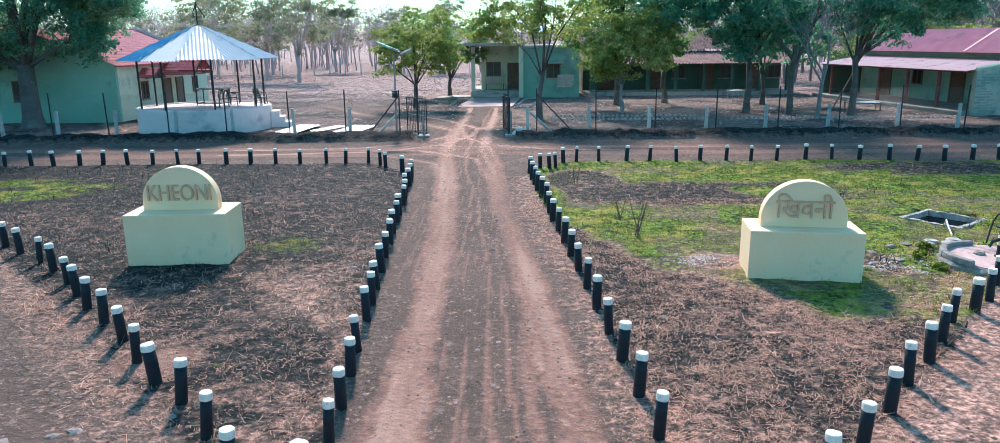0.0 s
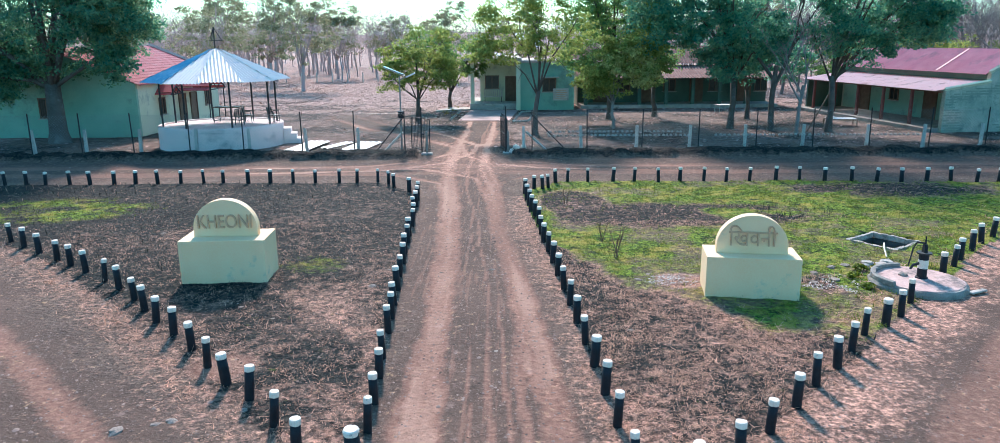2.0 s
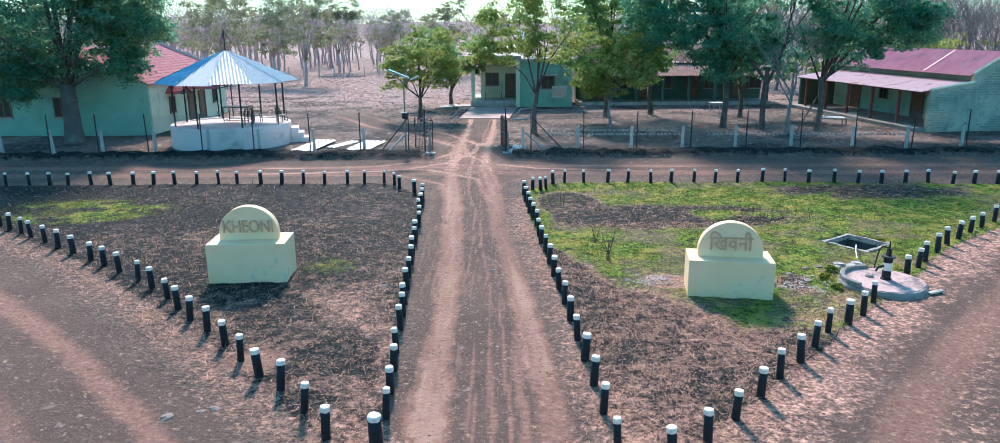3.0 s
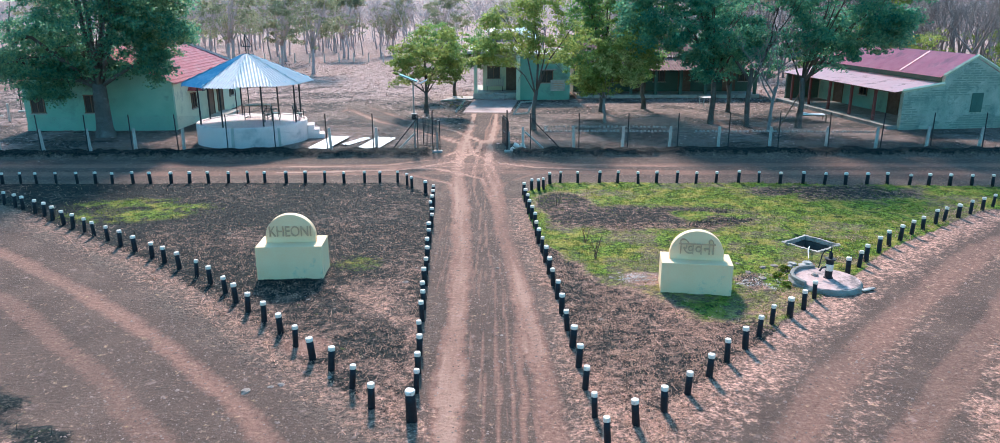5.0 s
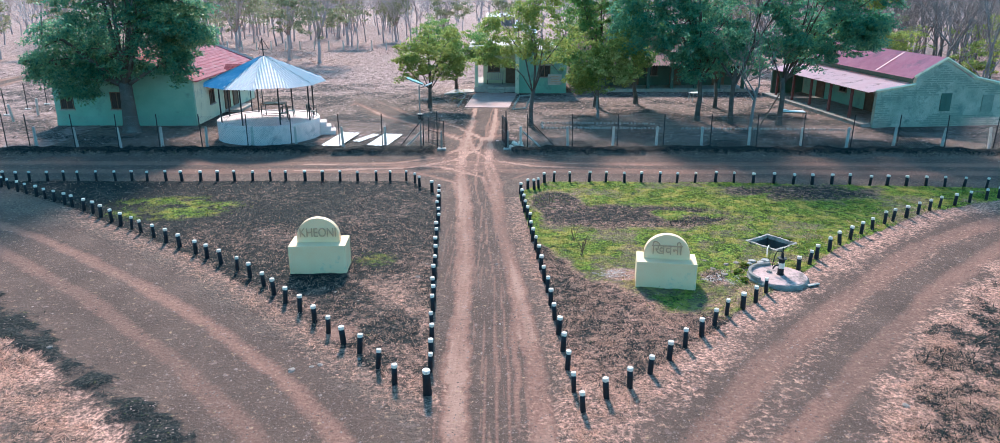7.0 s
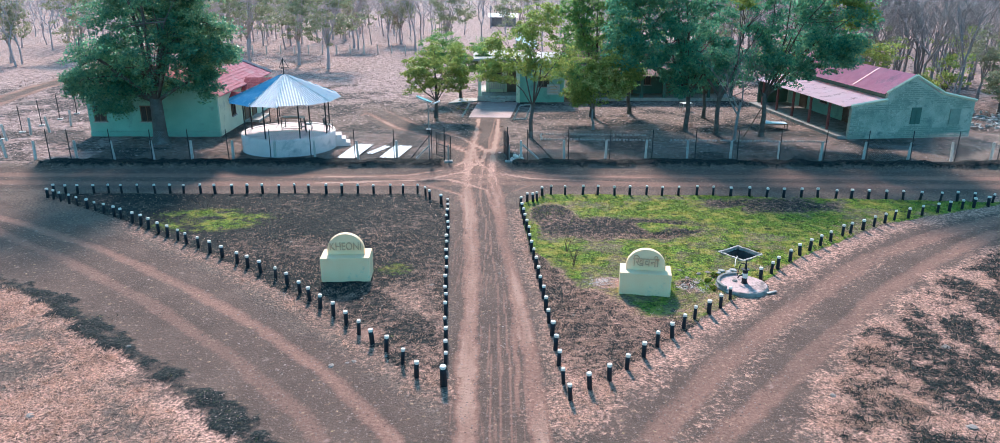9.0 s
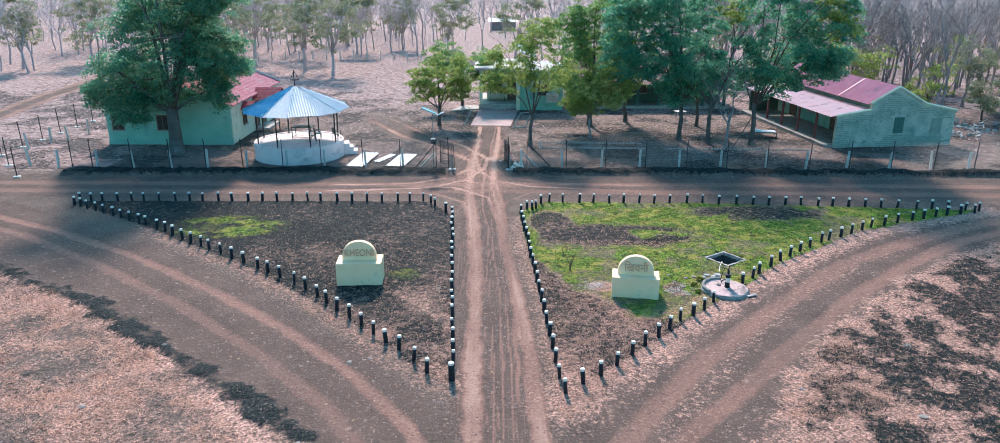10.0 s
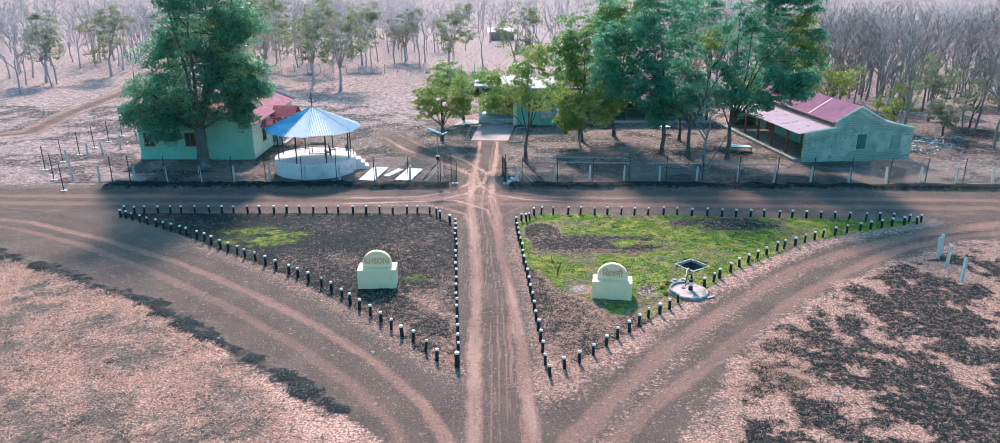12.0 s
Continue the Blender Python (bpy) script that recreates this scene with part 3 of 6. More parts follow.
def ground_z(x, y):
    """The height of the ground's mesh at x, y."""
    i, j = int(np.searchsorted(GX, x)) - 1, int(np.searchsorted(GY, y)) - 1
    u, v = (x - GX[i]) / (GX[i + 1] - GX[i]), (y - GY[j]) / (GY[j + 1] - GY[j])
    return float((GZ[j, i] * (1 - u) + GZ[j, i + 1] * u) * (1 - v) + (GZ[j + 1, i] * (1 - u) + GZ[j + 1, i + 1] * u) * v)


def spaced(stops):
    """Coordinates from a list of (to, step)."""
    out = [stops[0]]
    for to, step in stops[1:]:
        n = max(1, int(round((to - out[-1]) / step)))
        out.extend(np.linspace(out[-1], to, n + 1)[1:])
    return np.array(out)


GX = spaced([-1500.0, (-400, 110), (-120, 20), (-60, 4), (-32, 0.5), (-3.3, 0.17), (2.5, 0.075), (32, 0.17), (60, 0.5), (120, 4), (400, 20), (1500, 110)])
GY = spaced([-300.0, (-60, 30), (-34, 4), (-4, 0.6), (0, 0.4), (36, 0.17), (76, 0.5), (110, 2), (240, 8), (600, 30), (2200, 160)])


def ground_material():
    ma = bpy.data.materials.new("soil")
    ma.use_nodes = True
    nt = ma.node_tree
    N, L = nt.nodes, nt.links
    b = N["Principled BSDF"]
    b.inputs["Roughness"].default_value = 0.95
    b.inputs["Specular IOR Level"].default_value = 0.2
    co = N.new("ShaderNodeTexCoord")

    def tex(scale, detail=6, rough=0.6, kind="ShaderNodeTexNoise"):
        n = N.new(kind)
        n.inputs["Scale"].default_value = scale
        n.inputs["Detail"].default_value, n.inputs["Roughness"].default_value = detail, rough
        L.new(co.outputs["Object"], n.inputs["Vector"])
        return n.outputs["Fac"]

    def attr(name):
        n = N.new("ShaderNodeAttribute")
        n.attribute_name = name
        return n.outputs["Fac"]

    def mixed(fac, a, c):
        n = N.new("ShaderNodeMix")
        n.data_type = 'RGBA'
        L.new(fac, n.inputs["Factor"])
        for key, v in (("A", a), ("B", c)):
            if isinstance(v, tuple):
                n.inputs[key].default_value = (*v, 1)
            else:
                L.new(v, n.inputs[key])
        return n.outputs["Result"]

    def mapped(v, lo, hi):
        n = N.new("ShaderNodeMapRange")
        n.inputs["From Min"].default_value, n.inputs["From Max"].default_value = lo, hi
        L.new(v, n.inputs["Value"])
        return n.outputs["Result"]

    def broken(name, noise_out, gain=3.0, soft=0.25):
        """The zone's amount, broken up by noise."""
        a = N.new("ShaderNodeMath")
        a.operation = 'MULTIPLY_ADD'
        L.new(noise_out, a.inputs[0])
        a.inputs[1].default_value = gain
        L.new(attr(name), a.inputs[2])
        return mapped(a.outputs[0], 0.5 + gain / 2 - soft, 0.5 + gain / 2 + soft)

    big, mid, fine, grit = tex(0.5), tex(3.0), tex(14.0, 8, 0.7), tex(40.0, 4, 0.7)
    clod, tuft = tex(9.0, 4, 0.65), tex(11.0, 4, 0.65)
    patch, patch2 = tex(4.5, 9, 0.75), tex(3.1, 9, 0.78)
    soil = mixed(mapped(big, 0.35, 0.65), (0.13, 0.092, 0.071), (0.195, 0.136, 0.104))
    soil = mixed(mapped(clod, 0.52, 0.70), soil, (0.265, 0.185, 0.143))
    soil = mixed(mapped(clod, 0.46, 0.34), soil, (0.075, 0.056, 0.046))
    # packed road soil is smoother, with streaks along the middle road
    way = N.new("ShaderNodeMapping")
    way.inputs["Scale"].default_value = (8.0, 0.45, 1.0)
    L.new(co.outputs["Object"], way.inputs["Vector"])
    streak = N.new("ShaderNodeTexNoise")
    streak.inputs["Scale"].default_value, streak.inputs["Detail"].default_value = 1.0, 4
    L.new(way.outputs["Vector"], streak.inputs["Vector"])
    packed = mixed(mapped(big, 0.35, 0.65), (0.090, 0.060, 0.047), (0.138, 0.090, 0.069))
    packed = mixed(mapped(clod, 0.55, 0.75), packed, (0.180, 0.122, 0.093))
    lane = N.new("ShaderNodeMath")
    lane.operation = 'MULTIPLY'
    L.new(attr("lane"), lane.inputs[0])
    L.new(mapped(streak.outputs["Fac"], 0.54, 0.66), lane.inputs[1])
    packed = mixed(lane.outputs[0], packed, (0.215, 0.123, 0.090))
    soil = mixed(attr("road"), soil, packed)
    soil = mixed(mapped(grit, 0.61, 0.68), soil, (0.36, 0.28, 0.235))
    soil = mixed(mapped(grit, 0.42, 0.33), soil, (0.055, 0.043, 0.038))
    dust = mixed(mapped(clod, 0.38, 0.62), (0.215, 0.116, 0.084), (0.298, 0.166, 0.122))
    dust = mixed(mapped(attr("track"), 0.85, 1.2), dust, (0.43, 0.265, 0.195))
    c = mixed(broken("track", fine, 0.8, 0.30), soil, dust)
    rough = tex(1.7, 9, 0.8)
    leafy = mixed(mapped(rough, 0.40, 0.60), (0.14, 0.092, 0.078), (0.64, 0.44, 0.38))
    c = mixed(broken("litter", mid, 2.0, 0.3), c, leafy)
    straw = mixed(mapped(tuft, 0.40, 0.62), (0.19, 0.112, 0.083), (0.84, 0.48, 0.352))
    c = mixed(broken("dry", patch, 3.2, 0.3), c, straw)
    char = mixed(mapped(tuft, 0.48, 0.70), (0.007, 0.012, 0.013), (0.075, 0.066, 0.054))
    c = mixed(broken("dark", patch2, 3.2, 0.3), c, char)
    turf = mixed(mapped(tuft, 0.40, 0.60), (0.022, 0.050, 0.008), (0.27, 0.37, 0.034))
    turf = mixed(mapped(tex(1.1, 6, 0.65), 0.48, 0.60), turf, (0.36, 0.31, 0.06))
    turf = mixed(mapped(tex(2.4, 7, 0.75), 0.49, 0.38), turf, (0.022, 0.040, 0.012))
    c = mixed(broken("green", patch, 2.2, 0.3), c, turf)
    L.new(c, b.inputs["Base Color"])
    h = N.new("ShaderNodeMath")
    h.operation = 'MULTIPLY_ADD'
    L.new(grit, h.inputs[0])
    h.inputs[1].default_value = 0.3
    L.new(clod, h.inputs[2])
    bp = N.new("ShaderNodeBump")
    bp.inputs["Strength"].default_value, bp.inputs["Distance"].default_value = 1.0, 0.12
    keep = N.new("ShaderNodeMath")
    keep.operation = 'MULTIPLY_ADD'
    L.new(attr("road"), keep.inputs[0])
    keep.inputs[1].default_value, keep.inputs[2].default_value = -0.6, 1.0
    high = N.new("ShaderNodeMath")
    high.operation = 'MULTIPLY'
    L.new(h.outputs[0], high.inputs[0])
    L.new(keep.outputs[0], high.inputs[1])
    L.new(high.outputs[0], bp.inputs["Height"])
    L.new(bp.outputs["Normal"], b.inputs["Normal"])
    return ma


def build_ground():
    X, Y = np.meshgrid(GX, GY)
    x, y = X.ravel(), Y.ravel()
    road, track, green, dry, dark, litter, z = zones(x, y)
    nx, ny = len(GX), len(GY)
    i = (np.arange(ny - 1)[:, None] * nx + np.arange(nx - 1)[None, :]).ravel()
    me = fast_mesh("ground", np.stack([x, y, z], 1), np.stack([i, i + 1, i + nx + 1, i + nx], 1))
    lane = (1 - ramp01(to_line(x, y, CENTRE_ROAD)[0], 1.1, 1.7)) * (y < 38)
    for name, v in (("road", np.clip(road, 0, 1)), ("lane", lane), ("track", track), ("green", green), ("dry", dry), ("dark", dark), ("litter", litter)):
        a = me.attributes.new(name, 'FLOAT', 'POINT')
        a.data.foreach_set("value", v.astype(np.float32))
    me.polygons.foreach_set("use_smooth", np.ones(len(me.polygons), bool))
    me.materials.append(ground_material())
    return z.reshape(ny, nx), tagged(new("ground", me), "dry reddish soil with dirt tracks, straw and turf patches", "ground", kind="structure")


GZ = build_ground()[0]


# ---- bollards round the two beds ----
def bollard_meshes(rnd, r, h):
    post = Geo().lathe([(r * 1.02, -0.12), (r, 0.04), (r * 0.98, h * 0.5), (r * 0.98, h - 0.075)], 14, wob=0.03, rnd=rnd)
    cap = Geo().lathe([(r * 1.03, h - 0.09), (r * 1.05, h - 0.03), (r * 0.98, h - 0.004), (r * 0.55, h + 0.004)], 14, wob=0.035, rnd=rnd)
    return post.mesh("post", True), cap.mesh("cap", False)


brnd = random.Random(5)
BOLLARDS = []
for r, h in ((0.068, 0.57), (0.076, 0.58), (0.084, 0.57), (0.062, 0.56), (0.072, 0.54)):
    b = thing("bollard", pose(0, 0, 0), "black painted round bollard with a whitewashed cap", "bollard", "bollards round the beds")
    pm, cm = bollard_meshes(brnd, r, h)
    part("post", pm, M_BLACK, b)
    part("cap", cm, M_WHITECAP, b, "whitewashed cap")
    BOLLARDS.append(b)
used = set()


def put_bollard(x, y, tilt=4.0, label=""):
    k = brnd.choice((0, 0, 1, 1, 2, 3, 4))
    m = pose(x, y, ground_z(x, y) - 0.01, brnd.uniform(-tilt, tilt), brnd.uniform(-tilt, tilt), brnd.uniform(0, 360))
    if k not in used:
        used.add(k)
        BOLLARDS[k].matrix_basis = m
        return BOLLARDS[k]
    ob = copy_thing(BOLLARDS[k], m)
    if label:
        tagged(ob, label)
    return ob


def bollard_row(line, gaps):
    """Bollards along a line of points, with these gaps between them in centimetres."""
    total = sum(math.dist(a, b) for a, b in zip(line, line[1:]))
    k = total * 100 / sum(gaps)
    at = 0.0
    for g in [0] + list(gaps):
        at += g * k / 100
        rest = min(at, total - 1e-6)
        for a, b in zip(line, line[1:]):
            ll = math.dist(a, b)
            if rest <= ll:
                put_bollard(a[0] + (b[0] - a[0]) * rest / ll, a[1] + (b[1] - a[1]) * rest / ll)
                break
            rest -= ll


bollard_row(((-25.5, 26.95), (-4.8, 26.95)), (65, 67, 94, 85, 74, 92, 100, 85, 78, 98, 82, 97, 86, 90, 93, 93, 78, 101, 89, 92, 90, 97, 71, 84))
for xy in ((-4.3, 26.5), (-4.0, 25.8), (-3.3, 24.9)):
    put_bollard(*xy)
# beside the lane, from the gate end to the point of the left bed
for xy in ((-2.9, 24.14), (-2.83, 23.3), (-2.78, 22.43), (-2.75, 21.4), (-2.67, 20.32), (-2.6, 19.51), (-2.58, 18.45), (-2.52, 17.68), (-2.47, 16.57), (-2.41, 15.62), (-2.36, 14.63), (-2.28, 13.64),
           (-2.22, 12.62), (-2.17, 11.83), (-2.13, 11.06), (-2.06, 9.9), (-2.01, 9.11), (-1.95, 8.22), (-1.9, 7.33)):
    put_bollard(*xy)
# the outer side of the left bed
bollard_row(((-25.4, 26.1), (-19.5, 22.4), (-18.61, 21.7)), (60, 74, 83, 83, 90, 78, 76, 90, 61, 118))
for xy in ((-18.0, 21.3), (-17.42, 20.83), (-16.65, 20.24), (-16.02, 19.72), (-15.3, 19.17), (-14.68, 18.67), (-13.93, 18.15), (-13.18, 17.53), (-12.42, 16.97), (-11.54, 16.28), (-10.94, 15.84), (-10.18, 15.16),
           (-9.38, 14.5), (-8.7, 13.82), (-8.02, 13.12), (-7.48, 12.44), (-6.91, 11.7), (-6.26, 11.0), (-5.65, 10.36), (-5.07, 9.58), (-4.48, 8.85), (-3.94, 8.34), (-3.3, 7.48), (-2.76, 6.7)):
    put_bollard(*xy)
# beside the lane, from the gate end to the point of the right bed
for xy in ((1.01, 24.5), (1.04, 23.27), (1.08, 22.43), (1.1, 21.5), (1.18, 20.53), (1.24, 19.45), (1.27, 18.5), (1.29, 17.64), (1.35, 16.66), (1.4, 15.61), (1.44, 14.57), (1.5, 13.56), (1.54, 12.57), (1.58, 11.53),
           (1.63, 10.46), (1.67, 9.5), (1.71, 8.46), (1.74, 7.43), (1.8, 6.28), (1.93, 5.37)):
    put_bollard(*xy)
for xy in ((1.4, 25.3), (1.72, 25.2), (1.95, 25.45), (2.3, 26.4), (2.8, 26.75)):
    put_bollard(*xy)
bollard_row(((3.6, 26.6), (11.0, 26.5), (20.0, 25.85), (27.7, 25.0)), (100, 85, 97, 85, 95, 89, 93, 104, 93, 97, 104, 96, 95, 96, 91, 99, 84, 93, 95, 90, 91, 107, 88, 87, 98, 78))
bollard_row(((27.2, 24.6), (25.3, 24.2), (19.9, 22.0), (16.5, 19.8), (13.3, 17.2), (10.6, 14.4)), (97, 92, 88, 97, 88, 113, 98, 99, 82, 96, 93, 105, 69, 111, 97, 91, 84, 105, 125, 63, 98))
for xy in ((2.58, 5.98), (3.24, 6.49), (3.9, 7.21), (4.57, 7.95), (5.18, 8.68), (5.82, 9.33), (6.38, 10.01), (6.96, 10.74), (7.6, 11.2), (8.19, 11.74), (8.76, 12.44)):
    put_bollard(*xy)
# the thick one at the point of the left bed, its paint ragged
b = thing("bollard", pose(-1.87, 6.2, ground_z(-1.87, 6.2) - 0.01, 2, -3, 40), "thick black bollard with a thin ragged white top", "bollard", "bollards round the beds")
part("post", Geo().lathe([(0.125, -0.12), (0.112, 0.05), (0.104, 0.4), (0.10, 0.66)], 14, wob=0.04, rnd=brnd), M_BLACK, b, smooth=True)
part("cap", Geo().lathe([(0.104, 0.63), (0.106, 0.69), (0.09, 0.71)], 14, wob=0.05, rnd=brnd), M_WHITECAP, b, "ragged whitewashed top")


# ---- the two sign monuments ----
def sign_monument(x, y, rz, w, d, h, arch_w, arch_h, words, size, label, cut):
    z = ground_z(x, y)
    t = thing("sign_monument", pose(x, y, z, 0, 0, rz), label, "sign", "sign monuments")
    part("base", Geo().box((0, 0, h / 2 - 0.1), (w, d, h + 0.2)), M_CREAM, t, bevel=0.012)
    r = arch_w / 2
    out = [(-r, h), (-r, h + arch_h - r * 0.93)]
    out += [(-r * math.cos(a), h + arch_h - r * 0.93 + r * 0.93 * math.sin(a)) for a in (math.pi * k / 28 for k in range(1, 28))]
    out += [(r, h + arch_h - r * 0.93), (r, h)]
    part("arch", Geo().prism(out[::-1], -0.13, 0.11), M_CREAM, t, bevel=0.008)
    cu = bpy.data.curves.new("lettering", 'FONT')
    cu.body, cu.size, cu.extrude, cu.align_x = words, size, 0.025, 'CENTER'
    tmp = new("lettering_form", cu)
    bpy.context.view_layer.update()
    me = bpy.data.meshes.new_from_object(tmp.evaluated_get(bpy.context.evaluated_depsgraph_get()))
    bpy.data.objects.remove(tmp)
    me.materials.clear()
    co = np.empty(len(me.vertices) * 3)
    me.vertices.foreach_get("co", co)
    co = co.reshape(-1, 3)
    lo, hi = co.min(0), co.max(0)
    co[:, 0] = (co[:, 0] - (lo[0] + hi[0]) / 2) * cut[0] / (hi[0] - lo[0])
    co[:, 1] = (co[:, 1] - lo[1]) * cut[1] / (hi[1] - lo[1])
    me.vertices.foreach_set("co", co.ravel())
    part("lettering", me, M_LETTER, t, "raised tan letters", m=pose(0, -0.145, h + cut[2], 90, 0, 0))
    return t


sign_monument(-6.44, 14.75, 2.5, 1.98, 1.12, 1.02, 1.49, 0.88, "KHEONI", 0.40, "cream painted sign monument with tan latin letters on its arch", (1.26, 0.33, 0.20))
sign_monument(5.6, 13.34, -9, 1.98, 1.02, 0.92, 1.52, 0.86, "\u093f\u0916\u0935\u0928\u0940", 0.46, "cream painted sign monument with tan hindi letters on its arch", (1.02, 0.46, 0.18))


# ---- water pit and hand pump ----
def water_pit():
    t = thing("water_pit", pose(PIT[0], PIT[1], 0, 0, 0, PIT_TURN), "square open water pit with a chipped concrete rim", "pit")
    rnd = random.Random(14)
    a, w = PIT_SIDE / 2, 0.10
    for k in range(4):
        # a rough cast rim, chipped along both edges
        n, long_ = 14, a + w * (k % 2)
        vs, fs = [], []
        for i in range(n + 1):
            u = -long_ + 2 * long_ * i / n
            for y, z in ((a, -0.1), (a + w, -0.1), (a + w, 0.05), (a, 0.05)):
                vs.append((u, y + rnd.uniform(-0.012, 0.012), z + (rnd.uniform(-0.022, 0.012) if z > 0 else 0)))
        for i in range(n):
            for j in range(4):
                fs.append((4 * i + j, 4 * i + (j + 1) % 4, 4 * i + 4 + (j + 1) % 4, 4 * i + 4 + j))
        fs += [(3, 2, 1, 0), (4 * n, 4 * n + 1, 4 * n + 2, 4 * n + 3)]
        part("rim", Geo().add(vs, fs), M_RIM, t, m=pose(0, 0, 0.002 * (k % 2), 0, 0, 90 * k))
        g = Geo().box((0, a + 0.03, -0.55), (2 * a + 0.1, 0.08, 0.86))
        part("wall", g, M_DARKPIT, t, m=pose(0, 0, 0, 0, 0, 90 * k))


def hand_pump():
    t = thing("hand_pump", pose(SLAB[0], SLAB[1], 0), "black and white banded hand pump on a worn round concrete slab", "hand pump")
    rnd = random.Random(3)
    # dirty slab, its shadowed side darkened in the colour as well
    part("slab", Geo().lathe([(1.04, -0.2), (1.02, 0.08), (0.97, 0.15)], 34, wob=0.035, rnd=rnd), M_DIMCONCRETE, t, bevel=0.01)
    part("slab_top", Geo().lathe([(0.95, 0.145), (0.92, 0.166)], 34, wob=0.03, rnd=rnd), M_SLABTOP, t, "worn pinkish cement top")
    # the broken kerb stands higher at the back
    for k in range(11):
        a = radians(94 + k * 11)
        g = Geo().box((0, 0, 0), (0.25, 0.13, rnd.uniform(0.10, 0.14)), rx=rnd.uniform(-3, 3), ry=rnd.uniform(-3, 3), taper=rnd.uniform(0.85, 0.95))
        part("kerb_block", g, M_DIMCONCRETE, t, bevel=0.02, m=pose(0.93 * math.cos(a), 0.93 * math.sin(a), 0.20, 0, 0, math.degrees(a) + 90 + rnd.uniform(-8, 8)))
    part("drain_stone", Geo().box((0.98, -0.62, 0.06), (0.5, 0.13, 0.05), rz=24), M_CONCRETE, t, bevel=0.02)
    c = (0.10, 0.06)
    part("stand_pipe", Geo().lathe([(0.14, 0.155), (0.13, 0.19), (0.105, 0.20), (0.105, 0.40)], 16, c=(*c, 0)), M_BLACK, t, smooth=False)
    part("white_band", Geo().lathe([(0.111, 0.40), (0.111, 0.60)], 16, c=(*c, 0)), M_WHITECAP, t, "white painted band")
    part("upper_pipe", Geo().lathe([(0.105, 0.60), (0.105, 0.74)], 16, c=(*c, 0)), M_BLACK, t)
    part("flange", Geo().lathe([(0.165, 0.74), (0.165, 0.77)], 12, c=(*c, 0)), M_IRON, t)
    part("head", Geo().box((c[0], c[1], 0.86), (0.08, 0.13, 0.2), taper=0.8).tube([(c[0], c[1], 0.9), (c[0] + 0.01, c[1] + 0.02, 1.14)], [0.022, 0.018], 6), M_BLACK, t, bevel=0.012)
    part("handle", Geo().tube([(c[0], c[1], 0.98), (c[0] - 0.16, c[1] + 0.05, 1.0), (c[0] - 0.22, c[1] + 0.08, 0.86), (c[0] - 0.27, c[1] + 0.11, 0.42)], [0.024, 0.022, 0.018, 0.016], 6), M_IRON, t)
    part("spout", Geo().tube([(c[0] - 0.08, c[1], 0.52), (c[0] - 0.24, c[1] - 0.02, 0.48), (c[0] - 0.29, c[1] - 0.02, 0.38)], [0.036, 0.032, 0.028], 8), M_IRON, t)
    part("soaking_stone", Geo().lathe([(0.11, 0.15), (0.10, 0.20), (0.06, 0.23)], 9, c=(-0.22, 0.25, 0), wob=0.12, rnd=rnd), M_STONE, t)
    lone("water_pipe", Geo().tube([(9.95, 15.75, 0.05), (10.1, 16.2, 0.18), (10.3, 16.6, 0.2), (10.42, 16.85, 0.03)], [0.016, 0.018, 0.018, 0.016], 7), M_WHITECAP, pose(0, 0, 0), "short white water pipe hung over the pit edge", "pipe")
    # pale flat stones under the pipe's mouth
    for x, y, k in ((9.75, 15.35, 0.16), (9.5, 15.15, 0.12), (9.25, 15.3, 0.14), (9.05, 15.0, 0.11)):
        lone("flat_stone", Geo().lathe([(k, -0.03), (k * 1.05, 0.03), (k * 0.8, 0.07)], 8, wob=0.2, rnd=rnd), M_CONCRETE, pose(x, y, ground_z(x, y), 0, 0, 300 * k), "pale flat stone between pit and pump slab", "stone", "flat stones")


water_pit()
hand_pump()


# ---- fence, gate, posts ----
def wire_bay(a, b, h):
    """Chain-link between two points: two families of slanting wires."""
    g = Geo()
    ax, ay, bx, by = *a, *b
    w = math.dist(a, b)
    step, r = 0.14, 0.0038

    def at(u, z):
        return Vector((ax + (bx - ax) * u / w, ay + (by - ay) * u / w, z))
    for sgn in (1, -1):
        u = -h
        while u < w + h:
            u0, z0, u1, z1 = u, 0.1, u + sgn * (h - 0.1), h
            if sgn < 0:
                u0, u1 = u + h, u + 0.1
            lo, hi = (u0, u1) if u0 < u1 else (u1, u0)
            c0, c1 = max(lo, 0), min(hi, w)
            if c1 - c0 > 0.05:
                def zz(q):
                    return z0 + (z1 - z0) * (q - u0) / (u1 - u0)
                g.tube([at(c0, zz(c0)), at(c1, zz(c1))], [r, r], 3, False)
            u += step
    for z in (0.12, h * 0.55, h):
        g.tube([at(0, z), at(w, z)], [0.003, 0.003], 3, False)
    return g


def fence(name, xs, yf, h, label, braces):
    t = thing(name, pose(0, 0, 0), label, "fence")
    for i, x in enumerate(xs):
        z = ground_z(x, yf(x))
        lean = frnd.uniform(-0.05, 0.05)
        part("post", Geo().tube([(x, yf(x), z - 0.3), (x + lean, yf(x) + frnd.uniform(-0.04, 0.04), h + 0.12)], [0.032, 0.030], 6), M_IRON, t)
        if i:
            part("wire_mesh", wire_bay((xs[i - 1], yf(xs[i - 1])), (x, yf(x)), h), M_WIRE, t, "galvanised chain-link wire")
    for x, dx in braces:
        part("brace", Geo().tube([(x, yf(x), h - 0.15), (x + dx, yf(x) + 0.05, 0.15)], [0.028, 0.028], 6), M_IRON, t)
    return t


frnd = random.Random(9)
YL = lambda x: 34.45
YR = lambda x: 34.45 - 0.022 * max(x - 8, 0)
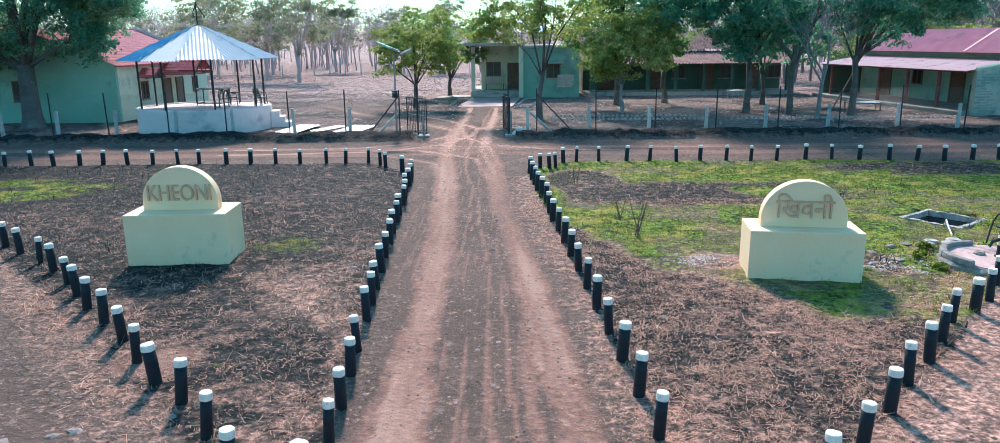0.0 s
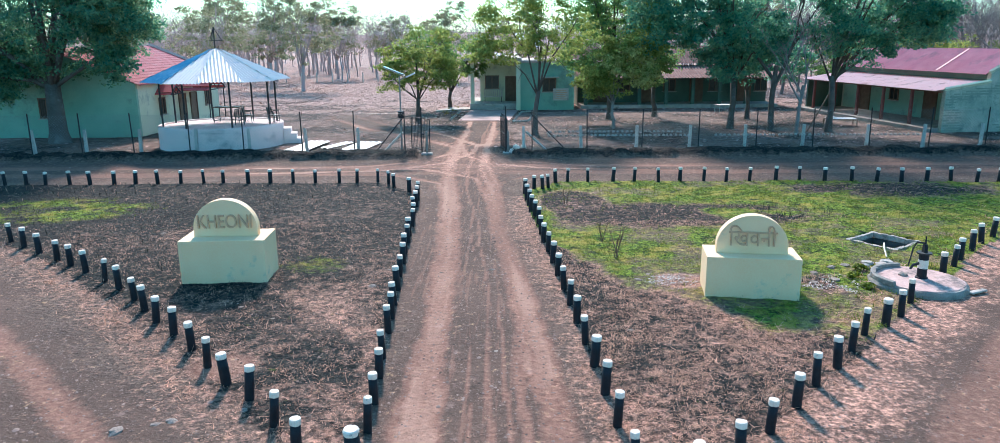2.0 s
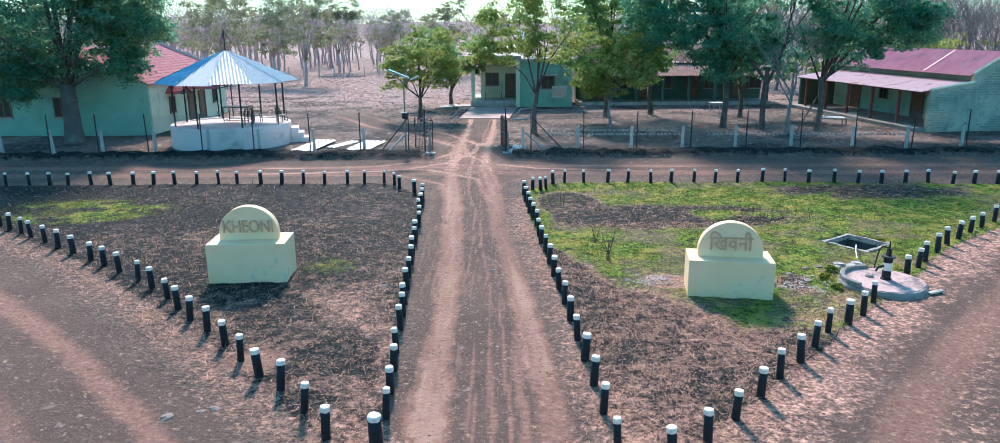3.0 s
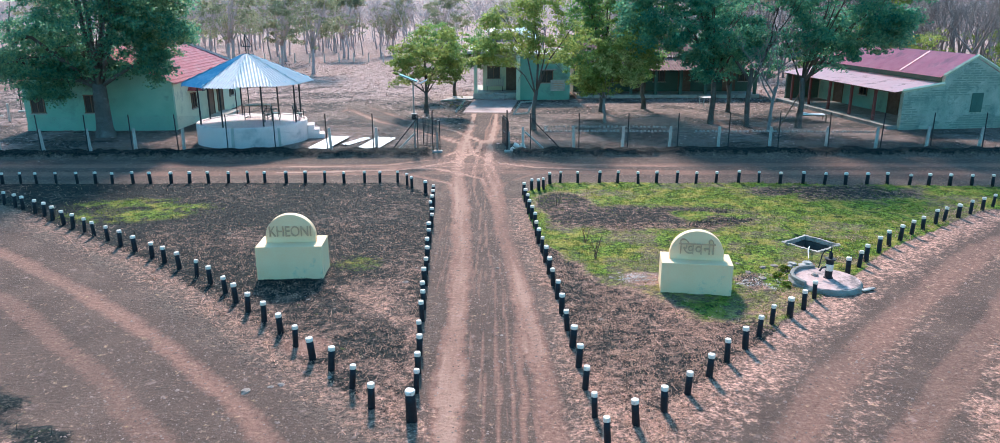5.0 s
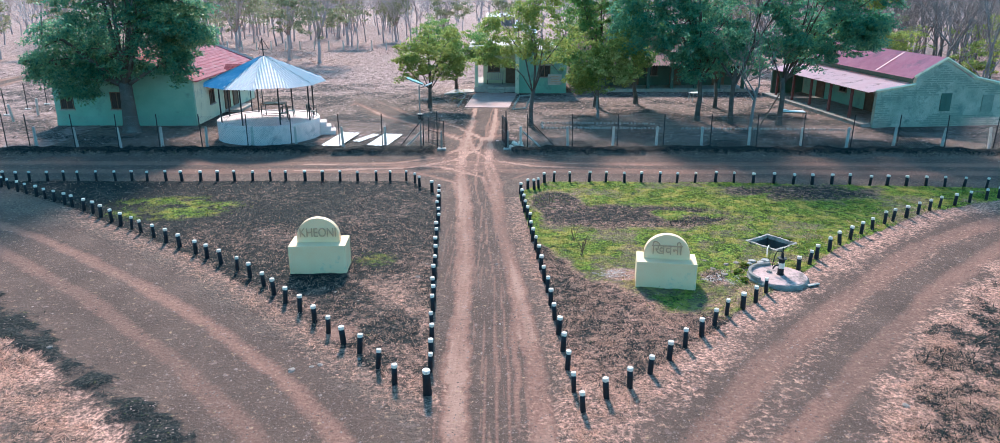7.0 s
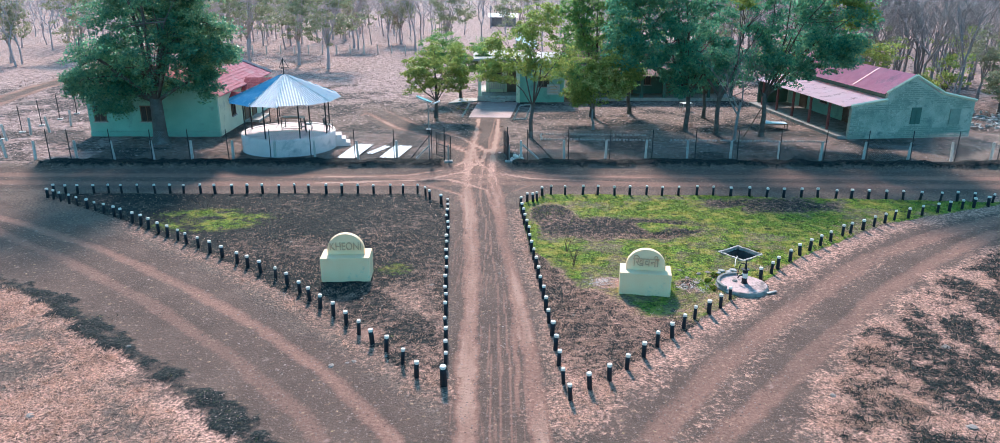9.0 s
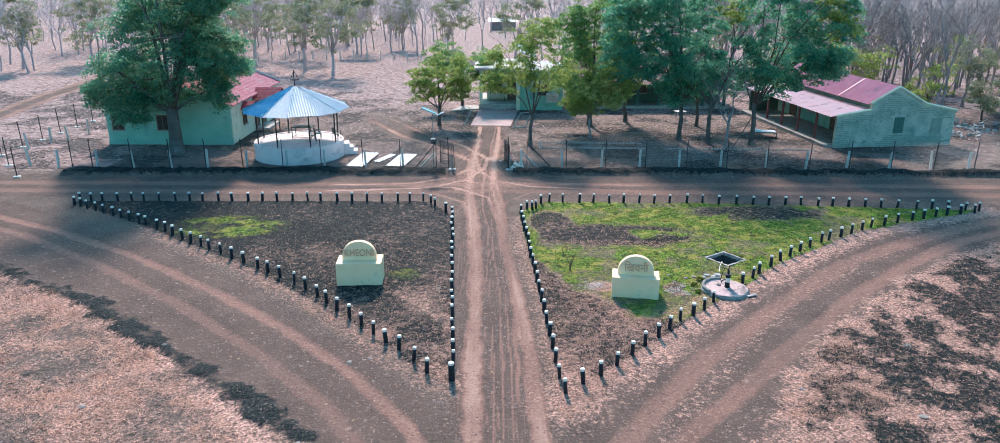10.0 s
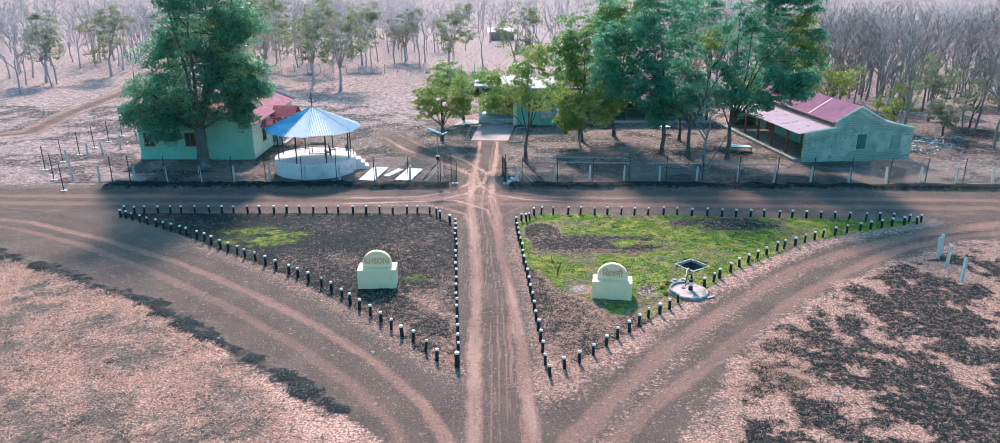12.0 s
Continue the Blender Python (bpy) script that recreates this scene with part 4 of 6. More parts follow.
fence("fence", [-30.0, -28.6, -25.83, -23.2, -20.7, -18.1, -15.32, -12.64, -9.7, -7.11, -4.6], YL, 2.05, "dark iron fence posts with chain-link wire beside the gate", [(-4.6, -1.45)])
fence("fence", [1.75, 4.5, 7.23, 10.04, 12.9, 15.7, 18.5, 21.4, 24.2, 27.1, 30.0, 32.8, 35.7, 38.6, 41.5, 44.4, 47.3], YR, 2.05, "dark iron fence posts with chain-link wire along the yard", [(1.75, 1.7)])
# the side fence that runs back from the corner
ts = thing("fence", pose(0, 0, 0), "thin iron side fence posts in white footings", "fence")
for k in range(11):
    p = Vector((-32.6, 32.3, 0)).lerp(Vector((-37.5, 38.4, 0)), k / 2.0) if k < 3 else Vector((-37.55, 38.5 + 2.65 * (k - 2), 0))
    part("post", Geo().tube([p, p + Vector((frnd.uniform(-0.1, 0.05), 0, 2.1))], [0.032, 0.03], 6), M_IRON, ts)
    part("footing", Geo().box(p + Vector((0, 0, 0.03)), (0.42, 0.36, 0.14), rz=20), M_WHITEPOST, ts, bevel=0.02)

WPOST = Geo().box((0, 0, 0.6), (0.15, 0.13, 1.5), taper=0.86).mesh("concrete_post")


def concrete_post(x, y, tilt=3.0, label="white concrete post beside the wire fence"):
    ob = lone("concrete_post", WPOST, M_WHITEPOST, pose(x, y, ground_z(x, y) - 0.05, frnd.uniform(-tilt, tilt), frnd.uniform(-tilt, tilt), frnd.uniform(-8, 8)), label, "post", "concrete posts")
    return ob


for x in (-28.5, -26.0, -23.34, -20.75, -18.0, -15.2, -12.5, -9.6, -7.0, 1.36, 4.26, 7.04, 9.72, 12.5, 15.4, 18.6, 21.4, 24.25, 27.2, 30.1, 32.7, 35.5, 38.3):
    concrete_post(x, YR(x) + 0.5)
for x, y in ((-36.75, 40.6), (-36.4, 43.0), (-35.4, 43.8), (-35.2, 46.5), (-35.0, 49.5), (-34.8, 52.5), (-33.6, 35.5), (-31.2, 34.8)):
    concrete_post(x, y, 7.0)
for x, y in ((25.15, 18.5), (24.85, 17.2), (24.45, 15.1), (25.5, 19.0)):
    concrete_post(x, y, 6.0, "weathered concrete post standing in the scrub")


def gate():
    for x, ang in ((-3.35, 128), (0.5, 100)):
        t = thing("gate_leaf", pose(x, 34.4, 0.05, 0, 0, ang), "open dark iron gate leaf with upright rods", "gate", "gate leaves")
        for p, q in (((0, 0.1), (0, 1.7)), ((1.7, 0.1), (1.7, 1.7)), ((0, 0.12), (1.7, 0.12)), ((0, 0.9), (1.7, 0.9)), ((0, 1.7), (1.7, 1.7))):
            part("frame_bar", Geo().tube([(p[0], 0, p[1]), (q[0], 0, q[1])], [0.028, 0.028], 5), M_IRON, t)
        for k in range(1, 12):
            part("rod", Geo().tube([(k * 0.142, 0, 0.12), (k * 0.142, 0, 1.82)], [0.011, 0.011], 4), M_IRON, t)
    for x in (-3.5, 0.55):
        t = thing("gate_post", pose(x, 34.4, 0), "iron gate pole beside a thin concrete stub", "gate post", "gate posts")
        part("pillar", Geo().box((0, 0, 0.5), (0.10, 0.10, 1.3), taper=0.95), M_DIMCONCRETE, t, bevel=0.012)
        part("pole", Geo().tube([(-0.12 if x > 0 else -0.25, 0.02, 0), (-0.12 if x > 0 else -0.25, 0.02, 2.35)], [0.035, 0.035], 7), M_IRON, t)
        part("footing", Geo().box((0, -0.05, 0.02), (0.55, 0.45, 0.16)), M_CONCRETE, t, bevel=0.03)
    for x, dx in ((-4.75, -1.0), (1.45, 1.1)):
        lone("strut", Geo().tube([(x, 34.9, 1.05), (x + dx, 34.9, 0.05)], [0.06, 0.06], 4), M_WHITEPOST, pose(0, 0, 0), "slanting white concrete strut behind the fence", "strut", "struts")


gate()
sr = random.Random(12)
for k in range(9):
    x, y = 0.75 + sr.uniform(0, 0.7), 34.95 + sr.uniform(-0.25, 0.3)
    g = Geo().lathe([(0.10, 0), (0.15, 0.07), (0.11, 0.17), (0.03, 0.21)], 8, wob=0.22, rnd=sr)
    lone("stone", g, M_WHITECAP, pose(x, y, ground_z(x, y) + (0.14 if k > 5 else -0.02), 0, 0, k * 40), "whitewashed stone heaped beside the gate post", "stone", "whitewashed stones")


# ---- pavilion ----
PAV, PAV_R, PAV_H = (-15.2, 38.8), 3.27, 1.19


def pavilion():
    t = thing("pavilion", pose(*PAV, 0), "round whitewashed platform under a conical blue tin roof", "pavilion")
    part("platform", Geo().lathe([(PAV_R + 0.04, -0.2), (PAV_R, 0.1), (PAV_R, PAV_H - 0.06), (PAV_R - 0.02, PAV_H), (PAV_R - 0.2, PAV_H), (PAV_R - 0.22, PAV_H - 0.07), (0.01, PAV_H - 0.07)], 64), M_WHITEWASH, t)
    part("floor", Geo().lathe([(PAV_R - 0.23, PAV_H - 0.08), (PAV_R - 0.23, PAV_H - 0.055)], 48), M_FLOORWASH, t, "pale pinkish cement floor")
    for k, (dx, h) in enumerate(((0.25, 0.84), (0.55, 0.56), (0.85, 0.28))):
        part("step", Geo().box((PAV_R + dx - 0.02 - 0.12, 0.75, h / 2 - 0.05), (0.42, 1.1, h + 0.1), rz=12), M_WHITEWASH, t, bevel=0.015)
    er, ez, az = 3.86, 3.52, 5.2
    n = 8
    for k in range(n):
        a = 2 * math.pi * (k + 0.5) / n + 0.12
        part("pole", Geo().tube([(3.0 * math.cos(a), 3.0 * math.sin(a), PAV_H - 0.1), (3.0 * math.cos(a), 3.0 * math.sin(a), 3.86)], [0.05, 0.05], 8), M_IRON, t)
        part("rafter", Geo().tube([(er * 0.95 * math.cos(a), er * 0.95 * math.sin(a), ez + 0.02), (0, 0, az - 0.1)], [0.03, 0.03], 5), M_IRON, t)
        b2 = 2 * math.pi * (k + 1.5) / n + 0.12
        part("ring_beam", Geo().tube([(3.0 * math.cos(a), 3.0 * math.sin(a), 3.82), (3.0 * math.cos(b2), 3.0 * math.sin(b2), 3.82)], [0.03, 0.03], 5), M_IRON, t)
    ns = 12
    rr = random.Random(4)
    for k in range(ns):
        a0 = 2 * math.pi * k / ns + 0.1
        a1 = a0 + 2 * math.pi / ns
        mid = (a0 + a1) / 2
        drop = rr.uniform(-0.06, 0.08)
        e = er + drop
        lift = 0.02 + 0.025 * (k % 2)
        # slope frame: u along the eave, v up the slope
        eu = Vector((-math.sin(mid), math.cos(mid), 0))
        cm = Vector((math.cos(mid), math.sin(mid), 0))
        hw = e * math.tan(math.pi / ns) * 1.04
        base = cm * e * math.cos(math.pi / ns) + Vector((0, 0, ez - drop * 0.45))
        top = Vector((0, 0, az)) + cm * 0.05
        nrm = eu.cross(top - base).normalized()
        if nrm.z < 0:
            nrm = -nrm
        g = Geo()
        m = 2 * int(hw / 0.085)
        vs, fs = [], []
        for i in range(m + 1):
            u = -hw + 2 * hw * i / m
            v = max(0.03, 1 - abs(u) / hw * 0.97)
            o = nrm * (lift + (0.035 if i % 2 else -0.02))
            vs += [base + eu * u + o, base + (top - base) * v + eu * u + o]
        for i in range(m):
            fs.append((2 * i, 2 * i + 2, 2 * i + 3, 2 * i + 1))
        g.add(vs, fs)
        # sheets turned to the front and right take the painted glare tone
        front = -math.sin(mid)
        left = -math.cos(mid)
        ma = M_BLUETIN if left > 0.6 or front < -0.5 else M_GLARETIN
        part("roof_sheet", g, ma, t, "blue painted corrugated sheet" if ma is M_BLUETIN else "corrugated sheet coloured pale for sun glare")
    part("finial_pole", Geo().tube([(0, 0, az - 0.2), (0, 0, az + 1.15)], [0.035, 0.03], 6), M_IRON, t)
    for k in range(3):
        a = 2 * math.pi * k / 3 + 0.5
        b2 = a + 2 * math.pi / 3
        p, q = Vector((0.38 * math.cos(a), 0.38 * math.sin(a), az + 0.42)), Vector((0.38 * math.cos(b2), 0.38 * math.sin(b2), az + 0.42))
        part("finial_rod", Geo().tube([p, (0, 0, az + 1.1)], [0.018, 0.018], 4), M_IRON, t)
        part("finial_ring", Geo().tube([p, q], [0.018, 0.018], 4), M_IRON, t)


def table(x, y, z, rz):
    t = thing("table", pose(x, y, z, 0, 0, rz), "dark topped rectangular table on a steel frame", "table")
    part("tabletop", Geo().box((0, 0, 0.86), (1.55, 0.9, 0.05)), M_WOOD, t, bevel=0.008)
    for sx in (-0.72, 0.72):
        for sy in (-0.4, 0.4):
            part("leg", Geo().box((sx, sy, 0.42), (0.045, 0.045, 0.84)), M_IRON, t)
    for sy in (-0.4, 0.4):
        part("stretcher", Geo().box((0, sy, 0.12), (1.44, 0.035, 0.035)), M_IRON, t)
    for sx in (-0.72, 0.72):
        part("stretcher", Geo().box((sx, 0, 0.12), (0.035, 0.8, 0.035)), M_IRON, t)


def plastic_chair():
    t = thing("chair", pose(0, 0, 0), "dark green moulded plastic armchair", "chair", "plastic chairs")
    part("seat", Geo().box((0, 0, 0.43), (0.46, 0.44, 0.035)), M_PLASTIC, t, bevel=0.012)
    for sx in (-0.21, 0.21):
        for sy in (-0.2, 0.2):
            part("leg", Geo().tube([(sx * 1.12, sy * 1.15, 0), (sx, sy, 0.43)], [0.022, 0.03], 5), M_PLASTIC, t)
        part("armrest", Geo().tube([(sx * 1.15, -0.2, 0.44), (sx * 1.2, -0.17, 0.65), (sx * 1.15, 0.2, 0.67)], [0.025, 0.025, 0.025], 5), M_PLASTIC, t)
        part("back_post", Geo().tube([(sx, 0.21, 0.43), (sx * 0.95, 0.29, 0.86)], [0.028, 0.022], 5), M_PLASTIC, t)
    for k in range(5):
        part("back_slat", Geo().box((-0.14 + 0.07 * k, 0.25, 0.64), (0.035, 0.015, 0.40), rx=-10), M_PLASTIC, t)
    part("back_rail", Geo().tube([(-0.2, 0.29, 0.85), (0, 0.30, 0.88), (0.2, 0.29, 0.85)], [0.024, 0.026, 0.024], 5), M_PLASTIC, t)
    return t


pavilion()
PZ = PAV_H - 0.055
table(-15.1, 39.7, PZ, -4)
ch = plastic_chair()
ch.matrix_basis = pose(-12.45, 39.2, PZ, 0, 0, 70)
for x, y, a in ((-14.1, 38.45, 200), (-13.9, 39.35, 95)):
    copy_thing(ch, pose(x, y, PZ, 0, 0, a))

# ---- tin sheets left on the ground ----
for c, w, d, a in (((-10.2, 37.2), 1.35, 4.1, -8), ((-7.35, 37.0), 1.3, 3.6, -10), ((-8.7, 37.6), 0.55, 2.4, -24)):
    g = Geo().corrugated((-w / 2, -d / 2, 0.05), (w / 2, -d / 2, 0.05), (w / 2, d / 2, 0.07), (-w / 2, d / 2, 0.07), 0.3, 0.03)
    lone("tin_sheet", g, M_WHITETIN, pose(*c, 0.03, 0, 0, a), "white corrugated tin sheet lying on the soil", "tin sheet", "loose tin sheets")


# ---- solar street lamp ----
def street_lamp(x, y):
    t = thing("street_lamp", pose(x, y, 0), "grey solar street lamp with a tilted panel", "street lamp")
    part("pole", Geo().tube([(0, 0, -0.2), (0, 0, 3.85)], [0.045, 0.035], 8), M_WIRE, t)
    part("solar_panel", Geo().box((-0.25, 0, 4.10), (1.05, 0.6, 0.04), ry=22), M_SOLAR, t, "dark solar panel")
    part("panel_frame", Geo().box((-0.25, 0, 4.07), (1.10, 0.65, 0.03), ry=22), M_WHITEPOST, t)
    part("arm", Geo().tube([(0, 0, 3.65), (0.45, 0, 3.85)], [0.025, 0.025], 6), M_WIRE, t)
    part("lamp_head", Geo().box((0.55, 0, 3.88), (0.5, 0.18, 0.07), ry=-24), M_WHITETIN, t, bevel=0.02)
    part("battery_box", Geo().box((0, -0.08, 1.95), (0.25, 0.2, 0.3)), M_BLACK, t, bevel=0.01)
    part("box_lid", Geo().box((0, -0.08, 2.12), (0.29, 0.24, 0.04)), M_WHITEPOST, t)


street_lamp(-4.8, 34.85)


# ---- buildings ----
def window(parent, x, z, w, h, y, origin=None):
    """A window in a wall that faces -y, set at height z to z + h."""
    m = pose(x, y, z) if origin is None else origin
    f = Geo()
    for c, s in (((0, 0, h), (w + 0.12, 0.10, 0.07)), ((0, 0, 0), (w + 0.12, 0.10, 0.07)), ((-w / 2, 0, h / 2), (0.07, 0.10, h)), ((w / 2, 0, h / 2), (0.07, 0.10, h)), ((0, 0, h / 2), (0.05, 0.08, h))):
        f.box(c, s)
    fr = part("window_frame", f, M_WOOD, parent, "brown wooden window frame", m=m)
    part("pane", Geo().box((0, 0.02, h / 2), (w - 0.02, 0.03, h - 0.02)), M_BLIND, fr)
    part("sill", Geo().box((0, -0.06, -0.06), (w + 0.25, 0.16, 0.06)), M_CONCRETE, fr)
    for k in range(1, 6):
        part("rod", Geo().box((-w / 2 + w * k / 6, -0.02, h / 2), (0.018, 0.018, h)), M_IRON, fr)


def door(parent, m, w=0.95, h=2.05):
    f = part("door_frame", Geo().box((-w / 2 - 0.04, 0, h / 2), (0.08, 0.12, h)).box((w / 2 + 0.04, 0, h / 2), (0.08, 0.12, h)).box((0, 0, h + 0.04), (w + 0.16, 0.12, 0.08)), M_WOOD, parent, m=m)
    part("door", Geo().box((0, 0.02, h / 2), (w, 0.05, h)).box((0, -0.01, h * 0.3), (w * 0.7, 0.03, h * 0.35)).box((0, -0.01, h * 0.75), (w * 0.7, 0.03, h * 0.3)), M_WOOD, f, "dark brown wooden door")


def tiled_canopy(parent, w, d, rise, m):
    """A small gabled canopy of red tiles on a dark truss; ridge along local y."""
    k = part("canopy", Geo().box((0, 0, 0), (w * 0.98, 0.06, 0.08)).box((0, -0.0, rise / 2), (0.06, 0.05, rise)), M_IRON, parent, "dark truss of a small gabled canopy", m=m)
    for s in (-1, 1):
        part("truss_bar", Geo().tube([(s * w / 2, -d / 2, 0), (0, -d / 2, rise)], [0.04, 0.04], 5), M_IRON, k)
        part("truss_bar", Geo().tube([(s * w / 4, -d / 2, rise / 2), (0, -d / 2, 0)], [0.03, 0.03], 5), M_IRON, k)
        rows, cols = 6, 8
        g = Geo()
        for r in range(rows):
            for q in range(cols):
                u = (r + 0.5) / rows
                g.box((s * w / 2 * (1 - u) * 1.08, -d / 2 + d * (q + 0.5) / cols, rise * u + 0.06 - (0.08 * rise if u < 0.1 else 0)), (w / 2 / rows * 1.3, d / cols * 0.93, 0.035), ry=s * (math.degrees(math.atan2(rise, w / 2)) - 4))
        ob = part("tile_slope", g, M_REDTILE, k, "small red roof tiles")
        tagged(ob, kind="stuff")
    part("truss_tie", Geo().tube([(-w / 2, -d / 2, 0), (w / 2, -d / 2, 0)], [0.04, 0.04], 5), M_IRON, k)


def left_house():
    x0, x1, y0, y1, h, ridge = -31.3, -21.45, 42.3, 55.5, 3.2, 5.2
    xm = (x0 + x1) / 2
    t = thing("house", pose(0, 0, 0), "long pale green house with a red tin roof", "house")
    gable = [(x0, -0.3), (x1, -0.3), (x1, h), (xm, ridge), (x0, h)]
    part("front_wall", Geo().prism(gable, y0, y0 + 0.25), M_GREENWALL, t, "green limewashed gable wall")
    part("back_wall", Geo().prism(gable, y1 - 0.25, y1), M_PALEWALL, t)
    part("side_wall", Geo().box((x1 - 0.123, (y0 + y1) / 2, h / 2 - 0.15), (0.24, y1 - y0 - 0.5, h + 0.3)), M_PALEWALL, t, "pale yellow-green side wall")
    part("side_wall", Geo().box((x0 + 0.123, (y0 + y1) / 2, h / 2 - 0.15), (0.24, y1 - y0 - 0.5, h + 0.3)), M_GREENWALL, t)
    part("plinth_band", Geo().box(((x0 + x1) / 2, y0 - 0.03, 0.15), (x1 - x0 + 0.04, 0.06, 0.5)), M_GREENWALL, t)
    ov = 0.35
    k = (ridge - h) / (x1 - xm)
    for s, xe in ((1, x1 + ov), (-1, x0 - ov)):
        ze = ridge - k * abs(xe - xm) + 0.06
        a, b = ((xe, y0 - 0.15, ze), (xe, y1 + 0.1, ze)) if s > 0 else ((xe, y1 + 0.1, ze), (xe, y0 - 0.15, ze))
        c2, d2 = ((xm, y1 + 0.1, ridge + 0.08), (xm, y0 - 0.15, ridge + 0.08)) if s > 0 else ((xm, y0 - 0.15, ridge + 0.08), (xm, y1 + 0.1, ridge + 0.08))
        slope = part("roof", Geo().add([Vector(p) - Vector((0, 0, 0.05)) for p in (a, b, c2, d2)], [(0, 1, 2, 3)]), M_REDTIN, t, "red roof slope laid with ribbed tiles")
        a, b, c2, d2 = (Vector(p) for p in (a, b, c2, d2))
        rows = 15
        for i in range(rows):
            u, v = i / rows, min(1.0, (i + 1.12) / rows)
            low = Vector((0, 0, 0.045))
            part("tile_course", Geo().corrugated(a.lerp(d2, u) + low, b.lerp(c2, u) + low, b.lerp(c2, v), a.lerp(d2, v), 0.26, 0.03), M_REDTIN, slope)
        # coping on the back gable
        part("coping", Geo().tube([(xe, y1, ze + 0.1), (xm, y1, ridge + 0.16)], [0.16, 0.16], 4), M_CONCRETE, t, "grey cement coping")
    for wx in (-30.4, -26.85):
        window(t, wx, 1.2, 0.85, 1.15, y0 - 0.02)
    for wy in (45.6, 53.2):
        window(t, 0, 0, 0.8, 1.0, 0, origin=pose(x1 + 0.02, wy, 1.1, 0, 0, 90))
    for dy in (48.7, 50.6):
        door(t, pose(x1 + 0.03, dy, 0.05, 0, 0, 90))
    tiled_canopy(t, 3.0, 2.3, 1.05, pose(x1 + 1.15, 49.2, 2.45, 0, 0, 90))
    for py in (47.8, 50.6):
        part("canopy_post", Geo().tube([(x1 + 2.2, py, 0), (x1 + 2.2, py, 2.45)], [0.04, 0.04], 6), M_IRON, t)
    tiled_canopy(t, 1.6, 1.0, 0.5, pose(x1 + 0.5, 45.6, 2.35, 0, 0, 90))
    part("step", Geo().box((x1 + 0.6, 49.6, 0.06), (1.2, 3.2, 0.26)), M_CONCRETE, t, bevel=0.02)


def right_house():
    """The old house with a lean-to verandah; local x across the front, y back."""
    t = thing("house", pose(26.2, 41.25, 0, 0, 0, 6.5), "old weathered plaster house with faded red tin roofs and verandah", "house")
    D = 15.6
    out = [(0, -0.3), (9.9, -0.3), (9.9, 2.75), (7.0, 3.35), (4.75, 4.62), (2.75, 3.48), (2.7, 2.93), (0.0, 2.50)]
    part("front_wall", Geo().prism(out, 0, 0.3), M_OLDWALL, t, "stained plaster over rough masonry")
    # thin proud courses of bare masonry low on the wall and at its top
    rnd = random.Random(8)
    for r in range(28):
        z = 0.12 + r * 0.152
        for c in range(21):
            x = 0.25 + c * 0.46 + (r % 2) * 0.22 + rnd.uniform(-0.05, 0.05)
            top = np.interp(x, (0, 2.9, 4.75, 7.0, 9.9), (2.4, 2.9, 4.55, 3.3, 2.7)) - 0.2
            bare = float(fbm(x * 0.6, z, 1.2, 88)) + (0.14 if z < 0.9 or z > top - 0.5 else 0.0)
            if x < 9.65 and z < top and bare > 0.585 and not (4.6 < x < 5.8 and 1.0 < z < 2.45):
                part("brick", BRICK[rnd.randrange(3)], M_OLDSTONE, t, m=pose(x, -0.002, z))
    mid = [(2.95, -0.3), (7.0, -0.3), (7.0, 3.35), (4.98, 4.45), (2.95, 3.3)]
    part("back_wall", Geo().prism(mid, D - 0.3, D), M_OLDWALL, t)
    part("inner_wall", Geo().box((3.1, D / 2, 1.5), (0.28, D - 0.62, 3.6)), M_GREENWALL, t, "green wall at the back of the verandah")
    # added at the far end to block sun from the verandah, shade-dark
    part("end_wall", Geo().box((1.45, D - 0.12, 1.15), (2.9, 0.2, 2.3)), M_SHADEPAINT, t)
    part("outer_wall", Geo().box((9.76, D * 0.3, 1.2), (0.26, D * 0.6 - 0.62, 3.0)), M_OLDWALL, t)
    # floor in the dim concrete, its colour holding the verandah's shade
    part("verandah_floor", Geo().box((1.1, D / 2 + 0.1, 0.05), (3.7, D - 0.22, 0.42)), M_DIMCONCRETE, t, bevel=0.02)
    part("verandah_roof", Geo().corrugated((-0.45, D, 2.44), (-0.45, 0.25, 2.44), (2.98, 0.25, 2.97), (2.98, D, 2.97), 0.2, 0.025), M_PINKTIN, t, "faded pink corrugated lean-to roof")
    # solid dark strip in place of the shade below the main eave
    part("eave_shade_band", Geo().box((2.93, D / 2 + 0.16, 3.20), (0.1, D - 0.42, 0.42)), M_SHADEPAINT, t, "dark band painted as shade under the main eave")
    part("roof", Geo().corrugated((2.55, D + 0.1, 3.36), (2.55, 0.2, 3.36), (4.8, 0.2, 4.78), (4.8, D + 0.1, 4.78), 0.2, 0.03), M_ROSETIN, t, "faded rose corrugated main roof slope")
    part("roof", Geo().corrugated((7.3, 0.2, 3.36), (7.3, D + 0.1, 3.36), (4.8, D + 0.1, 4.78), (4.8, 0.2, 4.78), 0.2, 0.03), M_ROSETIN, t)
    part("side_roof", Geo().corrugated((10.1, 0.1, 2.72), (10.1, D * 0.6, 2.72), (7.0, D * 0.6, 3.42), (7.0, 0.1, 3.42), 0.2, 0.025), M_PINKTIN, t)
    for p, q in (((2.6, -0.02, 3.50), (4.75, -0.02, 4.74)), ((4.75, -0.02, 4.74), (7.2, -0.02, 3.42)), ((-0.1, -0.02, 2.55), (2.72, -0.02, 2.99)), ((7.1, -0.02, 3.42), (10.0, -0.02, 2.80))):
        part("coping", Geo().tube([p, q], [0.11, 0.11], 4), M_PALEWALL, t, "pale cement coping")
